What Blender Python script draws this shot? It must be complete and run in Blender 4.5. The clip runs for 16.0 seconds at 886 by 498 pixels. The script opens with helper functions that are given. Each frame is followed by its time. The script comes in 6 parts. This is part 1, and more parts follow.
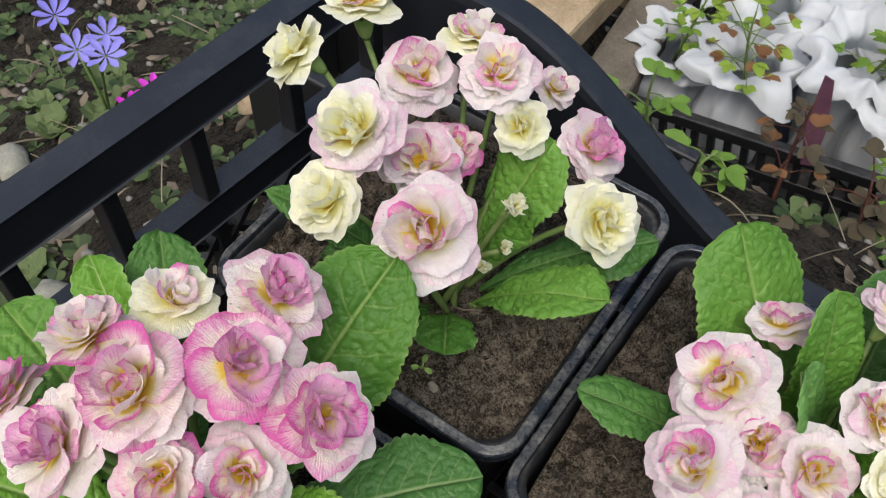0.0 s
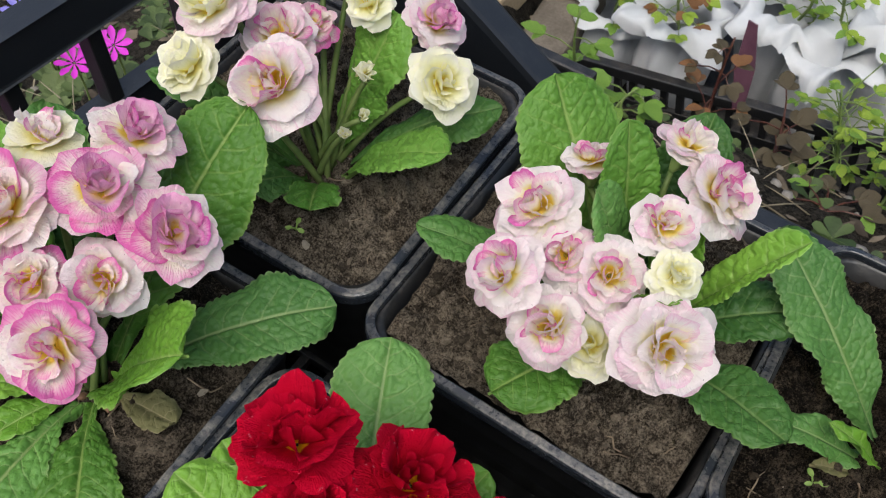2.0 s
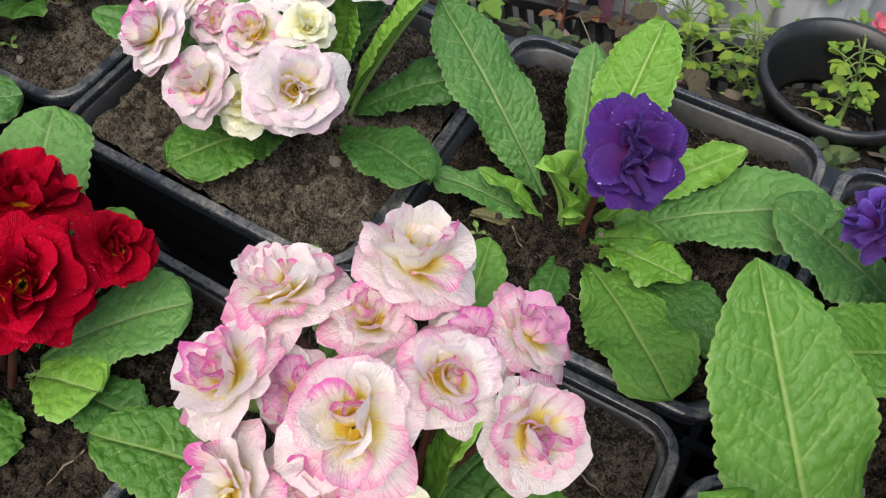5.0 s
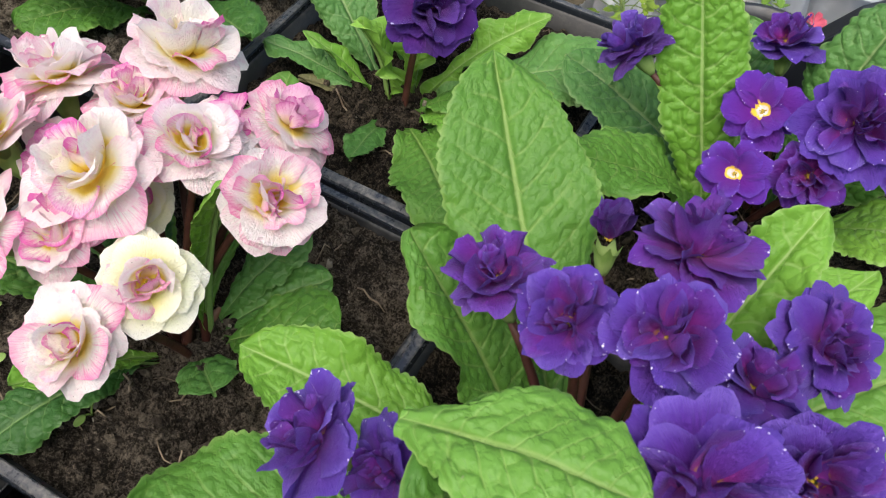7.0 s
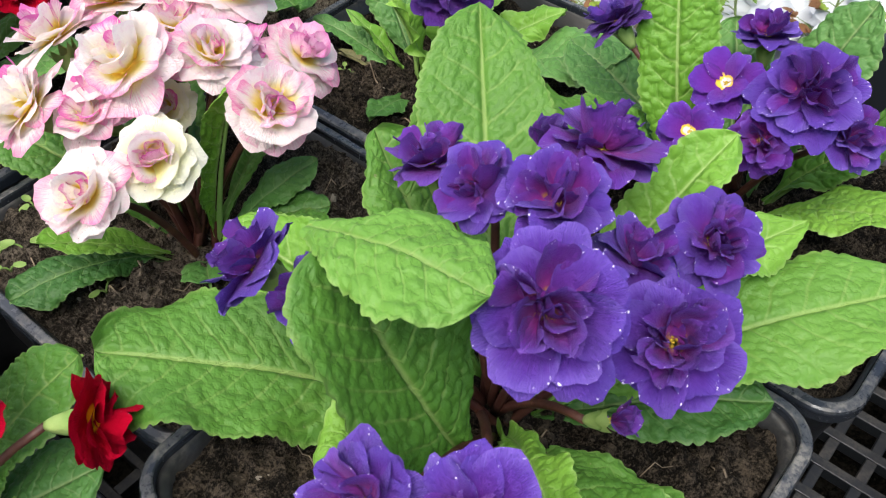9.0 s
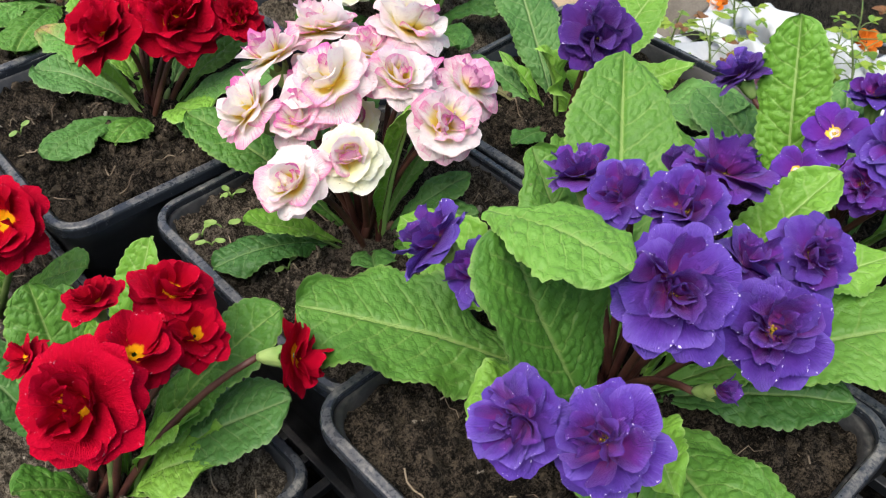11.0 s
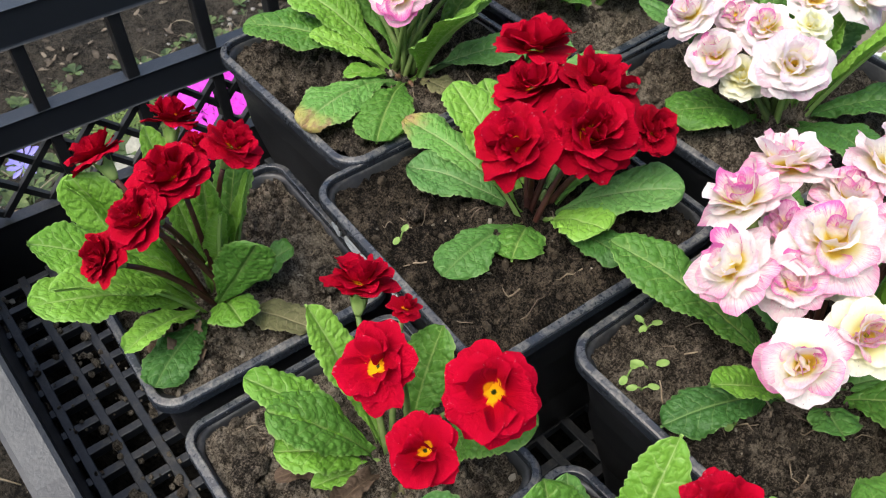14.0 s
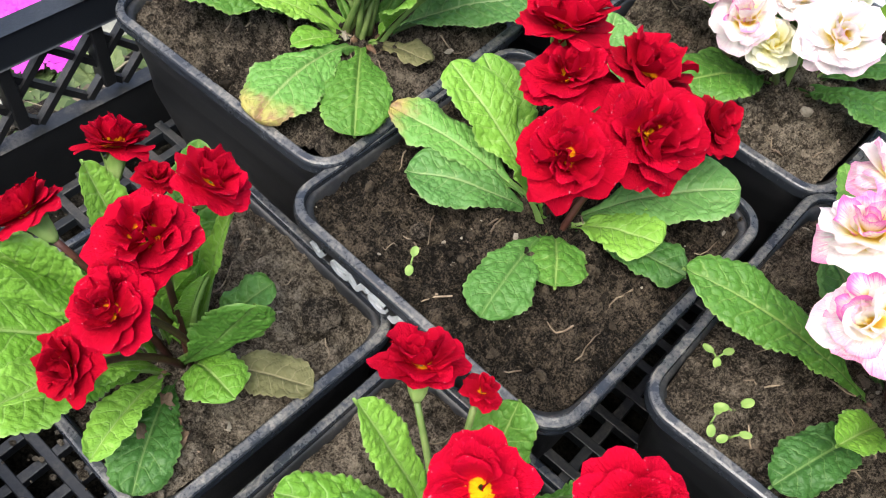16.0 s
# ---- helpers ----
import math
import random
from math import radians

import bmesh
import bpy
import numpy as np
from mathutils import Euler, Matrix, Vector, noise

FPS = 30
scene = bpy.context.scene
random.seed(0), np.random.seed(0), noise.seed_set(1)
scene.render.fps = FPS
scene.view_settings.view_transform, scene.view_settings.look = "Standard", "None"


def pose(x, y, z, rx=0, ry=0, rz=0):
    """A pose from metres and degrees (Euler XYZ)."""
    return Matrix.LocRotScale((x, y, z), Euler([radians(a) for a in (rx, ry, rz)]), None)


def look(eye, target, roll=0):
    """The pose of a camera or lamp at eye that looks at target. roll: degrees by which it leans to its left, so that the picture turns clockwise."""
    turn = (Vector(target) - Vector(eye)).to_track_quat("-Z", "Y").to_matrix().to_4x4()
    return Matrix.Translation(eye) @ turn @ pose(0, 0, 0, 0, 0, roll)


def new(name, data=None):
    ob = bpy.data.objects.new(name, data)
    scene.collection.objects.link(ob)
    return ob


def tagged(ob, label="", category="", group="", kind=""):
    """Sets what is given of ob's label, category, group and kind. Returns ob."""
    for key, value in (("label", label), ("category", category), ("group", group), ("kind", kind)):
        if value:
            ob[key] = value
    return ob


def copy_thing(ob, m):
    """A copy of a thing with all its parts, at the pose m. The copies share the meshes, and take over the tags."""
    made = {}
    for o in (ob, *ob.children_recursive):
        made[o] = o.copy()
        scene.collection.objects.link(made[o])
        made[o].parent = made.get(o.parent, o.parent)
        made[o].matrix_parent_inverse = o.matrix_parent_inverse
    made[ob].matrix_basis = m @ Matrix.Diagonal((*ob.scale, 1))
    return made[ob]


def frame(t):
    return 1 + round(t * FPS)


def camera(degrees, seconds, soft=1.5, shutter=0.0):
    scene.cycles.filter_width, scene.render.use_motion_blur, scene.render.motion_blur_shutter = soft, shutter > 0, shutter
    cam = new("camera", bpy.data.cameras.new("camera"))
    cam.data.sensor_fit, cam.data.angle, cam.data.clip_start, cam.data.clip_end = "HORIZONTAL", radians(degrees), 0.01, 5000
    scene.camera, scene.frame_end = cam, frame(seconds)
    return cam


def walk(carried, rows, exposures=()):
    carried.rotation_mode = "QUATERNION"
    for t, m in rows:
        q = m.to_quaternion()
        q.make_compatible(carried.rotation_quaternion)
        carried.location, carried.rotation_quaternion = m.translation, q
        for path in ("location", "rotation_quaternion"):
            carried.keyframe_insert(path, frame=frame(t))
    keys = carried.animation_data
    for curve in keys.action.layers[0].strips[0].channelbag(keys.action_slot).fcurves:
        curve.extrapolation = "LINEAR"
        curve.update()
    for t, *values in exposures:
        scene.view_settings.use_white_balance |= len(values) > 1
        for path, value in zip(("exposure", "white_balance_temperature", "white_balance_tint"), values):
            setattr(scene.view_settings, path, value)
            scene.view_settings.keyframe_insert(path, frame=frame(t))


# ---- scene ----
cam = camera(51.85, 16.0, soft=1.1)
cam.data.dof.use_dof = True
cam.data.dof.focus_distance, cam.data.dof.aperture_fstop = 0.29, 70.0
PATH = [
    (0, 0.0482, 0.0461, 0.3591, 34.95, -2.18, 35.16),
    (0.5, 0.0566, 0.0310, 0.3618, 34.81, -2.31, 35.41),
    (1, 0.0762, 0.0218, 0.3658, 34.90, -1.88, 34.99),
    (1.5, 0.0984, 0.0198, 0.3649, 34.80, -1.76, 34.12),
    (2, 0.1168, 0.0236, 0.3631, 34.63, -1.64, 33.24),
    (2.5, 0.1331, 0.0278, 0.3583, 34.33, -1.48, 32.40),
    (3, 0.1569, 0.0313, 0.3552, 34.11, -1.38, 31.41),
    (3.5, 0.1768, 0.0295, 0.3500, 33.44, -1.71, 30.61),
    (4, 0.1992, 0.0276, 0.3462, 33.05, -1.48, 29.42),
    (4.2, 0.2079, 0.0269, 0.3455, 32.92, -1.40, 29.11),
    (6.3, 0.2872, -0.0044, 0.3249, 36.81, -1.09, 30.87),
    (6.5, 0.2969, -0.0054, 0.3232, 36.91, -1.37, 30.74),
    (7, 0.3223, -0.0063, 0.3163, 36.98, -2.00, 30.67),
    (7.5, 0.3383, -0.0072, 0.3141, 37.59, -2.20, 31.47),
    (8, 0.3549, -0.0099, 0.3128, 38.77, -1.64, 33.27),
    (8.5, 0.3708, -0.0208, 0.3089, 41.16, -0.64, 36.76),
    (8.7, 0.3759, -0.0239, 0.3091, 41.62, -0.77, 37.97),
    (10.8, 0.4019, -0.0685, 0.3324, 44.87, -0.47, 46.46),
    (11, 0.4011, -0.0729, 0.3356, 45.05, -0.35, 47.17),
    (11.5, 0.3961, -0.0854, 0.3461, 44.77, 0.33, 48.60),
    (12, 0.3803, -0.0989, 0.3527, 44.60, 0.69, 49.90),
    (12.5, 0.3589, -0.1116, 0.3576, 44.28, 0.99, 50.85),
    (13, 0.3346, -0.1155, 0.3584, 43.83, 1.44, 51.38),
    (13.5, 0.3062, -0.1222, 0.3599, 43.50, 1.89, 51.97),
    (14, 0.2700, -0.1274, 0.3608, 43.17, 2.11, 52.72),
    (14.5, 0.2400, -0.1268, 0.3617, 42.60, 1.72, 52.00),
    (15, 0.2102, -0.1225, 0.3541, 40.61, 0.61, 49.06),
    (15.5, 0.1846, -0.1207, 0.3465, 37.40, -1.98, 45.50),
    (16, 0.1541, -0.1284, 0.3448, 35.31, -5.04, 41.93),
]
walk(cam, [(t, pose(x, y, z, rx, ry, rz)) for t, x, y, z, rx, ry, rz in PATH],
     exposures=[(0, 0.37), (3.5, 0.50), (4.2, 0.58), (7, 0.80), (8, 1.02), (8.7, 1.04), (11, 1.00), (12.5, 1.00), (14.5, 1.12), (15.2, 1.31), (15.6, 1.48), (16, 1.52)])

# ---- light ----
world = bpy.data.worlds.new("World")
scene.world = world
world.use_nodes = True
wn = world.node_tree.nodes
sky = wn.new("ShaderNodeTexSky")
sky.sky_type, sky.sun_disc = "NISHITA", False
sky.sun_elevation, sky.sun_rotation = radians(58), radians(200)
sky.air_density, sky.dust_density = 1.0, 4.0
wn["Background"].inputs["Strength"].default_value = 0.15
world.node_tree.links.new(sky.outputs[0], wn["Background"].inputs["Color"])
sun = new("sun", bpy.data.lights.new("sun", "SUN"))
sun.data.energy, sun.data.angle, sun.data.color = 2.2, radians(35), (1.0, 0.97, 0.92)
sun.matrix_basis = look((0.7, -1.0, 2.6), (0, 0, 0))


# ---- materials ----
class Mat:
    """A small node-tree writer."""

    def __init__(self, name, rough=0.6, spec=0.5, translucent=0.0):
        self.m = bpy.data.materials.new(name)
        self.m.use_nodes = True
        self.t = self.m.node_tree
        self.n = self.t.nodes
        self.b = self.n["Principled BSDF"]
        self.b.inputs["Roughness"].default_value = rough
        self.b.inputs["Specular IOR Level"].default_value = spec
        self.tl = None
        if translucent:
            self.tl = self.n.new("ShaderNodeBsdfTranslucent")
            mix = self.n.new("ShaderNodeMixShader")
            mix.inputs[0].default_value = translucent
            self.t.links.new(self.b.outputs[0], mix.inputs[1])
            self.t.links.new(self.tl.outputs[0], mix.inputs[2])
            self.t.links.new(mix.outputs[0], self.n["Material Output"].inputs["Surface"])

    def put(self, socket, value):
        if isinstance(value, bpy.types.NodeSocket):
            self.t.links.new(value, socket)
        else:
            socket.default_value = value

    def coord(self, kind="Object"):
        return self.n.new("ShaderNodeTexCoord").outputs[kind]

    def rand(self):
        return self.n.new("ShaderNodeObjectInfo").outputs["Random"]

    def island(self):
        return self.n.new("ShaderNodeNewGeometry").outputs["Random Per Island"]

    def sep(self, v):
        s = self.n.new("ShaderNodeSeparateXYZ")
        self.put(s.inputs[0], v)
        return s.outputs

    def math(self, op, a, b=0.0, c=0.0, clamp=False):
        k = self.n.new("ShaderNodeMath")
        k.operation, k.use_clamp = op, clamp
        for i, v in enumerate((a, b, c)):
            self.put(k.inputs[i], v)
        return k.outputs[0]

    def noise(self, v, scale, detail=4.0, rough=0.55, four=None):
        k = self.n.new("ShaderNodeTexNoise")
        if four is not None:
            k.noise_dimensions = "4D"
            self.put(k.inputs["W"], four)
        self.put(k.inputs["Vector"], v)
        k.inputs["Scale"].default_value, k.inputs["Detail"].default_value = scale, detail
        k.inputs["Roughness"].default_value = rough
        return k.outputs["Fac"]

    def cells(self, v, scale, feature="F1"):
        k = self.n.new("ShaderNodeTexVoronoi")
        k.feature = feature
        self.put(k.inputs["Vector"], v)
        k.inputs["Scale"].default_value = scale
        return k.outputs["Distance"]

    def ramp(self, fac, stops, mode="LINEAR"):
        k = self.n.new("ShaderNodeValToRGB")
        k.color_ramp.interpolation = mode
        el = k.color_ramp.elements
        while len(el) < len(stops):
            el.new(0.5)
        for e, (p, c) in zip(el, stops):
            e.position = p
            e.color = (*c, 1) if len(c) == 3 else c
        self.put(k.inputs[0], fac)
        return k.outputs[0]

    def grey(self, fac, lo, hi, a=0.0, b=1.0):
        k = self.n.new("ShaderNodeMapRange")
        k.interpolation_type = "SMOOTHSTEP"
        for i, v in enumerate((fac, lo, hi, a, b)):
            self.put(k.inputs[i], v)
        return k.outputs[0]

    def mix(self, fac, a, b, mode="MIX"):
        k = self.n.new("ShaderNodeMix")
        k.data_type, k.blend_type = "RGBA", mode
        self.put(k.inputs[0], fac)
        self.put(k.inputs[6], a if isinstance(a, bpy.types.NodeSocket) else (*a, 1))
        self.put(k.inputs[7], b if isinstance(b, bpy.types.NodeSocket) else (*b, 1))
        return k.outputs[2]

    def bump(self, height, strength=0.3, distance=0.001):
        k = self.n.new("ShaderNodeBump")
        k.inputs["Strength"].default_value, k.inputs["Distance"].default_value = strength, distance
        self.put(k.inputs["Height"], height)
        self.t.links.new(k.outputs[0], self.b.inputs["Normal"])
        if self.tl:
            self.t.links.new(k.outputs[0], self.tl.inputs["Normal"])

    def color(self, c):
        self.put(self.b.inputs["Base Color"], c if isinstance(c, bpy.types.NodeSocket) else (*c, 1))
        if self.tl:
            self.put(self.tl.inputs["Color"], c if isinstance(c, bpy.types.NodeSocket) else (*c, 1))

    def rough(self, v):
        self.put(self.b.inputs["Roughness"], v)


def black_plastic(name, dust, dusty=(0.136, 0.121, 0.102), base=(0.0074, 0.0081, 0.0093), scale=1.0, gloss=0.34):
    """Black plastic, scuffed, with dried soil caught on what faces up."""
    k = Mat(name, 0.42, 0.5)
    v = k.coord("Object")
    big = k.noise(v, 34 * scale, 5, 0.6)
    mid = k.noise(v, 150 * scale, 4, 0.65)
    fine = k.noise(v, 620 * scale, 4, 0.7)
    up = k.grey(k.sep(k.n.new("ShaderNodeNewGeometry").outputs["Normal"])[2], 0.35, 0.95, 0.06, 1.0)
    spots = k.math("MULTIPLY", k.grey(k.math("ADD", k.math("MULTIPLY", big, 0.6), k.math("MULTIPLY", mid, 0.4)), 0.42, 0.62), k.grey(fine, 0.35, 0.62))
    film = k.math("MULTIPLY", k.grey(mid, 0.3, 0.7), 0.12)
    f = k.math("MULTIPLY", k.math("MULTIPLY", k.math("ADD", spots, film), up), dust)
    f = k.math("ADD", f, k.math("MULTIPLY", k.grey(fine, 0.63, 0.72), 0.18 * dust), clamp=True)
    k.color(k.mix(f, base, dusty))
    k.rough(k.math("ADD", gloss, k.math("ADD", k.math("MULTIPLY", big, 0.15), k.math("MULTIPLY", f, 0.45))))
    k.bump(k.math("ADD", k.math("MULTIPLY", fine, 0.6), k.math("ADD", k.math("MULTIPLY", f, 1.2), k.math("MULTIPLY", big, 1.0))), 0.3, 0.0005)
    return k.m


POT_BODY = black_plastic("pot_plastic", 0.30)
# real dust over a base lifted and blued for the sky's sheen
POT_RIM = black_plastic("pot_rim_plastic", 0.62, dusty=(0.223, 0.208, 0.177), base=(0.0149, 0.0186, 0.0248), gloss=0.18)
CRATE = black_plastic("crate_plastic", 0.40, base=(0.0074, 0.0081, 0.0093))
CRATE_FLOOR = black_plastic("crate_floor_plastic", 0.40, base=(0.0124, 0.0149, 0.018), gloss=0.28)
# thin dust, tinted blue-grey to carry the sky's reflection on the flange
CRATE_RIM = black_plastic("crate_rim_plastic", 0.12, dusty=(0.0992, 0.105, 0.112), base=(0.0099, 0.0118, 0.0149), gloss=0.28)
INK = black_plastic("white_marker_ink", 0.5, dusty=(0.307, 0.298, 0.277), base=(0.43, 0.452, 0.462), gloss=0.5)


def soil_material(name, light, dark, scale=1.0, wet=0.5, crumbs=False):
    """Crumbly soil: moist dark patches and dry pale ones, shade of the pits put into the colour, coarse and fine grain;
    loose crumbs each take a tone.
    """
    k = Mat(name, 0.95, 0.10)
    v = k.coord("Object")
    a = k.noise(v, 34 * scale, 5, 0.65)
    b = k.noise(v, 210 * scale, 9, 0.80)
    c = k.noise(v, 1100 * scale, 4, 0.8)
    f = k.math("ADD", k.math("MULTIPLY", a, 0.35), k.math("ADD", k.math("MULTIPLY", b, 0.75), k.math("MULTIPLY", k.math("SUBTRACT", c, 0.5), 0.75)))
    # hollows of the grain get their shade as a near-black albedo
    pit_shade = tuple(x * 0.30 for x in dark)
    base = k.ramp(f, [(wet - 0.13, pit_shade), (wet - 0.03, dark), (wet + 0.05, tuple((x * 0.45 + y * 0.55) for x, y in zip(light, dark))), (wet + 0.17, light)])
    if crumbs:
        pick = k.island()
        base = k.mix(k.grey(pick, 0.0, 0.45, 0.8, 0.0), base, dark)
        base = k.mix(k.grey(pick, 0.6, 0.97, 0.0, 0.45), base, light)
        base = k.mix(k.grey(pick, 0.985, 0.988, 0.0, 0.8), base, (0.50, 0.45, 0.36))
    fleck = k.grey(c, 0.66, 0.72)
    k.color(k.mix(k.math("MULTIPLY", fleck, 0.7), base, (0.42, 0.36, 0.27)))
    k.bump(k.math("ADD", k.math("MULTIPLY", b, 1.0), k.math("MULTIPLY", c, 0.6)), 1.0, 0.0042 / scale)
    return k.m


SOIL_TONES = {"mid": ((0.238, 0.198, 0.148), (0.0302, 0.0238, 0.0173), 0.55), "dry": ((0.34, 0.289, 0.217), (0.0578, 0.0459, 0.0332), 0.53), "wet": ((0.151, 0.119, 0.0828), (0.013, 0.0101, 0.0072), 0.555)}
SOILS = {n: soil_material(n + "_potting_soil", a, b, wet=w) for n, (a, b, w) in SOIL_TONES.items()}
CRUMBS = {n: soil_material(n + "_soil_crumbs", a, b, wet=w, crumbs=True) for n, (a, b, w) in SOIL_TONES.items()}
EARTH = soil_material("garden_earth", (0.0719, 0.0618, 0.0466), (0.0101, 0.00874, 0.00647), scale=0.35)


def petal_material(name, stops, vein, vein_amount, edge, edge_amount, rough=0.55, translucent=0.36, vary=0.35, rim_sparkle=0.0, spec=0.3, specks=0.6, band=(0.62, 1.04), sheen=None):
    """Petal colour from claw to margin, with streaks along the petal and an uneven tinted edge."""
    k = Mat(name, rough, spec, translucent)
    v = k.coord("Object")
    x, y, z = k.sep(v)[0:3]
    rho = k.math("SQRT", k.math("ADD", k.math("MULTIPLY", x, x), k.math("MULTIPLY", y, y)))
    rnd = k.rand()
    blot = k.noise(v, 2.6, 3, 0.5, four=k.math("MULTIPLY", rnd, 40.0))
    pos = k.math("ADD", rho, k.math("MULTIPLY", k.math("SUBTRACT", blot, 0.5), 0.35))
    col = k.ramp(pos, stops)
    ang = k.math("ARCTAN2", x, k.math("MAXIMUM", y, 0.02))
    comb = k.n.new("ShaderNodeCombineXYZ")
    k.put(comb.inputs[0], k.math("MULTIPLY", ang, 16.0))
    k.put(comb.inputs[1], k.math("MULTIPLY", rho, 1.1))
    k.put(comb.inputs[2], k.math("MULTIPLY", rnd, 30.0))
    streak = k.grey(k.noise(comb.outputs[0], 2.2, 3, 0.6), 0.45, 0.75)
    depth = k.grey(k.math("FRACT", k.math("MULTIPLY", rnd, 7.31)), 0.15, 1.0, 1.0 - vary * 2.2, 1.0 + vary)
    f = k.math("MULTIPLY", k.math("MULTIPLY", streak, k.grey(rho, 0.3, 0.8)), k.math("MULTIPLY", depth, vein_amount), clamp=True)
    col = k.mix(f, col, vein)
    run = k.sep(k.coord("UV"))[1]
    reach = k.math("ADD", k.math("MULTIPLY", k.math("SUBTRACT", blot, 0.5), 0.50), k.math("MULTIPLY", k.math("SUBTRACT", streak, 0.4), 0.22))
    e = k.math("MULTIPLY", k.grey(k.math("ADD", run, reach), *band), k.math("MULTIPLY", depth, edge_amount), clamp=True)
    col = k.mix(e, col, edge)
    if rim_sparkle:
        # pale margin dots: sparkle of droplets painted in, with dust
        fine = k.noise(v, 14.0, 2, 0.5, four=k.math("MULTIPLY", rnd, 60.0))
        dots = k.math("MULTIPLY", k.grey(fine, 0.64, 0.70), k.grey(run, 0.90, 0.97))
        col = k.mix(k.math("MULTIPLY", dots, rim_sparkle), col, (0.75, 0.7, 0.9))
    tinge = k.grey(k.noise(v, 5.0, 4, 0.7, four=k.math("MULTIPLY", rnd, 70.0)), 0.45, 0.72)
    col = k.mix(k.math("MULTIPLY", k.math("MULTIPLY", tinge, k.grey(rho, 0.35, 0.7)), 0.28 * edge_amount), col, edge)
    fleck = k.math("MULTIPLY", k.grey(k.noise(v, 16.0, 1, 0.5, four=k.math("MULTIPLY", rnd, 90.0)), 0.755, 0.79), specks)
    col = k.mix(fleck, col, (0.12, 0.07, 0.06))
    k.color(col)
    k.bump(k.math("ADD", k.math("MULTIPLY", streak, 0.7), k.noise(v, 8.0, 4, 0.6)), 0.46, 0.03)
    if sheen:
        k.b.inputs["Sheen Weight"].default_value = 0.14
        k.b.inputs["Sheen Roughness"].default_value = 0.35
        k.b.inputs["Sheen Tint"].default_value = (*sheen, 1)
    return k.m


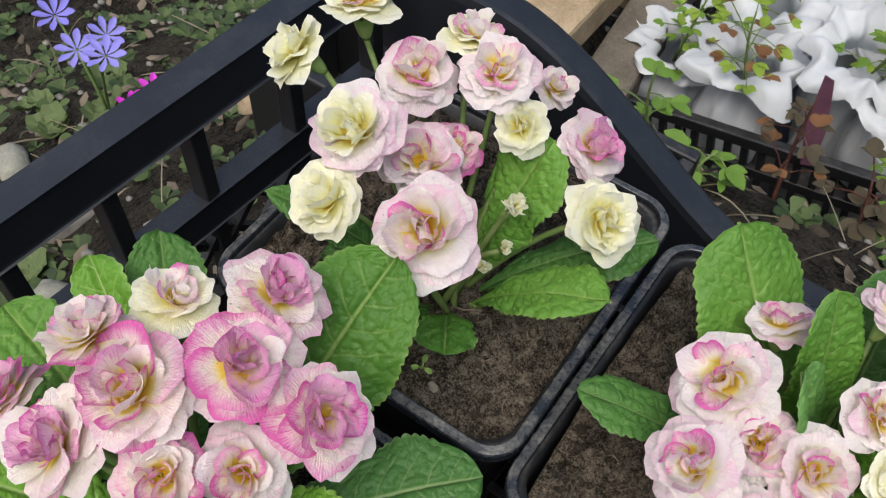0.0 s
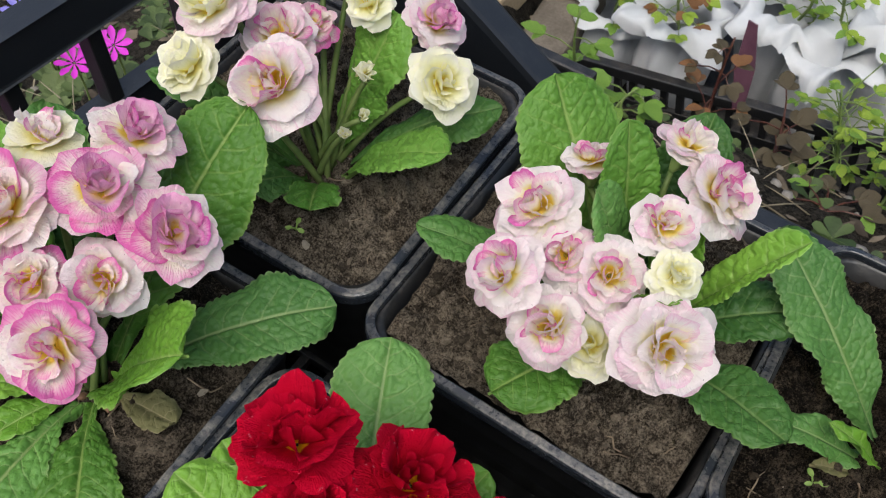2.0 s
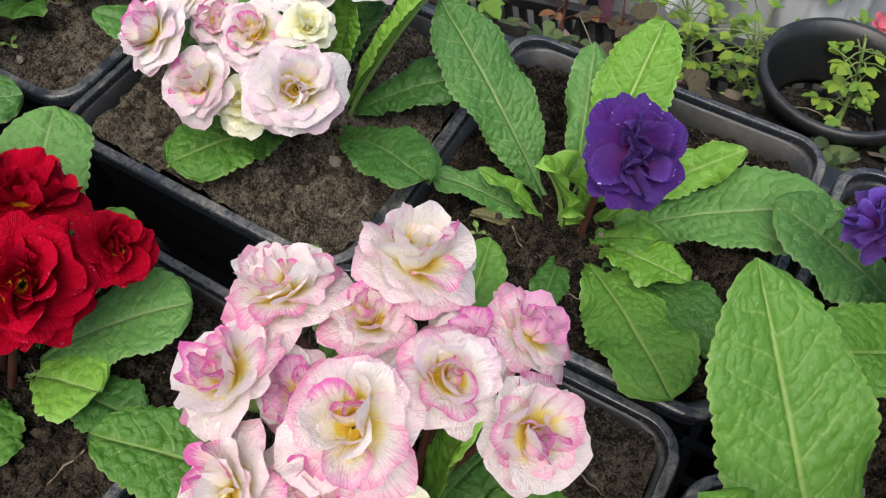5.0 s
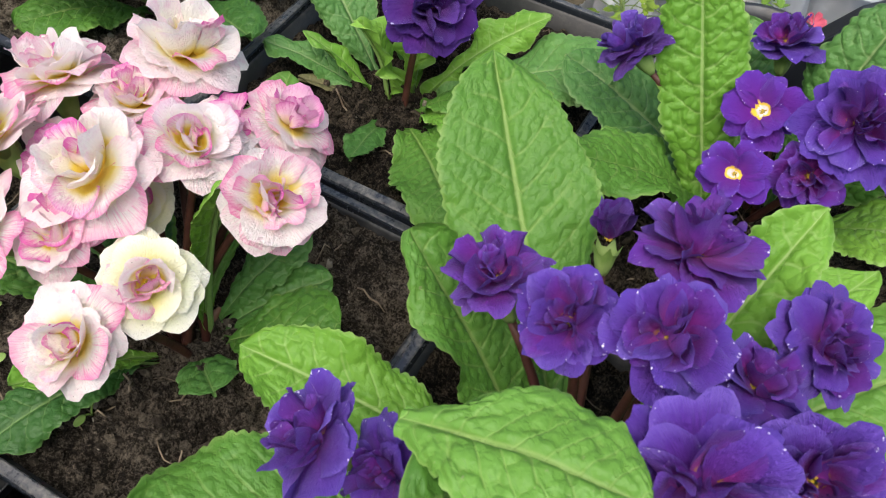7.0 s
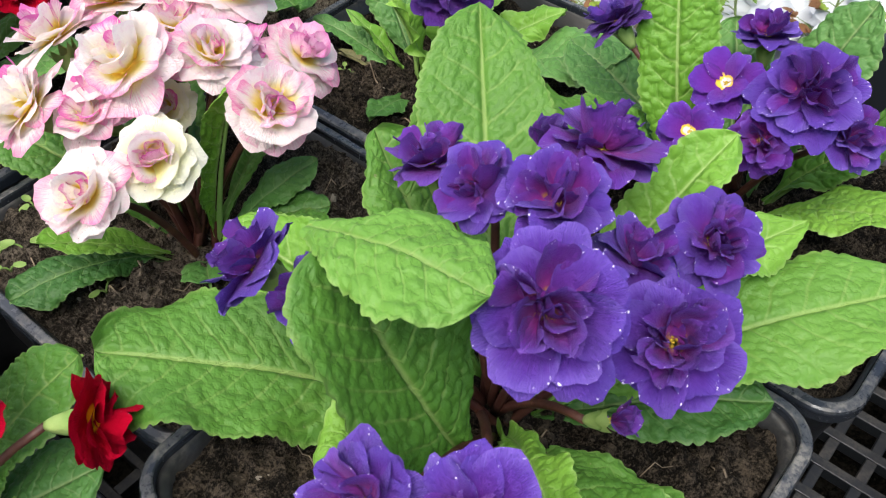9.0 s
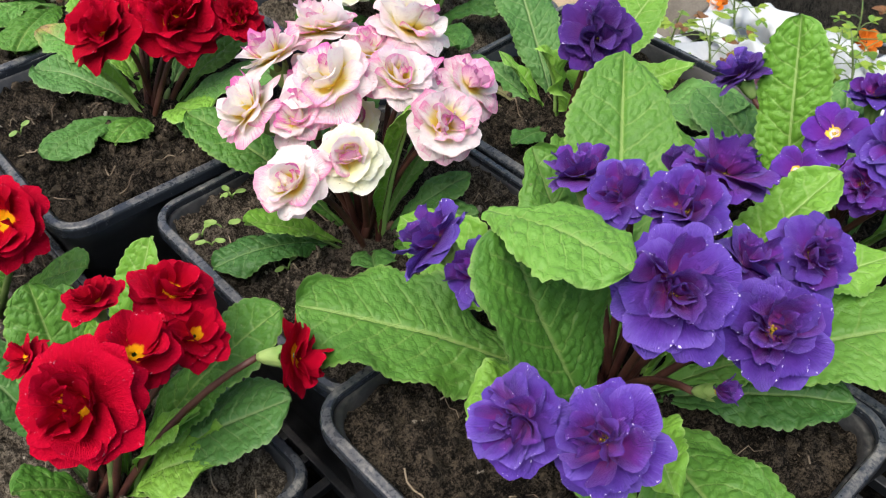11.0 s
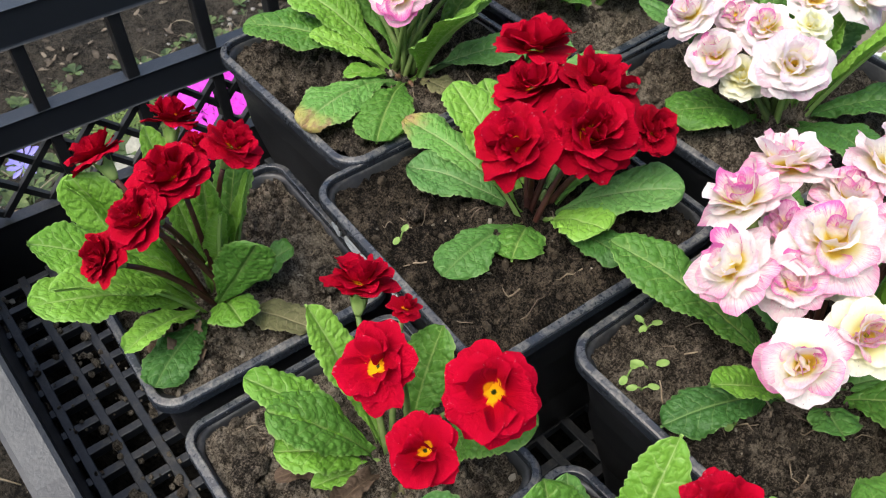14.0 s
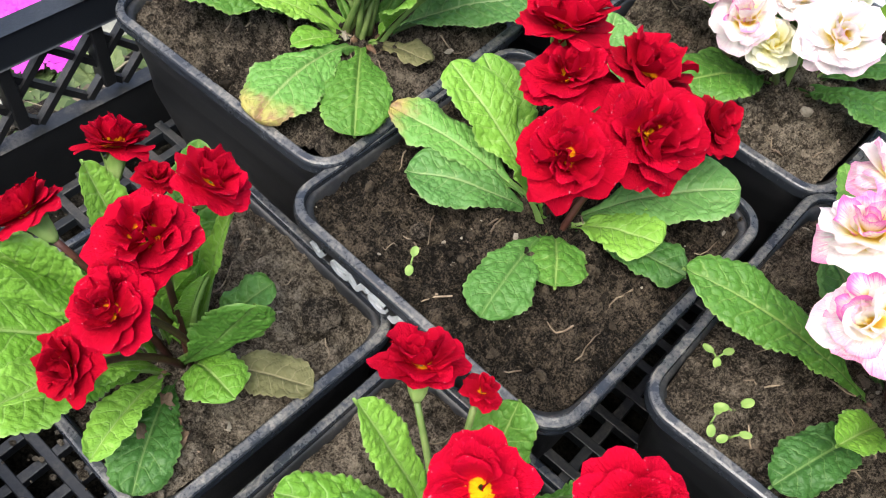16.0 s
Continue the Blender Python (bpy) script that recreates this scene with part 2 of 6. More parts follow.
YOLK = (0.86, 0.50, 0.02)
PETALS = {
    "cream": petal_material("cream_petal", [(0.0, (0.84, 0.60, 0.04)), (0.26, (0.94, 0.87, 0.26)), (0.60, (0.96, 0.95, 0.62)), (1.0, (0.96, 0.96, 0.82))], (0.86, 0.72, 0.70), 0.06, (0.88, 0.74, 0.80), 0.14, translucent=0.42),
    "blush": petal_material("blush_petal", [(0.0, YOLK), (0.30, (0.96, 0.80, 0.16)), (0.50, (0.97, 0.93, 0.74)), (0.64, (0.97, 0.93, 0.88)), (1.0, (0.96, 0.90, 0.89))], (0.84, 0.46, 0.62), 0.18, (0.84, 0.46, 0.64), 0.50, specks=0.8, translucent=0.46, vary=0.42, band=(0.50, 1.08)),
    "rose": petal_material("rose_petal", [(0.0, YOLK), (0.31, (0.96, 0.78, 0.14)), (0.50, (0.97, 0.93, 0.76)), (1.0, (0.97, 0.90, 0.88))], (0.80, 0.22, 0.52), 0.40, (0.78, 0.17, 0.48), 0.92, vary=0.48, band=(0.46, 1.06), translucent=0.44),
    "white_pink": petal_material("white_pink_petal", [(0.0, YOLK), (0.31, (0.96, 0.80, 0.18)), (0.52, (0.97, 0.93, 0.78)), (0.62, (0.97, 0.92, 0.87)), (1.0, (0.97, 0.89, 0.86))], (0.88, 0.28, 0.50), 0.36, (0.87, 0.28, 0.52), 0.78, band=(0.56, 1.06), translucent=0.50, vary=0.46),
    "deep_pink": petal_material("deep_pink_petal", [(0.0, (0.88, 0.54, 0.06)), (0.22, (0.94, 0.74, 0.40)), (0.5, (0.93, 0.68, 0.76)), (1.0, (0.84, 0.40, 0.64))], (0.64, 0.06, 0.36), 0.5, (0.66, 0.07, 0.40), 0.75, translucent=0.40),
    # reds: the dark streaks also paint the shade of petal crevices
    "red": petal_material("red_petal", [(0.0, (0.808, 0.404, 0.00585)), (0.17, (0.798, 0.322, 0.00473)), (0.23, (0.381, 0.000896, 0.0106)), (0.6, (0.36, 0.000534, 0.014)), (1.0, (0.399, 0.000715, 0.0187))], (0.19, 0.000363, 0.00697), 0.45, (0.456, 0.00181, 0.0233), 0.3, rough=0.72, translucent=0.14, spec=0.05, rim_sparkle=0.14, specks=0.0),
    "red_dark": petal_material("dark_red_petal", [(0.0, (0.761, 0.34, 0.00585)), (0.16, (0.722, 0.251, 0.00473)), (0.23, (0.295, 0.000715, 0.00819)), (1.0, (0.323, 0.000534, 0.0128))], (0.134, 0.000267, 0.00473), 0.45, (0.437, 0.00181, 0.0233), 0.4, rough=0.72, translucent=0.12, spec=0.05, rim_sparkle=0.14, specks=0.0),
    # violets: pale edges and streaks also hold lit-petal highlights and valley shade as colour
    "violet": petal_material("violet_petal", [(0.0, (0.429, 0.212, 0.0184)), (0.10, (0.162, 0.0167, 0.193)), (0.35, (0.0858, 0.0159, 0.211)), (1.0, (0.0724, 0.0326, 0.284))], (0.0306, 0.00451, 0.119), 0.8, (0.167, 0.0984, 0.44), 0.60, translucent=0.16, rim_sparkle=1.0, spec=0.25, specks=0.0, sheen=(0.353, 0.336, 0.84)),
    "violet_inner": petal_material("inner_violet_petal", [(0.0, (0.381, 0.19, 0.0184)), (0.13, (0.21, 0.0137, 0.174)), (0.6, (0.107, 0.0129, 0.193)), (1.0, (0.0839, 0.0205, 0.249))], (0.0381, 0.00307, 0.101), 0.7, (0.152, 0.0683, 0.367), 0.6, translucent=0.16, rim_sparkle=0.7, spec=0.25, specks=0.0, sheen=(0.353, 0.336, 0.84)),
    "violet_eye": petal_material("yellow_eyed_violet_petal", [(0.0, (0.839, 0.652, 0.679)), (0.12, (0.839, 0.637, 0.569)), (0.16, (0.81, 0.531, 0.0551)), (0.21, (0.763, 0.486, 0.0458)), (0.24, (0.114, 0.0106, 0.203)), (1.0, (0.0839, 0.0228, 0.284))], (0.0429, 0.00307, 0.138), 0.6, (0.144, 0.0683, 0.404), 0.5, translucent=0.14, rim_sparkle=1.0, spec=0.25, specks=0.0, sheen=(0.353, 0.336, 0.84)),
    "violet_dark": petal_material("dark_violet_petal", [(0.0, (0.23, 0.0151, 0.11)), (0.25, (0.081, 0.00758, 0.129)), (1.0, (0.0458, 0.0145, 0.152))], (0.0171, 0.00153, 0.0505), 0.6, (0.0952, 0.0379, 0.238), 0.55, translucent=0.12, rim_sparkle=0.6, spec=0.25, specks=0.0, sheen=(0.353, 0.336, 0.84)),
}


def leaf_material(name, low, high, vein, gloss=0.45, patch=None):
    """Quilted primrose leaf: pale midrib and side veins, a finer net between them, mottled green, paler margin."""
    k = Mat(name, gloss, 0.24, 0.24)
    uv = k.sep(k.coord("UV"))
    a = k.math("ABSOLUTE", k.math("MULTIPLY", k.math("SUBTRACT", uv[0], 0.5), 2.0))
    s = uv[1]
    v = k.coord("Object")
    rnd = k.rand()
    big = k.noise(v, 45.0, 4, 0.6, four=k.math("MULTIPLY", rnd, 20.0))
    fine = k.noise(v, 1000.0, 3, 0.6)
    mid = k.grey(a, k.math("SUBTRACT", 0.032, k.math("MULTIPLY", s, 0.022)), k.math("SUBTRACT", 0.075, k.math("MULTIPLY", s, 0.035)), 1.0, 0.0)
    net = k.n.new("ShaderNodeTexVoronoi")
    net.feature = "DISTANCE_TO_EDGE"
    net.inputs["Scale"].default_value = 560.0
    warp = k.n.new("ShaderNodeVectorMath")
    warp.operation = "MULTIPLY_ADD"
    k.put(warp.inputs[0], k.noise(v, 420.0, 2, 0.5))
    warp.inputs[1].default_value = (0.001,) * 3
    k.put(warp.inputs[2], v)
    k.put(net.inputs["Vector"], warp.outputs[0])
    small = k.grey(net.outputs["Distance"], 0.0, 0.30)
    rib = k.n.new("ShaderNodeUVMap")
    rib.uv_map = "veins"
    rq = k.sep(rib.outputs[0])
    dq = k.math("ABSOLUTE", k.math("SINE", k.math("MULTIPLY", rq[0], math.pi)))
    side = k.math("MULTIPLY", k.grey(dq, 0.04, 0.26, 1.0, 0.0), k.grey(a, 0.35, 0.95, 1.0, 0.15))
    cells = k.grey(rq[1], 0.05, 0.42, 1.0, 0.0)
    tone = k.math("ADD", k.math("MULTIPLY", big, 0.7), k.math("MULTIPLY", k.math("SUBTRACT", rnd, 0.5), 0.5), clamp=True)
    col = k.mix(k.grey(tone, -0.05, 0.80), low, high)
    col = k.mix(k.math("MULTIPLY", cells, 0.17), col, vein)
    col = k.mix(k.math("MULTIPLY", side, 0.26), col, vein)
    col = k.mix(k.math("MULTIPLY", mid, 0.50), col, vein)
    col = k.mix(k.math("MULTIPLY", k.grey(a, 0.93, 1.0), 0.35), col, vein)
    nick = k.grey(k.noise(v, 240.0, 2, 0.6, four=k.math("MULTIPLY", rnd, 33.0)), 0.76, 0.80)
    col = k.mix(k.math("MULTIPLY", nick, 0.6), col, (0.22, 0.17, 0.09))
    dust = k.math("MULTIPLY", k.grey(k.noise(v, 700.0, 2, 0.6, four=k.math("MULTIPLY", rnd, 53.0)), 0.70, 0.76), k.grey(big, 0.35, 0.6))
    col = k.mix(k.math("MULTIPLY", dust, 0.45), col, (0.30, 0.26, 0.18))
    if patch:
        f = k.math("MULTIPLY", k.grey(k.math("ADD", s, k.math("MULTIPLY", big, 0.5)), 1.04, 1.26), k.grey(big, 0.3, 0.5))
        col = k.mix(f, col, patch)
        rot = k.math("MULTIPLY", k.grey(k.math("ADD", s, k.math("MULTIPLY", k.noise(v, 130.0, 3, 0.6), 0.6)), 1.12, 1.30), k.grey(k.noise(v, 190.0, 3, 0.6), 0.42, 0.56))
        col = k.mix(rot, col, (0.22, 0.13, 0.07))
    k.color(col)
    k.rough(k.math("ADD", gloss - 0.08, k.math("MULTIPLY", fine, 0.2)))
    h = k.math("ADD", k.math("MULTIPLY", rq[1], 0.55), k.math("MULTIPLY", small, 0.16))
    h = k.math("SUBTRACT", h, k.math("ADD", k.math("MULTIPLY", mid, 0.3), k.math("MULTIPLY", side, 0.25)))
    k.bump(k.math("ADD", h, k.math("MULTIPLY", fine, 0.12)), 0.5, 0.0009)
    return k.m


# dark and light are leaf greens, also given to leaves drawn shaded or lit
LEAVES = {
    "mid": leaf_material("green_leaf", (0.0519, 0.146, 0.0188), (0.123, 0.274, 0.0402), (0.259, 0.365, 0.107)),
    "dark": leaf_material("dark_and_shaded_leaf", (0.0305, 0.0949, 0.0188), (0.0702, 0.179, 0.0339), (0.168, 0.263, 0.0877)),
    "light": leaf_material("light_and_lit_leaf", (0.102, 0.245, 0.0248), (0.193, 0.38, 0.0511), (0.35, 0.467, 0.175)),
    "grey": leaf_material("grey_green_leaf", (0.055, 0.15, 0.0339), (0.112, 0.252, 0.0596), (0.275, 0.365, 0.157)),
    "yellowed": leaf_material("yellowing_leaf", (0.0693, 0.186, 0.0328), (0.124, 0.285, 0.0584), (0.307, 0.38, 0.161), patch=(0.35, 0.292, 0.0876)),
    "withered": leaf_material("withered_leaf", (0.0949, 0.0949, 0.0401), (0.212, 0.197, 0.0876), (0.292, 0.263, 0.146), 0.75),
    "brown": leaf_material("dry_brown_leaf", (0.0621, 0.0401, 0.0256), (0.124, 0.0839, 0.0548), (0.146, 0.102, 0.0657), 0.8),
}


def stem_material(name, low, high):
    k = Mat(name, 0.5, 0.3, 0.1)
    v = k.coord("Object")
    n = k.noise(v, 90.0, 3, 0.6)
    k.color(k.mix(k.grey(n, 0.3, 0.7), low, high))
    k.bump(k.noise(v, 900.0, 2, 0.6), 0.3, 0.0004)
    return k.m


STEM_GREEN = stem_material("green_stem", (0.0864, 0.144, 0.036), (0.173, 0.23, 0.072))
STEM_RED = stem_material("reddish_stem", (0.0446, 0.0134, 0.0112), (0.0893, 0.0357, 0.0223))
CALYX = stem_material("pale_green_calyx", (0.122, 0.216, 0.0432), (0.238, 0.331, 0.101))
EYE = stem_material("yellow_flower_eye", (0.40, 0.30, 0.03), (0.70, 0.48, 0.04))
CROWN = stem_material("brown_leaf_bases", (0.0504, 0.0302, 0.0176), (0.151, 0.0854, 0.0504))
ROOT = stem_material("dry_rootlet", (0.0792, 0.054, 0.036), (0.274, 0.216, 0.144))


# ---- mesh helpers ----
def part(name, bm, material, parent=None, label=""):
    me = bpy.data.meshes.new(name)
    bm.to_mesh(me)
    bm.free()
    for m in material if isinstance(material, (list, tuple)) else (material,):
        me.materials.append(m)
    ob = new(name, me)
    ob.parent = parent
    return tagged(ob, label)


def smooth(ob):
    for p in ob.data.polygons:
        p.use_smooth = True
    return ob


def thing(name, label, category, at=(0, 0, 0), rz=0.0, group="", kind=""):
    ob = new(name)
    ob.empty_display_size = 0.02
    ob.matrix_basis = pose(*at, 0, 0, rz)
    return tagged(ob, label, category, group, kind)


def ring(side_x, side_y, r, n=6):
    """Outline of a rectangle with rounded corners, anticlockwise."""
    out = []
    for cx, cy, a0 in ((1, 1, 0), (-1, 1, 90), (-1, -1, 180), (1, -1, 270)):
        for i in range(n + 1):
            a = radians(a0 + 90 * i / n)
            out.append((cx * (side_x / 2 - r) + r * math.cos(a), cy * (side_y / 2 - r) + r * math.sin(a)))
    return out


def loft(bm, rings, close=False):
    """Joins outlines of equal length, given as (points, z), by quads."""
    rows = [[bm.verts.new((x, y, z)) for x, y in pts] for pts, z in rings]
    n = len(rows[0])
    pairs = list(zip(rows, rows[1:])) + ([(rows[-1], rows[0])] if close else [])
    for a, b in pairs:
        for i in range(n):
            bm.faces.new((a[i], a[(i + 1) % n], b[(i + 1) % n], b[i]))
    return rows


def box(bm, x0, x1, y0, y1, z0, z1, bevel=0.0):
    vs = bmesh.ops.create_cube(bm, size=1.0)["verts"]
    for v in vs:
        v.co = Vector(((x0 + x1) / 2 + v.co.x * (x1 - x0), (y0 + y1) / 2 + v.co.y * (y1 - y0), (z0 + z1) / 2 + v.co.z * (z1 - z0)))
    if bevel:
        es = list({e for v in vs for e in v.link_edges})
        bmesh.ops.bevel(bm, geom=es, offset=bevel, segments=2, affect="EDGES", profile=0.5)


def bar(bm, a, b, w, h, up=(0, 0, 1), bevel=0.0):
    """A square bar from a to b, w across and h along up."""
    a, b = Vector(a), Vector(b)
    t = (b - a).normalized()
    s = t.cross(Vector(up)).normalized()
    u = s.cross(t)
    vs = bmesh.ops.create_cube(bm, size=1.0)["verts"]
    length = (b - a).length
    mid = (a + b) / 2
    for v in vs:
        v.co = mid + t * v.co.x * length + s * v.co.y * w + u * v.co.z * h
    if bevel:
        es = list({e for v in vs for e in v.link_edges})
        bmesh.ops.bevel(bm, geom=es, offset=bevel, segments=2, affect="EDGES", profile=0.5)


def tube(bm, pts, radii, n=7):
    """A tapered round stalk through points."""
    rows = []
    prev = Vector((1, 0, 0))
    for i, p in enumerate(pts):
        p = Vector(p)
        t = (Vector(pts[min(i + 1, len(pts) - 1)]) - Vector(pts[max(i - 1, 0)])).normalized()
        s = (prev - t * prev.dot(t)).normalized()
        prev = s
        u = t.cross(s)
        rows.append([bm.verts.new(p + (s * math.cos(2 * math.pi * j / n) + u * math.sin(2 * math.pi * j / n)) * radii[i]) for j in range(n)])
    for a, b in zip(rows, rows[1:]):
        for j in range(n):
            bm.faces.new((a[j], a[(j + 1) % n], b[(j + 1) % n], b[j]))
    bm.faces.new(rows[-1])
    bm.faces.new(list(reversed(rows[0])))


def bent(a, c, b, n):
    """Points of a quadratic curve from a past c to b."""
    a, b, c = Vector(a), Vector(b), Vector(c)
    return [a * (1 - t) ** 2 + c * 2 * t * (1 - t) + b * t * t for t in (i / (n - 1) for i in range(n))]


# ---- crate ----
FLOOR_Z = -0.015
CX0, CX1, CY0, CY1 = -0.152, 0.440, -0.143, 0.296


def wall_lattice(bm, a, b, z0, z1, thick, pitch, w):
    """Crossed slanting bars between the uprights at a and b (points on the ground plan)."""
    a, b = Vector((*a, 0)), Vector((*b, 0))
    d = (b - a).normalized()
    length, h = (b - a).length, z1 - z0
    out = d.cross(Vector((0, 0, 1)))
    lean = 0.62 * h
    k = -h
    while k < length + h:
        for sgn in (1, -1):
            p0, p1 = k, k + sgn * lean * 1.6
            lo, hi = (p0, p1) if p0 < p1 else (p1, p0)
            if hi <= 0 or lo >= length:
                continue
            def at(p):
                return z0 + (p - p0) / (p1 - p0) * h
            s, e = max(lo, 0), min(hi, length)
            bar(bm, a + d * s + Vector((0, 0, at(s))) + out * 0.0008 * sgn, a + d * e + Vector((0, 0, at(e))) + out * 0.0008 * sgn, thick, w)
        k += pitch


def side_profile(x):
    """Height of the long sides: raised towards both ends, dipped between them."""
    def ease(t):
        t = min(max(t, 0.0), 1.0)
        return t * t * (3 - 2 * t)
    up = max(1 - ease((x - CX0 - 0.055) / 0.16), 1 - ease((CX1 - 0.105 - x) / 0.06))
    return 0.045 + 0.072 * up


def build_crate():
    crate = thing("plastic_crate", "black plastic vegetable crate with lattice sides holding flower pots", "crate")
    crate.matrix_basis = pose(0, 0, 0)
    # floor grid
    p = 0.0160
    n = int((CX1 - CX0) / p)
    m = int((CY1 - CY0) / p)
    for along, count in ((0, m), (1, n)):
        bm = bmesh.new()
        half = (CX1 - CX0) / 2 if along == 0 else (CY1 - CY0) / 2
        top = 0.0 if along == 0 else -0.0006
        box(bm, *((-half, half, -0.0023, 0.0023) if along == 0 else (-0.0023, 0.0023, -half, half)), -0.006, top, 0.0005)
        bar_ = part("floor_bar", bm, CRATE_FLOOR, crate)
        for k in range(count + 1):
            ob = bar_ if k == 0 else bpy.data.objects.new("floor_bar", bar_.data)
            if k:
                scene.collection.objects.link(ob)
                ob.parent = crate
            f = (k + 0.3) / (count + 0.6)
            ob.matrix_basis = pose((CX0 + CX1) / 2, CY0 + f * (CY1 - CY0), FLOOR_Z) if along == 0 else pose(CX0 + f * (CX1 - CX0), (CY0 + CY1) / 2, FLOOR_Z)
    # end walls: top rail, uprights, middle rail, lattice, bottom rail; the first stands slightly askew
    for x, s, slope in ((CX0, -1, 0.08), (CX1, 1, 0.0)):
        zt = 0.128

        def at(y, z, out=0.0):
            if s < 0:
                return Vector((-0.158 + slope * (y - 0.06) - out, y, z))
            return Vector((x + out, y, z))

        bm = bmesh.new()
        bar(bm, at(CY0, zt - 0.010, 0.0055), at(CY1, zt - 0.010, 0.0055), 0.011, 0.020, bevel=0.0012)
        part("top_rail", bm, CRATE_RIM, crate, "worn grey-black top rail")
        bm = bmesh.new()
        bar(bm, at(CY0, 0.0595, 0.0045), at(CY1, 0.0595, 0.0045), 0.009, 0.017, bevel=0.001)
        part("middle_rail", bm, CRATE_RIM, crate)
        bm = bmesh.new()
        bar(bm, at(CY0, FLOOR_Z - 0.008, 0.0035), at(CY1, FLOOR_Z - 0.008, 0.0035), 0.007, 0.060, bevel=0.001)
        part("bottom_rail", bm, CRATE, crate)
        ys = [-0.1205, -0.0715, -0.022, 0.023, 0.064, 0.1045, 0.145, 0.185, 0.234, 0.283]
        for k, y in enumerate(ys):
            bm = bmesh.new()
            bar(bm, at(y, 0.066, 0.0045), at(y, 0.110, 0.0045), 0.009, 0.007, (0, 1, 0), bevel=0.0008)
            bar(bm, at(y, 0.014, 0.0045), at(y, 0.053, 0.0045), 0.009, 0.0065, (0, 1, 0), bevel=0.0008)
            part("upright", bm, CRATE, crate)
        for y0, y1 in zip(ys, ys[1:]):
            bm = bmesh.new()
            a, b = at(y0, 0, 0.0045), at(y1, 0, 0.0045)
            wall_lattice(bm, (a.x, a.y), (b.x, b.y), 0.010, 0.054, 0.004, 0.026, 0.0034)
            part("lattice", bm, CRATE, crate)
    # long sides with a dipped top edge and flange
    for y, s in ((CY0, -1), (CY1, 1)):
        bm = bmesh.new()
        n = 60
        rows = []
        for i in range(n + 1):
            x0 = -0.158 + 0.08 * (y - 0.06) - 0.010
            x = x0 + (CX1 - x0) * i / n
            z = side_profile(x)
            pts = [(y, FLOOR_Z - 0.03), (y, z - 0.004), (y + s * 0.001, z - 0.0005), (y + s * 0.003, z), (y + s * 0.014, z), (y + s * 0.016, z - 0.001), (y + s * 0.0165, z - 0.011), (y + s * 0.0140, z - 0.011), (y + s * 0.0135, z - 0.004), (y + s * 0.004, z - 0.005), (y + s * 0.004, FLOOR_Z - 0.03)]
            rows.append([bm.verts.new((x, a, b)) for a, b in pts])
        for r0, r1 in zip(rows, rows[1:]):
            for j in range(len(r0)):
                k = (j + 1) % len(r0)
                bm.faces.new((r0[j], r0[k], r1[k], r1[j]) if s < 0 else (r0[k], r0[j], r1[j], r1[k]))
        bm.faces.new(rows[0])
        bm.faces.new(list(reversed(rows[-1])))
        bmesh.ops.recalc_face_normals(bm, faces=bm.faces)
        part("side_wall", bm, CRATE_RIM, crate, "dipped side wall with a rounded flange")
    return crate


build_crate()
rng = random.Random(21)
bm = bmesh.new()
for _ in range(260):
    x, y = rng.uniform(CX0 + 0.004, 0.075), rng.uniform(CY0 + 0.004, -0.085) if rng.random() < 0.75 else rng.uniform(CY0 + 0.004, 0.0)
    r = 0.0005 + 0.0026 * rng.random() ** 4
    vs = bmesh.ops.create_icosphere(bm, subdivisions=1, radius=r)["verts"]
    for v in vs:
        v.co = Vector((v.co.x * 1.3, v.co.y, v.co.z * 0.7)) * rng.uniform(0.75, 1.2) + Vector((x, y, FLOOR_Z + r * 0.3))
tagged(part("spilt_soil", bm, CRUMBS["dry"]), "crumbs of dry soil spilt on the crate floor", "soil", kind="stuff")


# ---- pots ----
def build_pot(side, height, name="flower_pot", label="", rim=0.0039):
    """A square tapered nursery pot with rounded corners; its origin lies at the rim's height."""
    pot = thing(name, label or "black square plastic nursery pot with dusty rounded rim", "pot", group="pots in the crate")
    r = side * 0.11
    foot = side * 0.74
    bm = bmesh.new()
    t = 0.0012
    outer = [(ring(foot - 0.004, foot - 0.004, r * 0.6), -height), (ring(foot, foot, r * 0.65), -height + 0.004)]
    for k in range(1, 7):
        f = k / 6
        w = foot + (side - 0.0042 - foot) * f
        outer.append((ring(w, w, r * (0.65 + 0.30 * f)), -height + 0.004 + (height - 0.0068) * f))
    inner = [(ring(w_s, w_s, rr), z) for w_s, rr, z in ((side - 2 * rim - 2 * t, r * 0.93, -0.0035), (foot + 0.6 * (side - foot), r * 0.8, -height * 0.4), (foot - 2 * t, r * 0.6, -height + 0.006))]
    rows = loft(bm, outer + inner)
    bm.faces.new(list(reversed(rows[0])))
    bm.faces.new(rows[-1])
    smooth(part("body", bm, POT_BODY, pot))
    bm = bmesh.new()
    q = rim
    prof = [(-2 * q, -0.0042), (-2 * q, -0.0009), (-2 * q + 0.0006, -0.0002), (-2 * q + 0.0014, 0.0), (-0.0024, -0.0004), (-0.0010, -0.0008), (-0.0002, -0.0015), (0.0, -0.0022), (0.0, -0.0054), (-0.0008, -0.0058), (-0.0022, -0.0058), (-0.0026, -0.0034), (-2 * q + 0.0024, -0.0026), (-2 * q + 0.0018, -0.0042)]
    loft(bm, [(ring(side + a, side + a, r + a / 2, 10), z) for a, z in prof], close=True)
    bmesh.ops.recalc_face_normals(bm, faces=bm.faces)
    part("rim", bm, POT_RIM, pot, "dusty flat pot rim")
    return pot


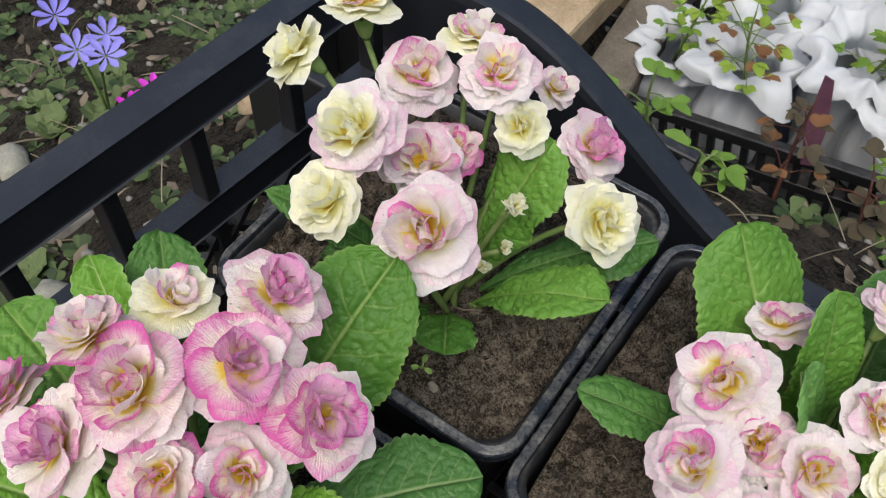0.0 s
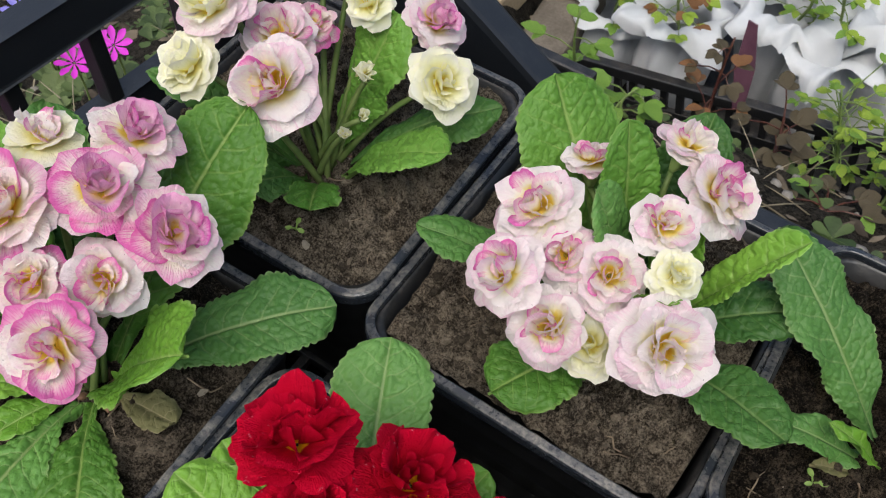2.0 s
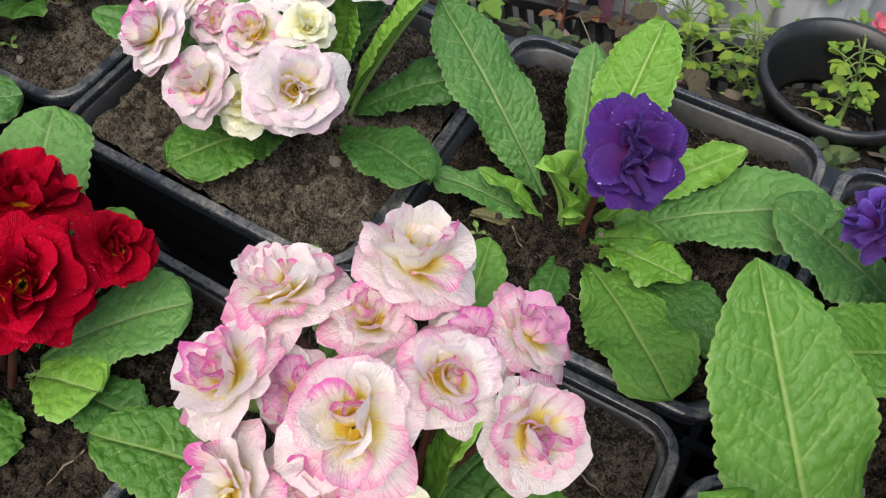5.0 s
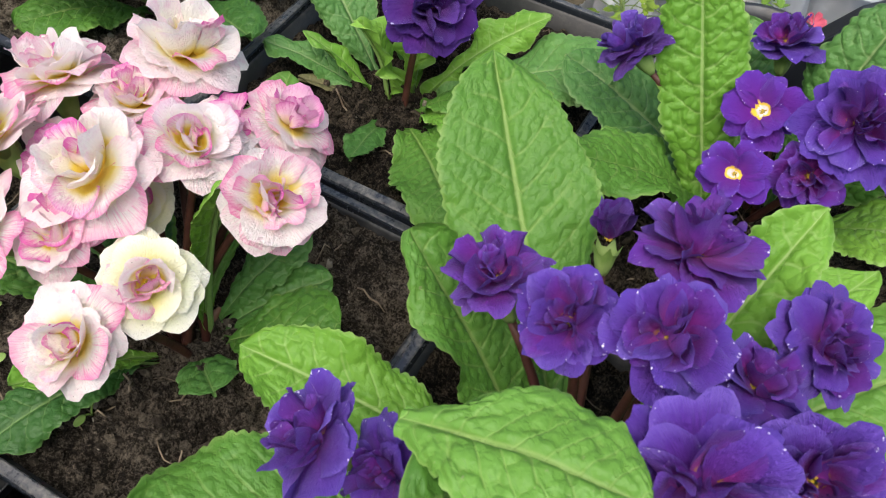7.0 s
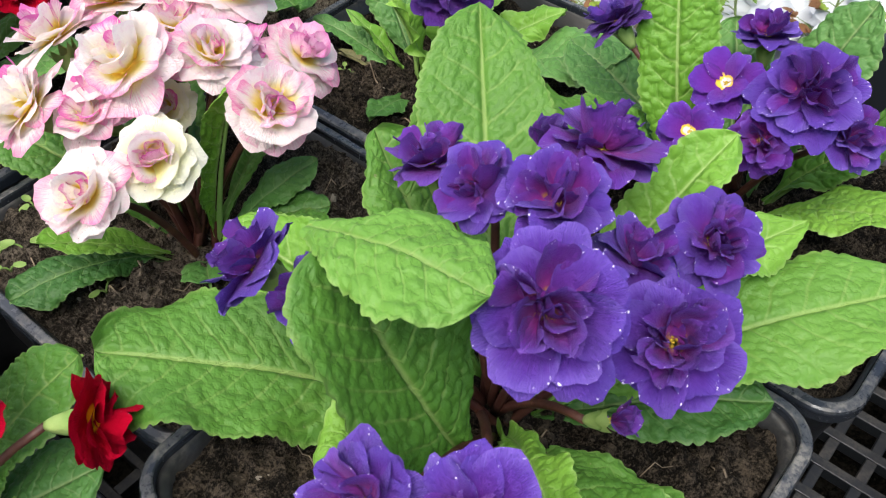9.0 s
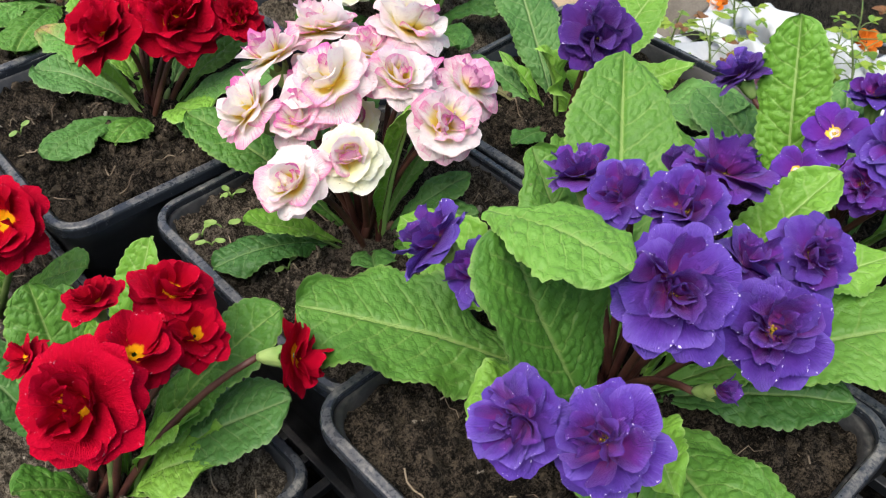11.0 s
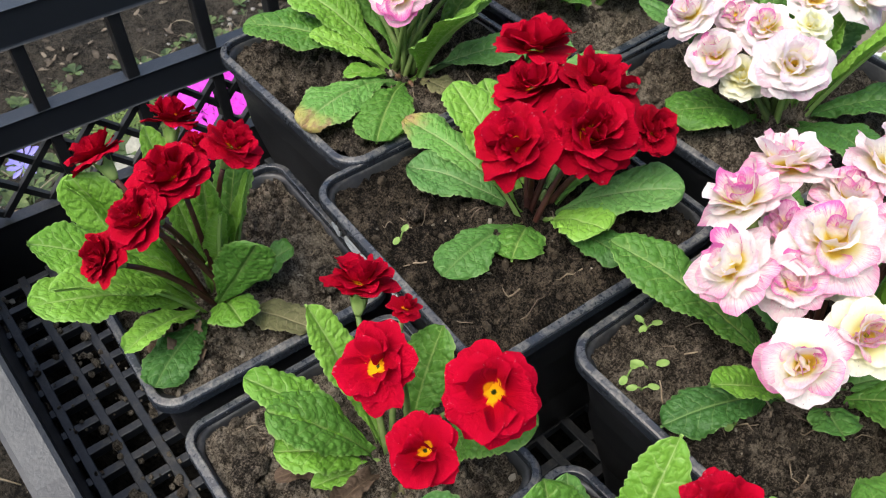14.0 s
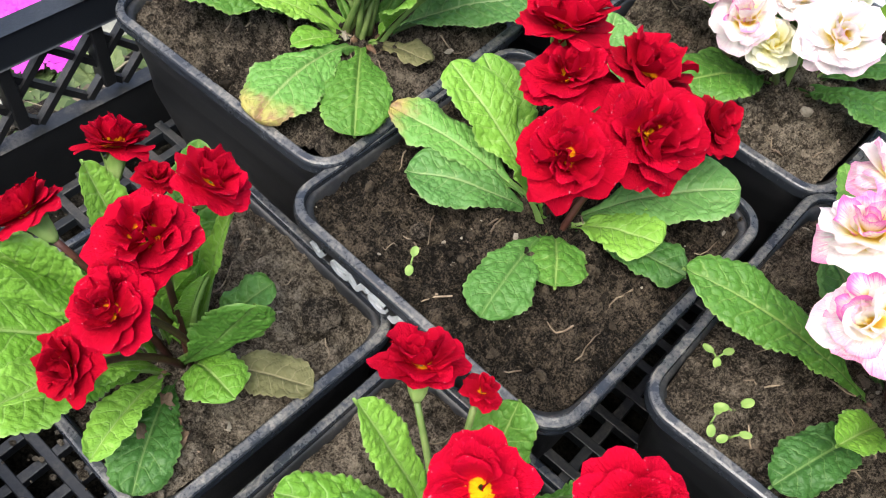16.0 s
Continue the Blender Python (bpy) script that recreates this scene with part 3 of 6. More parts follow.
# centre x, y, rim height, side, turn, lean about x, lean about y
POTS = {
    1: (-0.051, 0.209, 0.093, 0.125, 0.5, 0, 0),
    2: (-0.0615, 0.0725, 0.096, 0.124, 1.0, 0, 0),
    3: (0.0752, 0.2005, 0.092, 0.1205, -0.6, 0, 0),
    4: (0.0618, 0.0545, 0.094, 0.126, -1.8, 0, 0),
    5: (0.198, 0.209, 0.094, 0.125, 1.0, 0, 0),
    6: (0.192, 0.083, 0.093, 0.125, 0.0, 0, 0),
    7: (0.3205, 0.068, 0.110, 0.127, 0.0, 0, 0),
    8: (0.326, 0.208, 0.094, 0.125, 0.0, 0, 0),
    9: (0.208, -0.045, 0.071, 0.102, 1.5, 0, 0),
    10: (0.1085, -0.056, 0.071, 0.100, -1.0, 0, 0),
    11: (-0.001, -0.0515, 0.073, 0.106, -2.5, 0, 0),
}
first = {}
pots = {}
for i, (x, y, z, side, turn, lx, ly) in POTS.items():
    m = pose(x, y, z, lx, ly, turn)
    big = side > 0.1
    key = round(side, 2)
    h = z - FLOOR_Z - 0.0006
    if big and key in first and abs(first[key][1] - h) < 0.006:
        pots[i] = copy_thing(first[key][0], m)
    elif not big and "small" in first and key == first["small"][1]:
        pots[i] = copy_thing(first["small"][0], m)
    else:
        pot = build_pot(side, h, label="" if big else "small black square plastic nursery pot with dusty rim")
        pot.matrix_basis = m
        pots[i] = pot
        if big:
            first.setdefault(key, (pot, h))
        else:
            first.setdefault("small", (pot, key))


# marker scrawl on one pot's side: worn strokes, no letters
def build_scrawl(pot, side):
    rng = random.Random(77)
    for k, (x, kind) in enumerate(((-0.045, 0), (-0.0345, 1), (-0.0255, 2), (-0.0155, 1), (-0.0050, 2))):
        n = 18
        pts = []
        for j in range(n):
            a = j / (n - 1)
            if kind == 0:
                dx, dz = (a - 0.5) * 0.0065, 0.0105 * abs(a - 0.45) * 1.2
            elif kind == 1:
                dx, dz = 0.0036 * math.cos(a * 6.0 + 0.6), 0.0032 * math.sin(a * 6.0 + 0.6) + 0.003
            else:
                dx, dz = (a - 0.5) * 0.0100, 0.003 + 0.0032 * math.sin(a * 7 + k)
            z = -0.0188 + dz
            inset = 0.0021 + (side * 0.13 - 0.0021) * (-z - 0.003) / 0.103
            pts.append(Vector((x + dx, -side / 2 + inset, z)))
        bm = bmesh.new()
        rows = []
        for j, p in enumerate(pts):
            t = (pts[min(j + 1, n - 1)] - pts[max(j - 1, 0)]).normalized()
            nn = t.cross(Vector((0, -1, 0))).normalized() * 0.0010 * rng.uniform(0.8, 1.2)
            rows.append([bm.verts.new(p + nn + Vector((0, -0.0012, 0))), bm.verts.new(p - nn + Vector((0, -0.0012, 0))), bm.verts.new(p - nn + Vector((0, 0.0008, 0))), bm.verts.new(p + nn + Vector((0, 0.0008, 0)))])
        for a, b in zip(rows, rows[1:]):
            for c in range(4):
                bm.faces.new((a[c], b[c], b[(c + 1) % 4], a[(c + 1) % 4]))
        part("marker_stroke", bm, INK, pot, "worn white marker stroke")


build_scrawl(pots[4], POTS[4][3])


# ---- soil in the pots ----
SOIL_TOP = {}


def soil_height(x, y, seed):
    a = noise.noise((x * 34 + seed, y * 34, 0.3)) * 0.0068
    b = abs(noise.noise((x * 105, y * 105 + seed, 1.7))) * 0.0095
    c = abs(noise.noise((x * 250, y * 250, 4.1 + seed))) * 0.0062
    d = noise.noise((x * 620, y * 620, 2.1 + seed)) * 0.0016
    return a + b + c + d - 0.0040


def raw_mesh(name, verts, faces, mat, parent, label=""):
    me = bpy.data.meshes.new(name)
    me.from_pydata(verts, [], faces)
    me.materials.append(mat)
    ob = new(name, me)
    ob.parent = parent
    return tagged(ob, label) if name == "soil_crumbs" else smooth(tagged(ob, label))


ico = bmesh.new()
bmesh.ops.create_icosphere(ico, subdivisions=1, radius=1.0)
ICO_V = [v.co.copy() for v in ico.verts]
ICO_F = [[v.index for v in f.verts] for f in ico.faces]
ico.free()


def build_soil(i, tone, drop, label):
    x0, y0, z0, side, turn, lx, ly = POTS[i]
    w = side - 0.0092
    z = -drop
    SOIL_TOP[i] = z0 - drop
    n = 104

    def surface(px, py):
        u, v = 2 * px / w, 2 * py / w
        edge = max(abs(u), abs(v)) ** 8
        return z + soil_height(px, py, i * 3.7) * (1 - 0.4 * edge) - edge * 0.0022 + (1 - max(abs(u), abs(v)) ** 2) * 0.0015

    verts, faces = [], []
    for a in range(n + 1):
        for b in range(n + 1):
            u, v = 2 * a / n - 1, 2 * b / n - 1
            k = 1 - 0.040 * (u * u) * (v * v)
            px, py = u * w / 2 * k, v * w / 2 * k
            verts.append((px, py, surface(px, py)))
    for a in range(n):
        for b in range(n):
            c = a * (n + 1) + b
            faces.append((c, c + n + 1, c + n + 2, c + 1))
    ob = raw_mesh("potting_soil", verts, faces, SOILS[tone], None)
    tagged(ob, label, "soil", "soil in the pots", "stuff")
    ob.matrix_basis = pose(x0, y0, z0, lx, ly, turn)
    # loose crumbs
    rng = random.Random(100 + i)
    verts, faces = [], []
    spots = [(rng.uniform(-0.4, 0.4), rng.uniform(-0.4, 0.4)) for _ in range(9)]
    for k in range(2300):
        if rng.random() < 0.45:
            c = spots[rng.randrange(9)]
            u, v = c[0] + rng.gauss(0, 0.07), c[1] + rng.gauss(0, 0.07)
            if max(abs(u), abs(v)) > 0.47:
                continue
        else:
            u, v = rng.uniform(-0.47, 0.47), rng.uniform(-0.47, 0.47)
        s = 0.00035 + 0.0020 * rng.random() ** 6
        px, py = u * w, v * w
        q = Euler((rng.random() * 6, rng.random() * 6, rng.random() * 6)).to_matrix()
        st = Vector((rng.uniform(0.7, 1.5), rng.uniform(0.7, 1.2), rng.uniform(0.55, 0.95)))
        at = Vector((px, py, surface(px, py) + s * 0.25))
        base = len(verts)
        for co in ICO_V:
            f = s * rng.uniform(0.6, 1.3)
            verts.append(q @ Vector((co.x * st.x, co.y * st.y, co.z * st.z)) * f + at)
        faces += [[base + t for t in f] for f in ICO_F]
    tagged(raw_mesh("soil_crumbs", verts, faces, CRUMBS[tone], ob), kind="stuff")
    # rootlets and bits of straw
    bm = bmesh.new()
    for k in range(30):
        px, py = rng.uniform(-0.44, 0.44) * w, rng.uniform(-0.44, 0.44) * w
        a, length = rng.uniform(0, 6.3), rng.uniform(0.003, 0.014)
        pts = []
        for j in range(5):
            px += math.cos(a) * length / 4
            py += math.sin(a) * length / 4
            a += rng.uniform(-0.6, 0.6)
            lim = 0.46 * w
            px, py = max(-lim, min(lim, px)), max(-lim, min(lim, py))
            pts.append(Vector((px + 1e-6 * j, py, surface(px, py) + 0.0007 + 0.0012 * rng.random())))
        r = rng.uniform(0.00014, 0.00042)
        tube(bm, pts, [r, r, r, r * 0.8, r * 0.5], 4)
    tagged(smooth(part("rootlets", bm, ROOT, ob)), kind="stuff")


for i in POTS:
    drop = {1: 0.0045, 2: 0.0045, 3: 0.0045, 4: 0.0035, 5: 0.009, 6: 0.004, 7: 0.006, 8: 0.007, 9: 0.004, 10: 0.0045, 11: 0.0045}[i]
    # the wet tone on pot 7 stands in for the leaves' shadow on its soil
    tone = {4: "wet", 5: "wet", 10: "dry", 9: "dry", 8: "wet", 7: "wet", 11: "dry", 1: "dry", 3: "dry"}.get(i, "mid")
    build_soil(i, tone, drop, "dark crumbly potting soil, its tone for moist and shaded pots" if tone == "wet" else "brown crumbly potting soil with fine roots and crumbs")


# ---- plants ----
def petal_mesh(name, mat, rng, widen, notch, ruffle, cup, curl):
    """One petal, a unit long: a short claw at the origin opening into a broad, notched, frilled blade along y."""
    nu, ns = 20, 10
    bm = bmesh.new()
    uvl = bm.loops.layers.uv.new("UVMap")
    info = {}
    lobes, lobe = rng.uniform(6.0, 9.0), rng.uniform(0.016, 0.036)
    frill, pitch = rng.uniform(0.010, 0.024), rng.uniform(15.0, 21.0)
    pinch = rng.uniform(-0.15, 0.15)
    sag = rng.uniform(0.0, 0.45)
    ph, ph2, ph3, k = rng.uniform(0, 6.3), rng.uniform(0, 6.3), rng.uniform(0, 6.3), rng.uniform(1.6, 2.6)
    skew = rng.uniform(-0.18, 0.18)
    lop = rng.uniform(-0.09, 0.09)
    deep = rng.uniform(0.18, 0.28)
    c, rad = 0.54, 0.472
    most = math.asin(rad / c) * 0.985
    rows = []
    for j in range(ns + 1):
        s = 0.04 + 0.96 * (1 - (1 - j / ns) ** 1.35)
        row = []
        for i in range(nu + 1):
            u = math.sin((i / nu - 0.5) * math.pi) * 0.75 + (2 * i / nu - 1) * 0.25
            a = u * most
            reach = c * math.cos(a) + math.sqrt(max(rad * rad - (c * math.sin(a)) ** 2, 0))
            reach *= 1 - notch * math.exp(-(((u - skew) / deep) ** 2)) * s ** 4 + lop * u + lobe * math.sin(lobes * u + ph2) * s ** 3 + frill * math.sin(pitch * u + ph3) * s ** 8
            rho = s * reach
            x, y = rho * math.sin(a) * widen, rho * math.cos(a)
            f = rho * rho
            rim = s ** 5
            z = cup * (f - 0.35 * f * f) + ruffle * f * math.sin(k * u * 1.6 + ph) + 0.45 * ruffle * f * f * math.sin(6.5 * u + ph2) + curl * x * x
            z += 0.50 * ruffle * rim * math.sin(lobes * u + ph2 + 1.2) + 0.22 * ruffle * rim * math.sin(pitch * u + ph3 + 0.8) - sag * max(f - 0.45, 0) ** 1.5 + pinch * f * x * 0.5
            z += 0.03 * f * math.exp(-((u - skew) / 0.10) ** 2)
            row.append(bm.verts.new((x, y, z)))
            info[row[-1]] = (0.5 + u / 2, s)
        rows.append(row)
    for a, b in zip(rows, rows[1:]):
        for i in range(nu):
            face = bm.faces.new((a[i], a[i + 1], b[i + 1], b[i]))
            for lp in face.loops:
                lp[uvl].uv = info[lp.vert]
    me = bpy.data.meshes.new(name)
    bm.to_mesh(me)
    bm.free()
    me.materials.append(mat)
    for p in me.polygons:
        p.use_smooth = True
    return me


PETAL_SETS = {}


def petal_set(kind):
    if kind not in PETAL_SETS:
        rng = random.Random(sum(map(ord, kind)))
        mat = PETALS[kind]
        red = kind.startswith(("red", "violet"))
        PETAL_SETS[kind] = (
            [petal_mesh("petal", mat, rng, rng.uniform(1.00, 1.16), rng.uniform(0.07, 0.16) + 0.05 * red, rng.uniform(0.030, 0.065), rng.uniform(-0.16, 0.10), rng.uniform(-0.10, 0.15)) for _ in range(10)],
            [petal_mesh("petal", mat, rng, rng.uniform(0.98, 1.16), rng.uniform(0.06, 0.16), rng.uniform(0.040, 0.085), rng.uniform(-0.05, 0.35), rng.uniform(0.0, 0.4)) for _ in range(10)],
            [petal_mesh("petal", mat, rng, rng.uniform(0.90, 1.16), rng.uniform(0.06, 0.18), rng.uniform(0.07, 0.14), rng.uniform(0.1, 0.9), rng.uniform(0.1, 1.1)) for _ in range(12)],
        )
    return PETAL_SETS[kind]


def calyx_mesh(bm, r, length, teeth=True):
    """Ribbed green cup below the petals, pointing down z."""
    n = 15
    rows = []
    for s in range(6):
        f = s / 5
        rad = r * (0.35 + 0.65 * math.sin(f * 1.45) ** 0.8)
        row = []
        for i in range(n):
            a = 2 * math.pi * i / n
            k = rad * (1 + 0.10 * (1 if i % 3 == 0 else -0.5))
            z = -length * (1 - f)
            if f == 1 and teeth:
                z += r * (0.75 if i % 3 == 1 else -0.15)
                k *= 1.45 if i % 3 == 1 else 1.1
            row.append(bm.verts.new((k * math.cos(a), k * math.sin(a), z)))
        rows.append(row)
    for a, b in zip(rows, rows[1:]):
        for i in range(n):
            bm.faces.new((a[i], a[(i + 1) % n], b[(i + 1) % n], b[i]))
    bm.faces.new(list(reversed(rows[0])))


def build_flower(plant, base, at, r, normal, kind, inner=None, whorls=(6, 6, 5, 3), stem=STEM_GREEN, seed=0, open_=1.0, label=""):
    """A flower on its stalk. r: radius; whorls: petals in each ring from the outside in."""
    rng = random.Random(seed)
    up = Vector(normal).normalized()
    at = Vector(at)
    inv = Vector(plant.location)
    q = up.to_track_quat("Z", "Y").to_matrix().to_4x4()
    throat = r * 0.30
    bm = bmesh.new()
    calyx_mesh(bm, min(r * 0.24, 0.0034), min(r * 0.60, 0.0085))
    fl = smooth(part("flower", bm, CALYX, plant, label))
    fl.matrix_basis = Matrix.Translation(at - inv - up * throat) @ q
    # stalk
    foot = Vector(base) + Vector((rng.uniform(-1, 1), rng.uniform(-1, 1), 0)) * 0.006
    end = at - up * (throat + min(r * 0.60, 0.0085))
    mid = foot.lerp(end, 0.55) + Vector((0, 0, 0.012)) - up * 0.004
    bm = bmesh.new()
    pts = [p - inv for p in bent(foot, mid, end, 8)]
    tube(bm, pts, [0.0014 - 0.0004 * i / 7 for i in range(8)])
    smooth(part("flower_stalk", bm, stem, plant))
    if r > 0.008 and not kind.startswith("red"):
        bm = bmesh.new()
        for k in range(7):
            a, d = k * 2.4, r * 0.035 * k ** 0.5
            vs = bmesh.ops.create_icosphere(bm, subdivisions=1, radius=min(r * 0.03, 0.0005))["verts"]
            for v in vs:
                v.co = Vector((v.co.x + d * math.cos(a), v.co.y + d * math.sin(a), v.co.z * 1.6 + throat * 0.86))
        smooth(part("flower_eye", bm, EYE, fl))
    turn = rng.uniform(0, 6.28)
    levels = len(whorls)
    for w, count in enumerate(whorls):
        f = w / max(levels - 1, 1)
        k = kind if (w < 2 or inner is None) else inner
        if k == "blush" and w >= 2 and rng.random() < 0.6:
            k = "rose"
        if k == "white_pink" and w >= 2 and rng.random() < 0.6:
            k = "deep_pink" if w == 3 else "rose"
        sets = petal_set(k)
        pool = sets[0] if w == 0 else sets[1] if w == 1 else sets[2]
        size = r * (1.0, 0.90, 0.72, 0.54, 0.40)[min(w, 4)]
        lift = (4 + 70 * (1 - open_), 17, 34, 52, 66)[min(w, 4)]
        wild = (0.14, 0.30, 0.65, 1.0, 1.0)[min(w, 4)] * (1.6 if kind.startswith("violet") else 1.15 if kind.startswith("red") else 1.0)
        slim = 0.77 if kind.startswith("violet") else 0.92 if kind.startswith("red") else 0.97
        for p in range(count):
            a = turn + 2 * math.pi * (p + rng.uniform(-0.30, 0.30)) / count + w * 0.5
            e = radians(lift + rng.uniform(-24, 24) * (0.20 + 0.80 * wild) + (1 - open_) * 45)
            s = size * rng.uniform(0.82, 1.07)
            ob = bpy.data.objects.new("petal", pool[rng.randrange(len(pool))])
            scene.collection.objects.link(ob)
            ob.parent = fl
            off = r * (0.03 if w < 2 else rng.uniform(0.03, 0.20))
            ob.matrix_basis = (Matrix.Translation((0, 0, throat * (0.80 + 0.12 * w))) @ Matrix.Rotation(a, 4, "Z") @ Matrix.Translation((0, off, 0))
                               @ Matrix.Rotation(e, 4, "X") @ Matrix.Rotation(rng.uniform(-0.85, 0.85) * wild, 4, "Y") @ Matrix.Diagonal((s * slim * rng.uniform(0.90, 1.1), s, s * rng.uniform(0.8, 1.3), 1)))
    return fl


def build_bud(plant, base, at, r, normal, kind, seed=0):
    rng = random.Random(seed)
    up = Vector(normal).normalized()
    return build_flower(plant, base, at, r, normal, kind, whorls=(5, 4), stem=STEM_RED if kind.startswith("violet") else STEM_GREEN, seed=seed, open_=0.25, label="half-open flower bud")


def leaf_width(s, neck, point):
    """Half width along the leaf: narrow winged stalk, broad blade, round or pointed tip."""
    blade = max(0.0, (s - neck) / (1 - neck))
    end, power = 4.5 - 2.3 * point, 0.5 + 0.28 * point
    w = (blade ** 0.72) * (1 - blade ** end) ** power * (1.13 + 0.16 * point) if blade > 0 else 0.0
    return max(w * (1 - abs(blade - 0.55) * 0.18), 0.11 * (1 - s) + 0.03 * (1 - s ** 8))


def build_leaf(plant, base, tip, width, arch=0.25, kind="mid", roll=0.0, fold=0.18, seed=0, neck=0.12, ruffle=0.05, mid=None, label="", point=0.0, pucker=1.0, side=None):
    """A quilted, toothed leaf from base to tip; arch: rise of its middle against its length; roll: turn about its length; fold: rise of both halves (minus: drooping); pucker: depth of the quilting."""
    rng = random.Random(seed * 7 + 3)
    inv = Vector(plant.location)
    a, b = Vector(base) - inv, Vector(tip) - inv
    length = (b - a).length
    up = Vector((0, 0, 1))
    chord = (b - a).normalized()
    side0 = chord.cross(up) if side is None else Vector(side) - chord * chord.dot(Vector(side))
    if side0.length < 0.15:
        side0 = chord.cross(Vector((0.6, -0.8, 0)))
    side0.normalize()
    nrm0 = side0.cross(chord)
    c = (a + b) / 2 + nrm0 * arch * length if mid is None else 2 * (Vector(mid) - inv) - (a + b) / 2
    ns = max(36, min(108, int(length / 0.00078)))
    nu = max(16, min(46, int(width / 0.00098)))
    nu += nu % 2
    pts = bent(a, c, b, ns + 1)
    bm = bmesh.new()
    uvl = bm.loops.layers.uv.new("UVMap")
    net = bm.loops.layers.uv.new("veins")
    ph = [rng.uniform(0, 6.28) for _ in range(6)]
    spacing = max(0.0050, length / 11.5)
    cell = rng.uniform(0.0029, 0.0037)
    period = rng.uniform(0.0026, 0.0034)
    rows = []
    info, veined = {}, {}
    hw = width / 2
    for j in range(ns + 1):
        s = j / ns
        t = (pts[min(j + 1, ns)] - pts[max(j - 1, 0)]).normalized()
        sd = (side0 - t * side0.dot(t)).normalized()
        nn = sd.cross(t)
        rr = radians(roll) * (0.35 + 0.65 * s)
        sd, nn = sd * math.cos(rr) + nn * math.sin(rr), nn * math.cos(rr) - sd * math.sin(rr)
        w = hw * leaf_width(s, neck, point)
        big = min(1, w / 0.008)
        row = []
        for i in range(nu + 1):
            u = math.sin((i / nu - 0.5) * math.pi) * 0.35 + (2 * i / nu - 1) * 0.65
            au = abs(u)
            sgn = 1 if u > 0 else -1
            across, along = au * w, s * length
            # side veins leave the midrib at a wide angle and bend towards the tip
            q = (along - across * 0.62 - across * across * 14.0) / spacing + 0.42 * (u > 0) + 0.22 * noise.noise((u * 2.3 + seed, s * 5, seed * 0.71))
            d = noise.voronoi(Vector(((along - across * 0.2) / cell, sgn * across / cell + 40 * sgn, seed * 3.1)))[0]
            pillow = min(1.0, (d[1] - d[0]) / 0.26)
            groove = min(1.0, abs(math.sin(math.pi * q)) / 0.34)
            dome = (pillow * (2 - pillow)) * (0.5 + 0.5 * groove * (2 - groove))
            dome *= min(1.0, across / 0.0016)
            quilt = dome * (1 - 0.5 * au ** 10) * 0.00105 * big * pucker
            nz = noise.noise((u * 1.7 + seed, s * 4 + seed * 0.37, 2.2)) * 0.0009 * big
            edge = au ** 3
            wave = ruffle * hw * edge * (math.sin(s * 13 + ph[0] + (1.5 if u > 0 else 0)) + 0.6 * math.sin(s * 27 + ph[1] * (1 if u > 0 else 2)))
            lift = fold * w * (au ** 1.4) + wave + quilt + nz - 0.0009 * math.exp(-(across / 0.0008) ** 2) * big - 0.0009 * au ** 8 * big
            reach = u * w
            if s > neck and au > 0.9:
                f = (au - 0.9) / 0.1
                saw = abs(math.sin(math.pi * (along / period + ph[2] + 0.5 * noise.noise((s * 11, seed, sgn)))))
                reach += sgn * f * big * (0.0012 * (saw ** 0.7 - 0.6) + 0.0018 * noise.noise((s * 7, sgn * 3.0, seed * 1.3)))
            row.append(bm.verts.new(pts[j] + sd * reach + nn * lift))
            info[row[-1]] = (0.5 + u / 2, s)
            veined[row[-1]] = (q, dome)
        rows.append(row)
    for r0, r1 in zip(rows, rows[1:]):
        for i in range(nu):
            f = bm.faces.new((r0[i], r0[i + 1], r1[i + 1], r1[i]))
            for lp in f.loops:
                lp[uvl].uv = info[lp.vert]
                lp[net].uv = veined[lp.vert]
    # a fleshy midrib below
    n = 5
    prev = None
    for j in range(0, ns + 1, 4):
        s = j / ns
        r = 0.0016 * (1 - 0.8 * s) + 0.0002
        ring_ = [bm.verts.new(pts[j] + side0 * (r * math.cos(math.pi + math.pi * k / (n - 1))) + nrm0 * (r * 1.2 * math.sin(math.pi + math.pi * k / (n - 1)) - 0.0010)) for k in range(n)]
        if prev:
            for k in range(n - 1):
                f = bm.faces.new((prev[k], ring_[k], ring_[k + 1], prev[k + 1]))
                for lp in f.loops:
                    lp[uvl].uv = (0.5, s)
                    lp[net].uv = (0.5, 0.5)
        prev = ring_
    return smooth(part("leaf", bm, LEAVES[kind], plant, label))


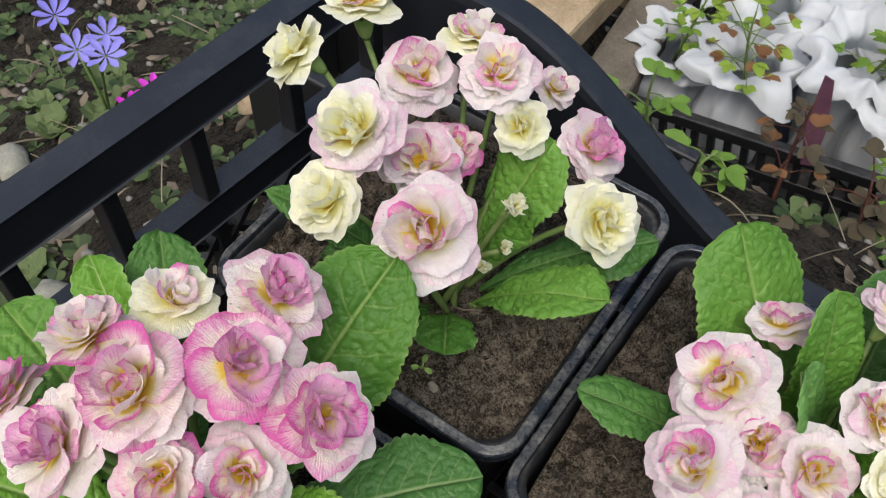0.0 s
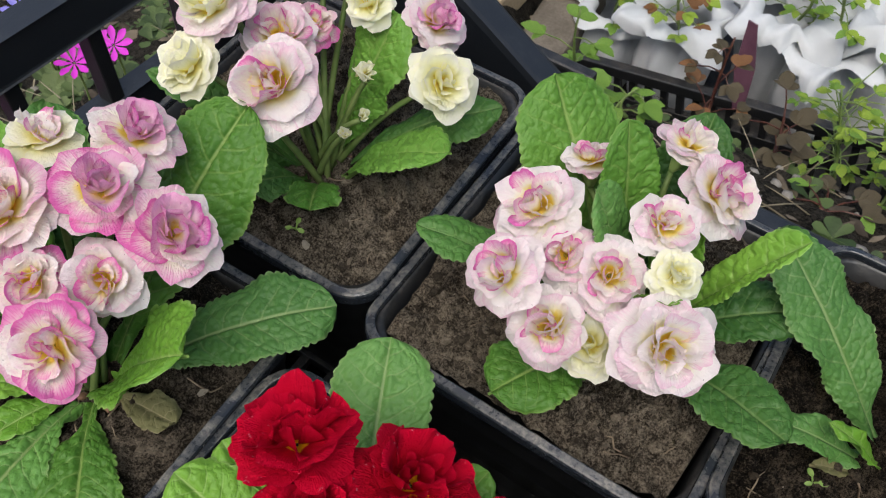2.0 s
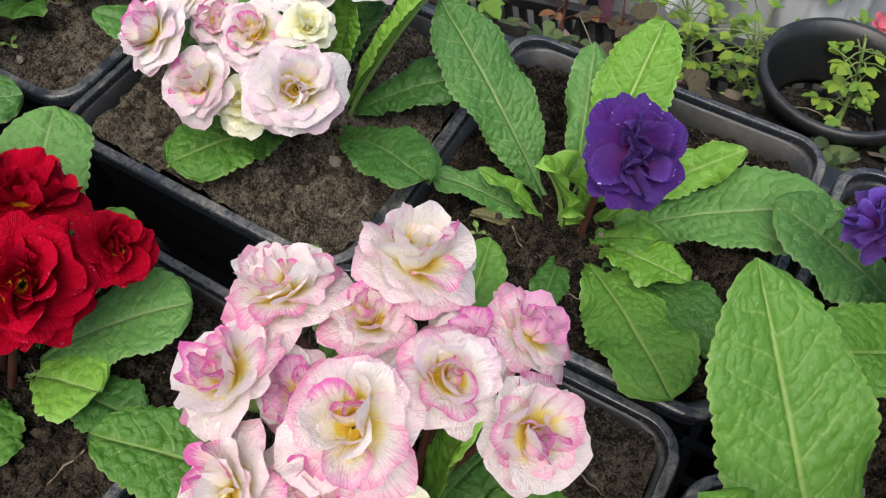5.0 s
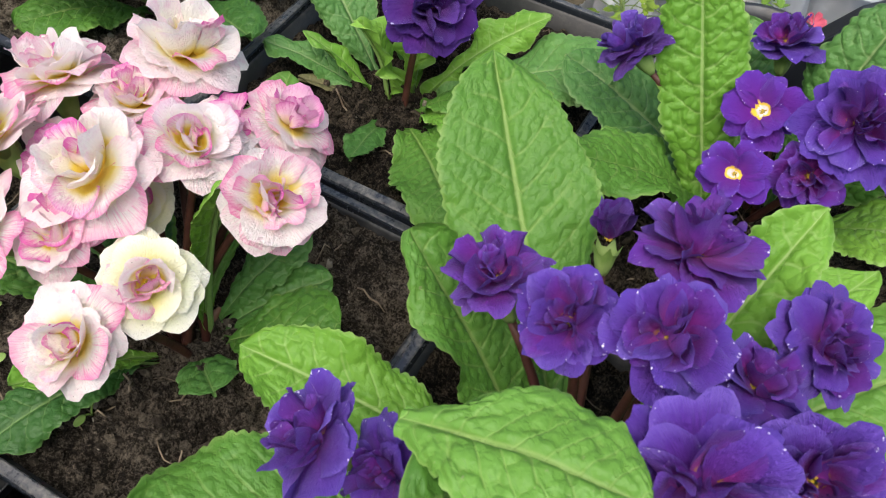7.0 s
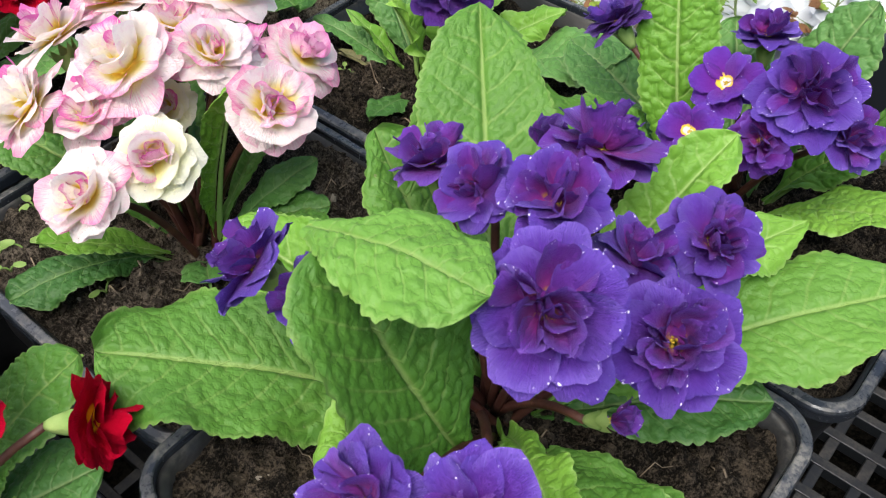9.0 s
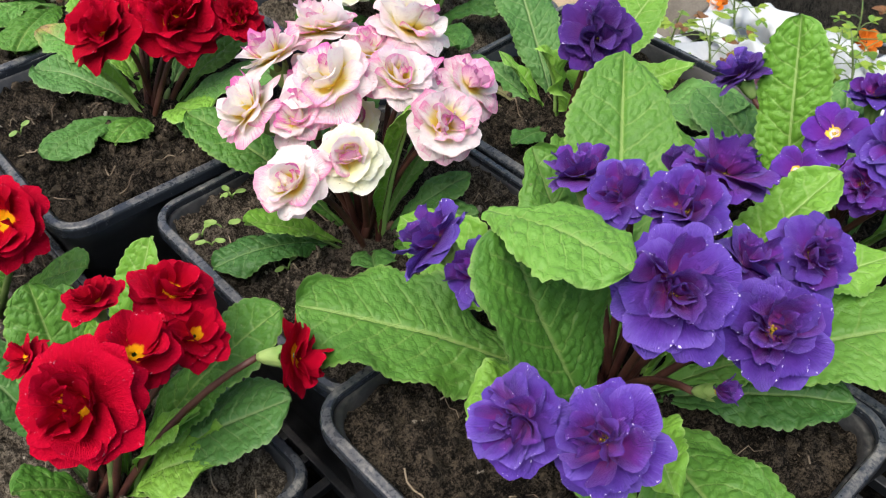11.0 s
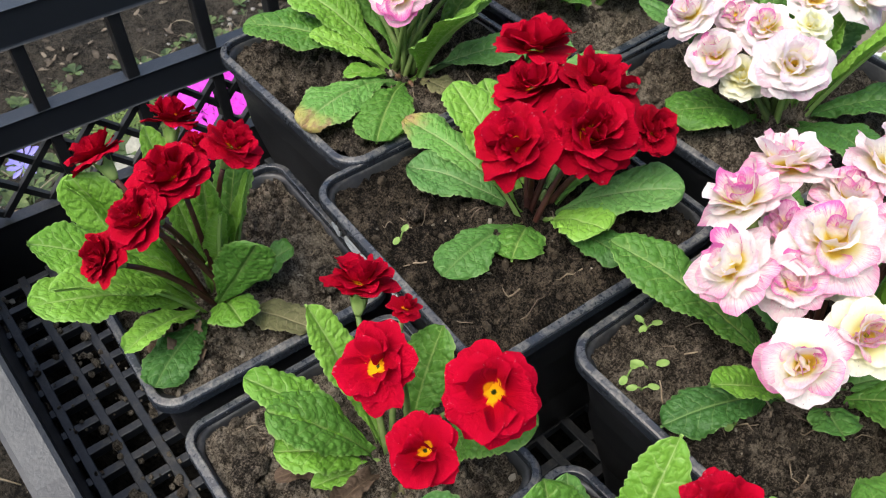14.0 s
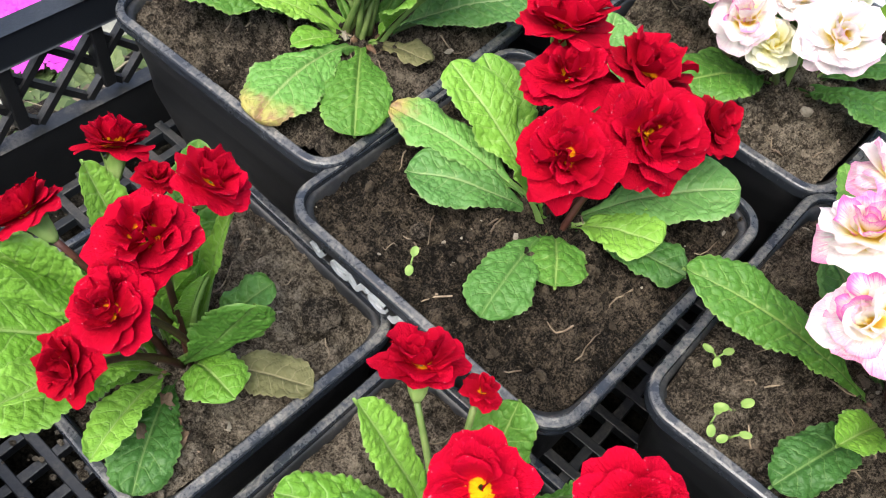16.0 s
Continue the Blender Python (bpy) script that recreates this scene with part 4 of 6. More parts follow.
# base point, what the label says, stalk material
PLANTS = {
    1: ((-0.040, 0.192, 0.086), "double primrose with cream and pale pink blooms and green buds", STEM_GREEN),
    2: ((-0.045, 0.077, 0.090), "double primrose with many deep rose-edged blooms and large leaves", STEM_GREEN),
    3: ((0.090, 0.194, 0.083), "double primrose with a dome of pale lilac-pink blooms", STEM_GREEN),
    4: ((0.068, 0.062, 0.088), "double primrose with dark velvety red blooms", STEM_RED),
    5: ((0.190, 0.200, 0.078), "primrose with one dark violet double bloom and spreading leaves", STEM_RED),
    6: ((0.196, 0.079, 0.086), "double primrose with a full head of white and pink blooms", STEM_RED),
    7: ((0.314, 0.082, 0.102), "large double primrose with many violet blooms and broad leaves", STEM_RED),
    8: ((0.319, 0.210, 0.084), "primrose with violet blooms, two of them yellow-eyed", STEM_RED),
    9: ((0.212, -0.046, 0.064), "small double primrose with bright red yellow-throated blooms", STEM_RED),
    10: ((0.116, -0.044, 0.063), "small primrose with four bright red blooms", STEM_GREEN),
    11: ((0.006, -0.060, 0.064), "small double primrose with a cluster of crimson rosettes", STEM_RED),
}

plants = {}
for i, (base, label, stem) in PLANTS.items():
    plants[i] = thing("primrose_plant", label, "plant", base, group="primroses in the crate")
count = {"leaf": 0, "flower": 0, "bud": 0}
LEAF_POINT = {5: 0.55, 7: 0.6, 8: 0.45, 4: 0.1, 2: 0.15}
LEAF_PUCKER = {4: 0.85, 7: 0.85, 9: 0.8, 11: 0.65, 5: 0.8}
LEAF_LABEL = {"yellowed": "leaf with a yellowed tip", "withered": "withered yellow leaf", "brown": "dry brown leaf"}


def leaf(i, tip, width, kind, arch, roll, fold, ruffle):
    """A leaf of plant i: its tip, width, colour, rise of the middle, roll, lift of the halves, edge waves."""
    n = count["leaf"]
    count["leaf"] += 1
    base = Vector(PLANTS[i][0])
    out = Vector(tip) - base
    out.z = 0
    px, py, pz, side = POTS[i][:4]
    if max(abs(tip[0] - px), abs(tip[1] - py)) < side / 2 + 0.01:
        tip = (tip[0], tip[1], max(tip[2], SOIL_TOP[i] + 0.0075))
    point = LEAF_POINT.get(i, 0.25) * (0.4 + 1.2 * ((n * 37) % 10) / 10)
    foot = base + out.normalized() * min(0.007, out.length * 0.2)
    # paler greens here put the glow of backlit leaves into the colour
    if i in (10, 11):
        kind = {"mid": "light", "grey": "mid"}.get(kind, kind)
    build_leaf(plants[i], foot, tip, width * 1.16, arch, kind, roll, fold, seed=n + 1, ruffle=ruffle * 1.45, point=min(point, 1.0), pucker=LEAF_PUCKER.get(i, 1.0), label=LEAF_LABEL.get(kind, ""))


def flower(i, at, diameter, kind, inner, rings, nx, ny):
    """A bloom of plant i: its place, diameter, outer and inner petals, rings of petals, lean of its face."""
    if i in (9, 10) and rings == B:
        rings = (7, 6, 5)
    build_flower(plants[i], PLANTS[i][0], at, diameter / 2 * {6: 1.07, 4: 1.05}.get(i, 0.98), (nx, ny, 1.0), kind, inner, rings, PLANTS[i][2], seed=count["flower"] + 11)
    count["flower"] += 1


def bud(i, at, diameter, kind, nx, ny):
    build_bud(plants[i], PLANTS[i][0], at, diameter / 2 * 1.3, (nx, ny, 1.0), kind, seed=count["bud"] + 501)
    count["bud"] += 1


# petals in each ring, from the outside in
A, B, C, S = (8, 7, 7, 5, 3), (7, 7, 6, 5, 3), (8, 8, 7, 6, 5), (6, 5)
leaf(1, (-0.026, 0.224, 0.150), 0.034, "mid", 0.1, 0, -0.1, 0.05)
leaf(1, (0.013, 0.198, 0.128), 0.026, "mid", 0.16, 0, 0.1, 0.04)
leaf(1, (0.014, 0.233, 0.120), 0.026, "dark", 0.2, 0, -0.15, 0.05)
leaf(1, (-0.022, 0.163, 0.106), 0.022, "mid", 0.25, 0, 0.05, 0.05)
leaf(1, (-0.096, 0.168, 0.129), 0.016, "dark", 0.15, 20, 0.2, 0.1)
leaf(1, (-0.078, 0.171, 0.105), 0.026, "dark", 0.25, 0, 0, 0.06)
leaf(1, (-0.050, 0.160, 0.104), 0.024, "dark", 0.22, 0, 0, 0.06)
leaf(2, (-0.036, 0.158, 0.156), 0.042, "mid", 0.1, -12, -0.08, 0.05)
leaf(2, (0.000, 0.086, 0.143), 0.042, "light", 0.12, 0, 0.25, 0.05)
leaf(2, (-0.106, 0.133, 0.137), 0.030, "dark", 0.12, 0, -0.05, 0.06)
leaf(2, (-0.112, 0.113, 0.142), 0.022, "light", 0.15, 25, 0.15, 0.08)
leaf(2, (-0.127, 0.090, 0.130), 0.034, "mid", 0.22, 0, 0.05, 0.05)
leaf(2, (-0.102, 0.021, 0.114), 0.032, "mid", 0.22, 0, 0.05, 0.05)
leaf(2, (-0.033, 0.010, 0.099), 0.033, "yellowed", 0.22, 0, -0.05, 0.06)
leaf(2, (-0.002, 0.030, 0.099), 0.031, "mid", 0.2, 0, -0.05, 0.04)
leaf(2, (-0.103, 0.048, 0.128), 0.031, "light", 0.16, 0, 0.08, 0.06)
leaf(2, (-0.074, 0.042, 0.114), 0.020, "light", 0.16, 0, 0.2, 0.05)
leaf(2, (-0.051, 0.045, 0.101), 0.014, "light", 0.2, 0, 0.2, 0.05)
leaf(2, (0.010, 0.137, 0.108), 0.034, "grey", 0.2, 0, 0.05, 0.05)
leaf(2, (-0.009, 0.079, 0.099), 0.014, "withered", 0.12, 0, 0.1, 0.1)
leaf(3, (0.035, 0.226, 0.154), 0.044, "mid", 0.06, 0, -0.1, 0.04)
leaf(3, (0.066, 0.214, 0.162), 0.026, "mid", 0.05, 0, 0.15, 0.04)
leaf(3, (0.068, 0.192, 0.155), 0.026, "grey", 0.1, 0, 0.12, 0.04)
leaf(3, (0.020, 0.168, 0.126), 0.024, "dark", 0.18, -15, 0.1, 0.06)
leaf(3, (0.066, 0.142, 0.100), 0.034, "mid", 0.22, 0, 0, 0.05)
leaf(3, (0.150, 0.172, 0.112), 0.028, "dark", 0.2, 0, 0.05, 0.06)
leaf(3, (0.128, 0.211, 0.152), 0.018, "light", 0.06, 0, 0.45, 0.04)
leaf(3, (0.083, 0.254, 0.140), 0.030, "dark", 0.12, 0, -0.05, 0.05)
leaf(3, (0.098, 0.213, 0.137), 0.018, "light", 0.05, 0, 0.3, 0.04)
leaf(3, (0.103, 0.172, 0.146), 0.018, "light", 0.25, 0, 0.1, 0.06)
leaf(3, (0.140, 0.220, 0.112), 0.026, "dark", 0.2, 0, 0.05, 0.05)
leaf(4, (0.036, 0.131, 0.122), 0.036, "grey", 0.12, 0, -0.05, 0.03)
leaf(4, (0.082, 0.113, 0.118), 0.022, "mid", 0.16, 0, 0, 0.04)
leaf(4, (0.012, 0.063, 0.124), 0.026, "light", 0.14, 0, 0.1, 0.07)
leaf(4, (0.015, 0.078, 0.120), 0.023, "light", 0.14, 0, 0.05, 0.05)
leaf(4, (0.002, 0.044, 0.108), 0.023, "yellowed", 0.16, 0, 0.05, 0.08)
leaf(4, (0.024, 0.029, 0.104), 0.029, "grey", 0.18, 0, 0.05, 0.05)
leaf(4, (0.079, 0.005, 0.094), 0.024, "dark", 0.22, 0, -0.05, 0.05)
leaf(4, (0.089, 0.032, 0.098), 0.025, "mid", 0.24, 0, -0.05, 0.03)
leaf(4, (0.106, 0.066, 0.106), 0.027, "light", 0.18, 0, 0.1, 0.04)
leaf(4, (0.114, 0.099, 0.114), 0.032, "grey", 0.18, 0, 0.05, 0.04)
leaf(4, (0.118, 0.067, 0.092), 0.021, "dark", 0.14, 0, 0, 0.05)
leaf(4, (0.061, 0.038, 0.124), 0.012, "light", 0.1, 20, 0.35, 0.06)
leaf(5, (0.266, 0.223, 0.118), 0.036, "grey", 0.14, 0, 0.05, 0.08)
leaf(5, (0.255, 0.178, 0.088), 0.026, "dark", 0.14, 0, 0.05, 0.07)
leaf(5, (0.179, 0.193, 0.118), 0.022, "light", 0.2, 0, 0.4, 0.22)
leaf(5, (0.196, 0.220, 0.115), 0.018, "light", 0.15, 0, 0.4, 0.2)
leaf(5, (0.119, 0.232, 0.128), 0.036, "grey", 0.08, 0, 0.08, 0.09)
leaf(5, (0.170, 0.253, 0.116), 0.017, "grey", 0.14, 20, 0.25, 0.2)
leaf(5, (0.190, 0.262, 0.128), 0.030, "light", 0.08, 0, 0.1, 0.05)
leaf(5, (0.233, 0.231, 0.118), 0.016, "light", 0.16, -20, 0.15, 0.2)
leaf(5, (0.235, 0.186, 0.102), 0.022, "light", 0.16, 0, 0.1, 0.08)
leaf(5, (0.254, 0.174, 0.090), 0.024, "dark", 0.14, 0, 0.05, 0.12)
leaf(5, (0.245, 0.149, 0.097), 0.035, "mid", 0.14, 0, 0.05, 0.09)
leaf(5, (0.144, 0.184, 0.100), 0.018, "grey", 0.16, 0, 0.1, 0.12)
leaf(5, (0.198, 0.158, 0.093), 0.014, "dark", 0.16, 0, 0, 0.08)
leaf(5, (0.221, 0.199, 0.098), 0.016, "mid", 0.16, 0, 0.1, 0.1)
leaf(5, (0.159, 0.188, 0.108), 0.010, "light", 0.16, 0, 0.2, 0.14)
leaf(5, (0.161, 0.180, 0.094), 0.007, "withered", 0.1, 0, 0.2, 0.1)
leaf(6, (0.208, 0.094, 0.152), 0.022, "light", 0.06, 30, 0.35, 0.05)
leaf(6, (0.238, 0.096, 0.104), 0.034, "mid", 0.18, 0, 0, 0.05)
leaf(6, (0.150, 0.100, 0.110), 0.028, "dark", 0.18, 0, 0, 0.05)
leaf(6, (0.119, 0.053, 0.119), 0.028, "mid", 0.16, 0, 0.06, 0.05)
leaf(6, (0.177, 0.023, 0.096), 0.021, "dark", 0.26, 0, -0.05, 0.1)
leaf(6, (0.183, 0.035, 0.116), 0.017, "light", 0.12, 0, 0.25, 0.05)
leaf(6, (0.217, 0.066, 0.092), 0.019, "dark", 0.2, 0, 0, 0.04)
leaf(6, (0.224, 0.112, 0.100), 0.022, "dark", 0.2, 0, 0, 0.06)
leaf(6, (0.212, 0.119, 0.108), 0.018, "dark", 0.16, 0, 0, 0.05)
leaf(6, (0.180, 0.155, 0.124), 0.021, "mid", 0.12, 0, 0.05, 0.04)
leaf(6, (0.135, 0.129, 0.120), 0.015, "mid", 0.12, 0, 0.05, 0.05)
leaf(7, (0.239, 0.019, 0.131), 0.050, "mid", 0.1, 0, 0.08, 0.11)
leaf(7, (0.247, 0.156, 0.164), 0.047, "mid", 0.05, 0, 0.05, 0.05)
leaf(7, (0.334, 0.142, 0.172), 0.024, "light", 0.15, 0, 0.2, 0.1)
leaf(7, (0.386, 0.162, 0.138), 0.042, "mid", 0.14, 0, 0.05, 0.08)
leaf(7, (0.361, 0.038, 0.150), 0.016, "light", 0.25, 0, 0.3, 0.22)
leaf(7, (0.386, 0.052, 0.122), 0.044, "mid", 0.14, 0, 0.05, 0.06)
leaf(7, (0.230, 0.068, 0.130), 0.028, "light", 0.12, 20, 0.2, 0.16)
leaf(7, (0.257, 0.100, 0.158), 0.037, "mid", 0.1, -20, 0.25, 0.12)
leaf(7, (0.353, 0.162, 0.140), 0.024, "light", 0.2, 0, 0.15, 0.16)
leaf(7, (0.300, 0.032, 0.125), 0.030, "light", 0.2, 0, 0.2, 0.12)
leaf(7, (0.340, 0.040, 0.118), 0.024, "mid", 0.2, 0, 0.1, 0.05)
leaf(7, (0.370, 0.120, 0.120), 0.030, "dark", 0.14, 0, 0.05, 0.06)
leaf(7, (0.384, 0.070, 0.114), 0.028, "mid", 0.16, 0, 0.1, 0.06)
leaf(8, (0.247, 0.212, 0.122), 0.036, "grey", 0.14, 0, 0, 0.05)
leaf(8, (0.270, 0.155, 0.140), 0.036, "mid", 0.15, 0, 0.1, 0.12)
leaf(8, (0.378, 0.196, 0.128), 0.034, "light", 0.14, 0, 0.05, 0.06)
leaf(8, (0.334, 0.240, 0.160), 0.030, "grey", 0.12, 0, 0.05, 0.06)
leaf(8, (0.370, 0.235, 0.140), 0.032, "mid", 0.15, 0, 0.05, 0.08)
leaf(8, (0.345, 0.160, 0.110), 0.026, "mid", 0.18, 0, 0.05, 0.06)
leaf(8, (0.290, 0.250, 0.130), 0.030, "grey", 0.15, 0, 0.05, 0.06)
leaf(9, (0.162, -0.065, 0.126), 0.024, "grey", 0.14, 0, 0.12, 0.07)
leaf(9, (0.183, -0.037, 0.137), 0.028, "mid", 0.1, 0, 0.1, 0.05)
leaf(9, (0.167, -0.062, 0.112), 0.016, "mid", 0.15, 20, 0.25, 0.06)
leaf(9, (0.183, -0.028, 0.130), 0.016, "grey", 0.12, 0, 0.05, 0.05)
leaf(9, (0.200, -0.004, 0.146), 0.021, "light", 0.1, 0, 0.2, 0.06)
leaf(9, (0.201, -0.027, 0.128), 0.013, "light", 0.1, 0, 0.2, 0.06)
leaf(9, (0.233, 0.017, 0.126), 0.031, "mid", 0.16, 0, 0.05, 0.05)
leaf(9, (0.248, 0.007, 0.104), 0.033, "grey", 0.16, 0, 0, 0.04)
leaf(9, (0.244, -0.016, 0.092), 0.032, "light", 0.24, 0, 0.15, 0.12)
leaf(9, (0.237, -0.017, 0.110), 0.014, "light", 0.2, 0, 0.2, 0.14)
leaf(9, (0.210, -0.070, 0.090), 0.022, "mid", 0.2, 0, 0.1, 0.06)
leaf(10, (0.081, -0.052, 0.126), 0.017, "light", 0.08, 0, 0.25, 0.05)
leaf(10, (0.077, -0.079, 0.104), 0.020, "mid", 0.18, 0, 0.1, 0.05)
leaf(10, (0.091, -0.079, 0.100), 0.028, "grey", 0.2, 0, 0.05, 0.05)
leaf(10, (0.099, -0.083, 0.088), 0.024, "light", 0.22, 0, 0.08, 0.07)
leaf(10, (0.112, -0.078, 0.076), 0.010, "light", 0.2, 0, 0.2, 0.1)
leaf(10, (0.155, -0.013, 0.106), 0.026, "grey", 0.2, 0, 0.05, 0.04)
leaf(10, (0.110, -0.017, 0.116), 0.024, "grey", 0.14, 0, 0, 0.04)
leaf(10, (0.152, -0.067, 0.070), 0.012, "withered", 0.12, 0, 0.2, 0.2)
leaf(10, (0.123, -0.077, 0.071), 0.010, "brown", 0.3, 10, 0.4, 0.3)
leaf(11, (0.014, -0.052, 0.115), 0.022, "light", 0.05, 30, 0.25, 0.12)
leaf(11, (-0.018, -0.095, 0.136), 0.036, "light", 0.2, -24, 0.05, 0.05)
leaf(11, (-0.021, -0.116, 0.116), 0.033, "mid", 0.18, 0, 0.05, 0.05)
leaf(11, (0.000, -0.127, 0.106), 0.032, "mid", 0.2, 0, 0.05, 0.05)
leaf(11, (0.014, -0.118, 0.122), 0.021, "light", 0.18, 0, 0.25, 0.08)
leaf(11, (0.028, -0.106, 0.090), 0.016, "light", 0.22, 0, 0.3, 0.08)
leaf(11, (0.039, -0.103, 0.074), 0.024, "dark", 0.2, 0, -0.05, 0.05)
leaf(11, (0.040, -0.063, 0.084), 0.024, "mid", 0.42, 0, -0.12, 0.04)
leaf(11, (0.051, -0.041, 0.074), 0.019, "withered", 0.12, 0, 0.05, 0.08)
leaf(11, (0.024, -0.055, 0.128), 0.012, "light", 0.08, 20, 0.35, 0.06)
leaf(11, (0.003, -0.051, 0.130), 0.018, "mid", 0.06, 0, 0.15, 0.04)
leaf(11, (0.013, -0.036, 0.130), 0.011, "light", 0.06, 0, 0.3, 0.05)
leaf(11, (0.017, -0.027, 0.086), 0.019, "dark", 0.16, 0, 0.05, 0.08)
leaf(11, (-0.016, -0.061, 0.147), 0.015, "light", 0.06, 0, 0.15, 0.05)
leaf(11, (-0.016, -0.024, 0.128), 0.019, "grey", 0.12, 0, 0.05, 0.04)

flower(1, (-0.102, 0.195, 0.165), 0.026, "cream", None, B, -0.9, -0.5)
flower(1, (-0.071, 0.215, 0.158), 0.030, "blush", "rose", A, 0.1, -0.2)
flower(1, (-0.049, 0.227, 0.162), 0.028, "blush", "rose", B, 0.1, -0.2)
flower(1, (-0.069, 0.182, 0.162), 0.034, "blush", "cream", C, -0.2, -0.5)
flower(1, (-0.065, 0.163, 0.152), 0.027, "cream", None, A, -0.2, -0.7)
flower(1, (-0.035, 0.169, 0.156), 0.036, "blush", "rose", C, 0.2, -0.6)
flower(1, (-0.036, 0.222, 0.151), 0.021, "cream", None, A, 0.2, -0.4)
flower(1, (-0.016, 0.233, 0.145), 0.028, "blush", "deep_pink", A, 0.6, 0.1)
flower(1, (-0.001, 0.214, 0.139), 0.028, "cream", None, A, 0.7, -0.3)
flower(1, (-0.037, 0.244, 0.149), 0.018, "blush", None, B, 0.5, 0.2)
flower(1, (-0.100, 0.224, 0.165), 0.028, "cream", "blush", B, -0.3, 0.2)
flower(1, (-0.064, 0.235, 0.163), 0.024, "cream", "blush", B, 0, 0.3)
flower(1, (-0.055, 0.195, 0.146), 0.030, "blush", "rose", B, 0.1, -0.2)
flower(1, (-0.052, 0.208, 0.142), 0.022, "rose", None, B, 0.2, -0.1)
flower(2, (-0.069, 0.110, 0.164), 0.024, "cream", "blush", B, 0, 0.2)
flower(2, (-0.052, 0.127, 0.160), 0.030, "rose", "deep_pink", A, 0.3, 0.3)
flower(2, (-0.044, 0.106, 0.162), 0.032, "rose", "deep_pink", B, 0.3, 0)
flower(2, (-0.023, 0.110, 0.153), 0.031, "rose", "deep_pink", A, 0.6, 0)
flower(2, (-0.061, 0.087, 0.161), 0.037, "rose", "rose", A, 0, -0.3)
flower(2, (-0.045, 0.077, 0.151), 0.025, "rose", "rose", B, 0.2, -0.5)
flower(2, (-0.032, 0.090, 0.147), 0.026, "blush", "rose", A, 0.5, -0.4)
flower(2, (-0.028, 0.067, 0.147), 0.031, "rose", "rose", A, 0.4, -0.6)
flower(2, (-0.070, 0.068, 0.152), 0.030, "rose", "deep_pink", A, -0.2, -0.6)
flower(2, (-0.077, 0.089, 0.166), 0.026, "rose", None, B, -0.4, 0.1)
flower(2, (-0.094, 0.069, 0.145), 0.028, "rose", "deep_pink", B, -0.8, -0.2)
flower(3, (0.053, 0.186, 0.140), 0.031, "blush", "blush", A, -0.3, -0.3)
flower(3, (0.057, 0.160, 0.139), 0.028, "blush", "blush", C, -0.4, -0.6)
flower(3, (0.098, 0.217, 0.145), 0.032, "blush", "blush", C, 0.5, 0.2)
flower(3, (0.090, 0.196, 0.147), 0.023, "blush", "rose", B, 0.3, -0.2)
flower(3, (0.083, 0.177, 0.138), 0.027, "blush", "rose", B, 0.1, -0.5)
flower(3, (0.100, 0.183, 0.145), 0.018, "cream", None, A, 0.4, -0.3)
flower(3, (0.075, 0.157, 0.129), 0.028, "blush", "rose", A, 0, -0.7)
flower(3, (0.107, 0.165, 0.137), 0.035, "blush", "blush", C, 0.4, -0.6)
flower(3, (0.068, 0.178, 0.135), 0.024, "blush", "rose", B, -0.1, -0.4)
flower(3, (0.083, 0.227, 0.149), 0.024, "blush", None, B, 0.2, 0.4)
flower(3, (0.058, 0.212, 0.140), 0.022, "blush", "rose", B, -0.3, 0.3)
flower(3, (0.087, 0.163, 0.121), 0.024, "cream", None, B, 0.1, -0.7)
flower(4, (0.043, 0.081, 0.150), 0.036, "red", "red", A, -0.2, 0.3)
flower(4, (0.054, 0.071, 0.142), 0.033, "red", "red", A, -0.2, -0.1)
flower(4, (0.071, 0.090, 0.143), 0.036, "red_dark", "red", A, 0.2, 0.4)
flower(4, (0.073, 0.046, 0.138), 0.034, "red_dark", "red", A, 0, -0.7)
flower(4, (0.087, 0.072, 0.138), 0.039, "red_dark", "red", C, 0.5, -0.3)
flower(4, (0.097, 0.094, 0.135), 0.025, "red_dark", "red_dark", B, 0.8, 0.3)
flower(5, (0.205, 0.197, 0.133), 0.039, "violet_dark", "violet_dark", C, 0.5, -0.5)
flower(6, (0.153, 0.097, 0.154), 0.032, "white_pink", "white_pink", A, -0.3, 0.2)
flower(6, (0.176, 0.119, 0.156), 0.033, "white_pink", "rose", B, 0.1, 0.4)
flower(6, (0.186, 0.076, 0.157), 0.033, "white_pink", "rose", A, 0, -0.3)
flower(6, (0.198, 0.097, 0.155), 0.028, "white_pink", "blush", A, 0.2, 0)
flower(6, (0.207, 0.122, 0.145), 0.025, "white_pink", "deep_pink", B, 0.6, 0.4)
flower(6, (0.219, 0.098, 0.146), 0.029, "white_pink", "white_pink", B, 0.7, -0.1)
flower(6, (0.210, 0.064, 0.145), 0.025, "cream", "white_pink", B, 0.4, -0.6)
flower(6, (0.204, 0.045, 0.141), 0.026, "white_pink", "rose", B, 0.2, -0.8)
flower(6, (0.184, 0.063, 0.147), 0.026, "white_pink", "rose", B, -0.1, -0.6)
flower(6, (0.169, 0.053, 0.147), 0.029, "white_pink", "blush", A, -0.5, -0.6)
flower(6, (0.155, 0.073, 0.153), 0.029, "white_pink", "rose", B, -0.6, -0.1)
flower(6, (0.184, 0.086, 0.134), 0.020, "cream", "blush", B, 0, -0.5)
flower(6, (0.174, 0.102, 0.151), 0.026, "white_pink", "rose", B, 0, 0.2)
flower(6, (0.168, 0.080, 0.146), 0.024, "white_pink", "deep_pink", B, -0.2, -0.2)
flower(6, (0.196, 0.108, 0.147), 0.024, "white_pink", "deep_pink", B, 0.2, 0.2)
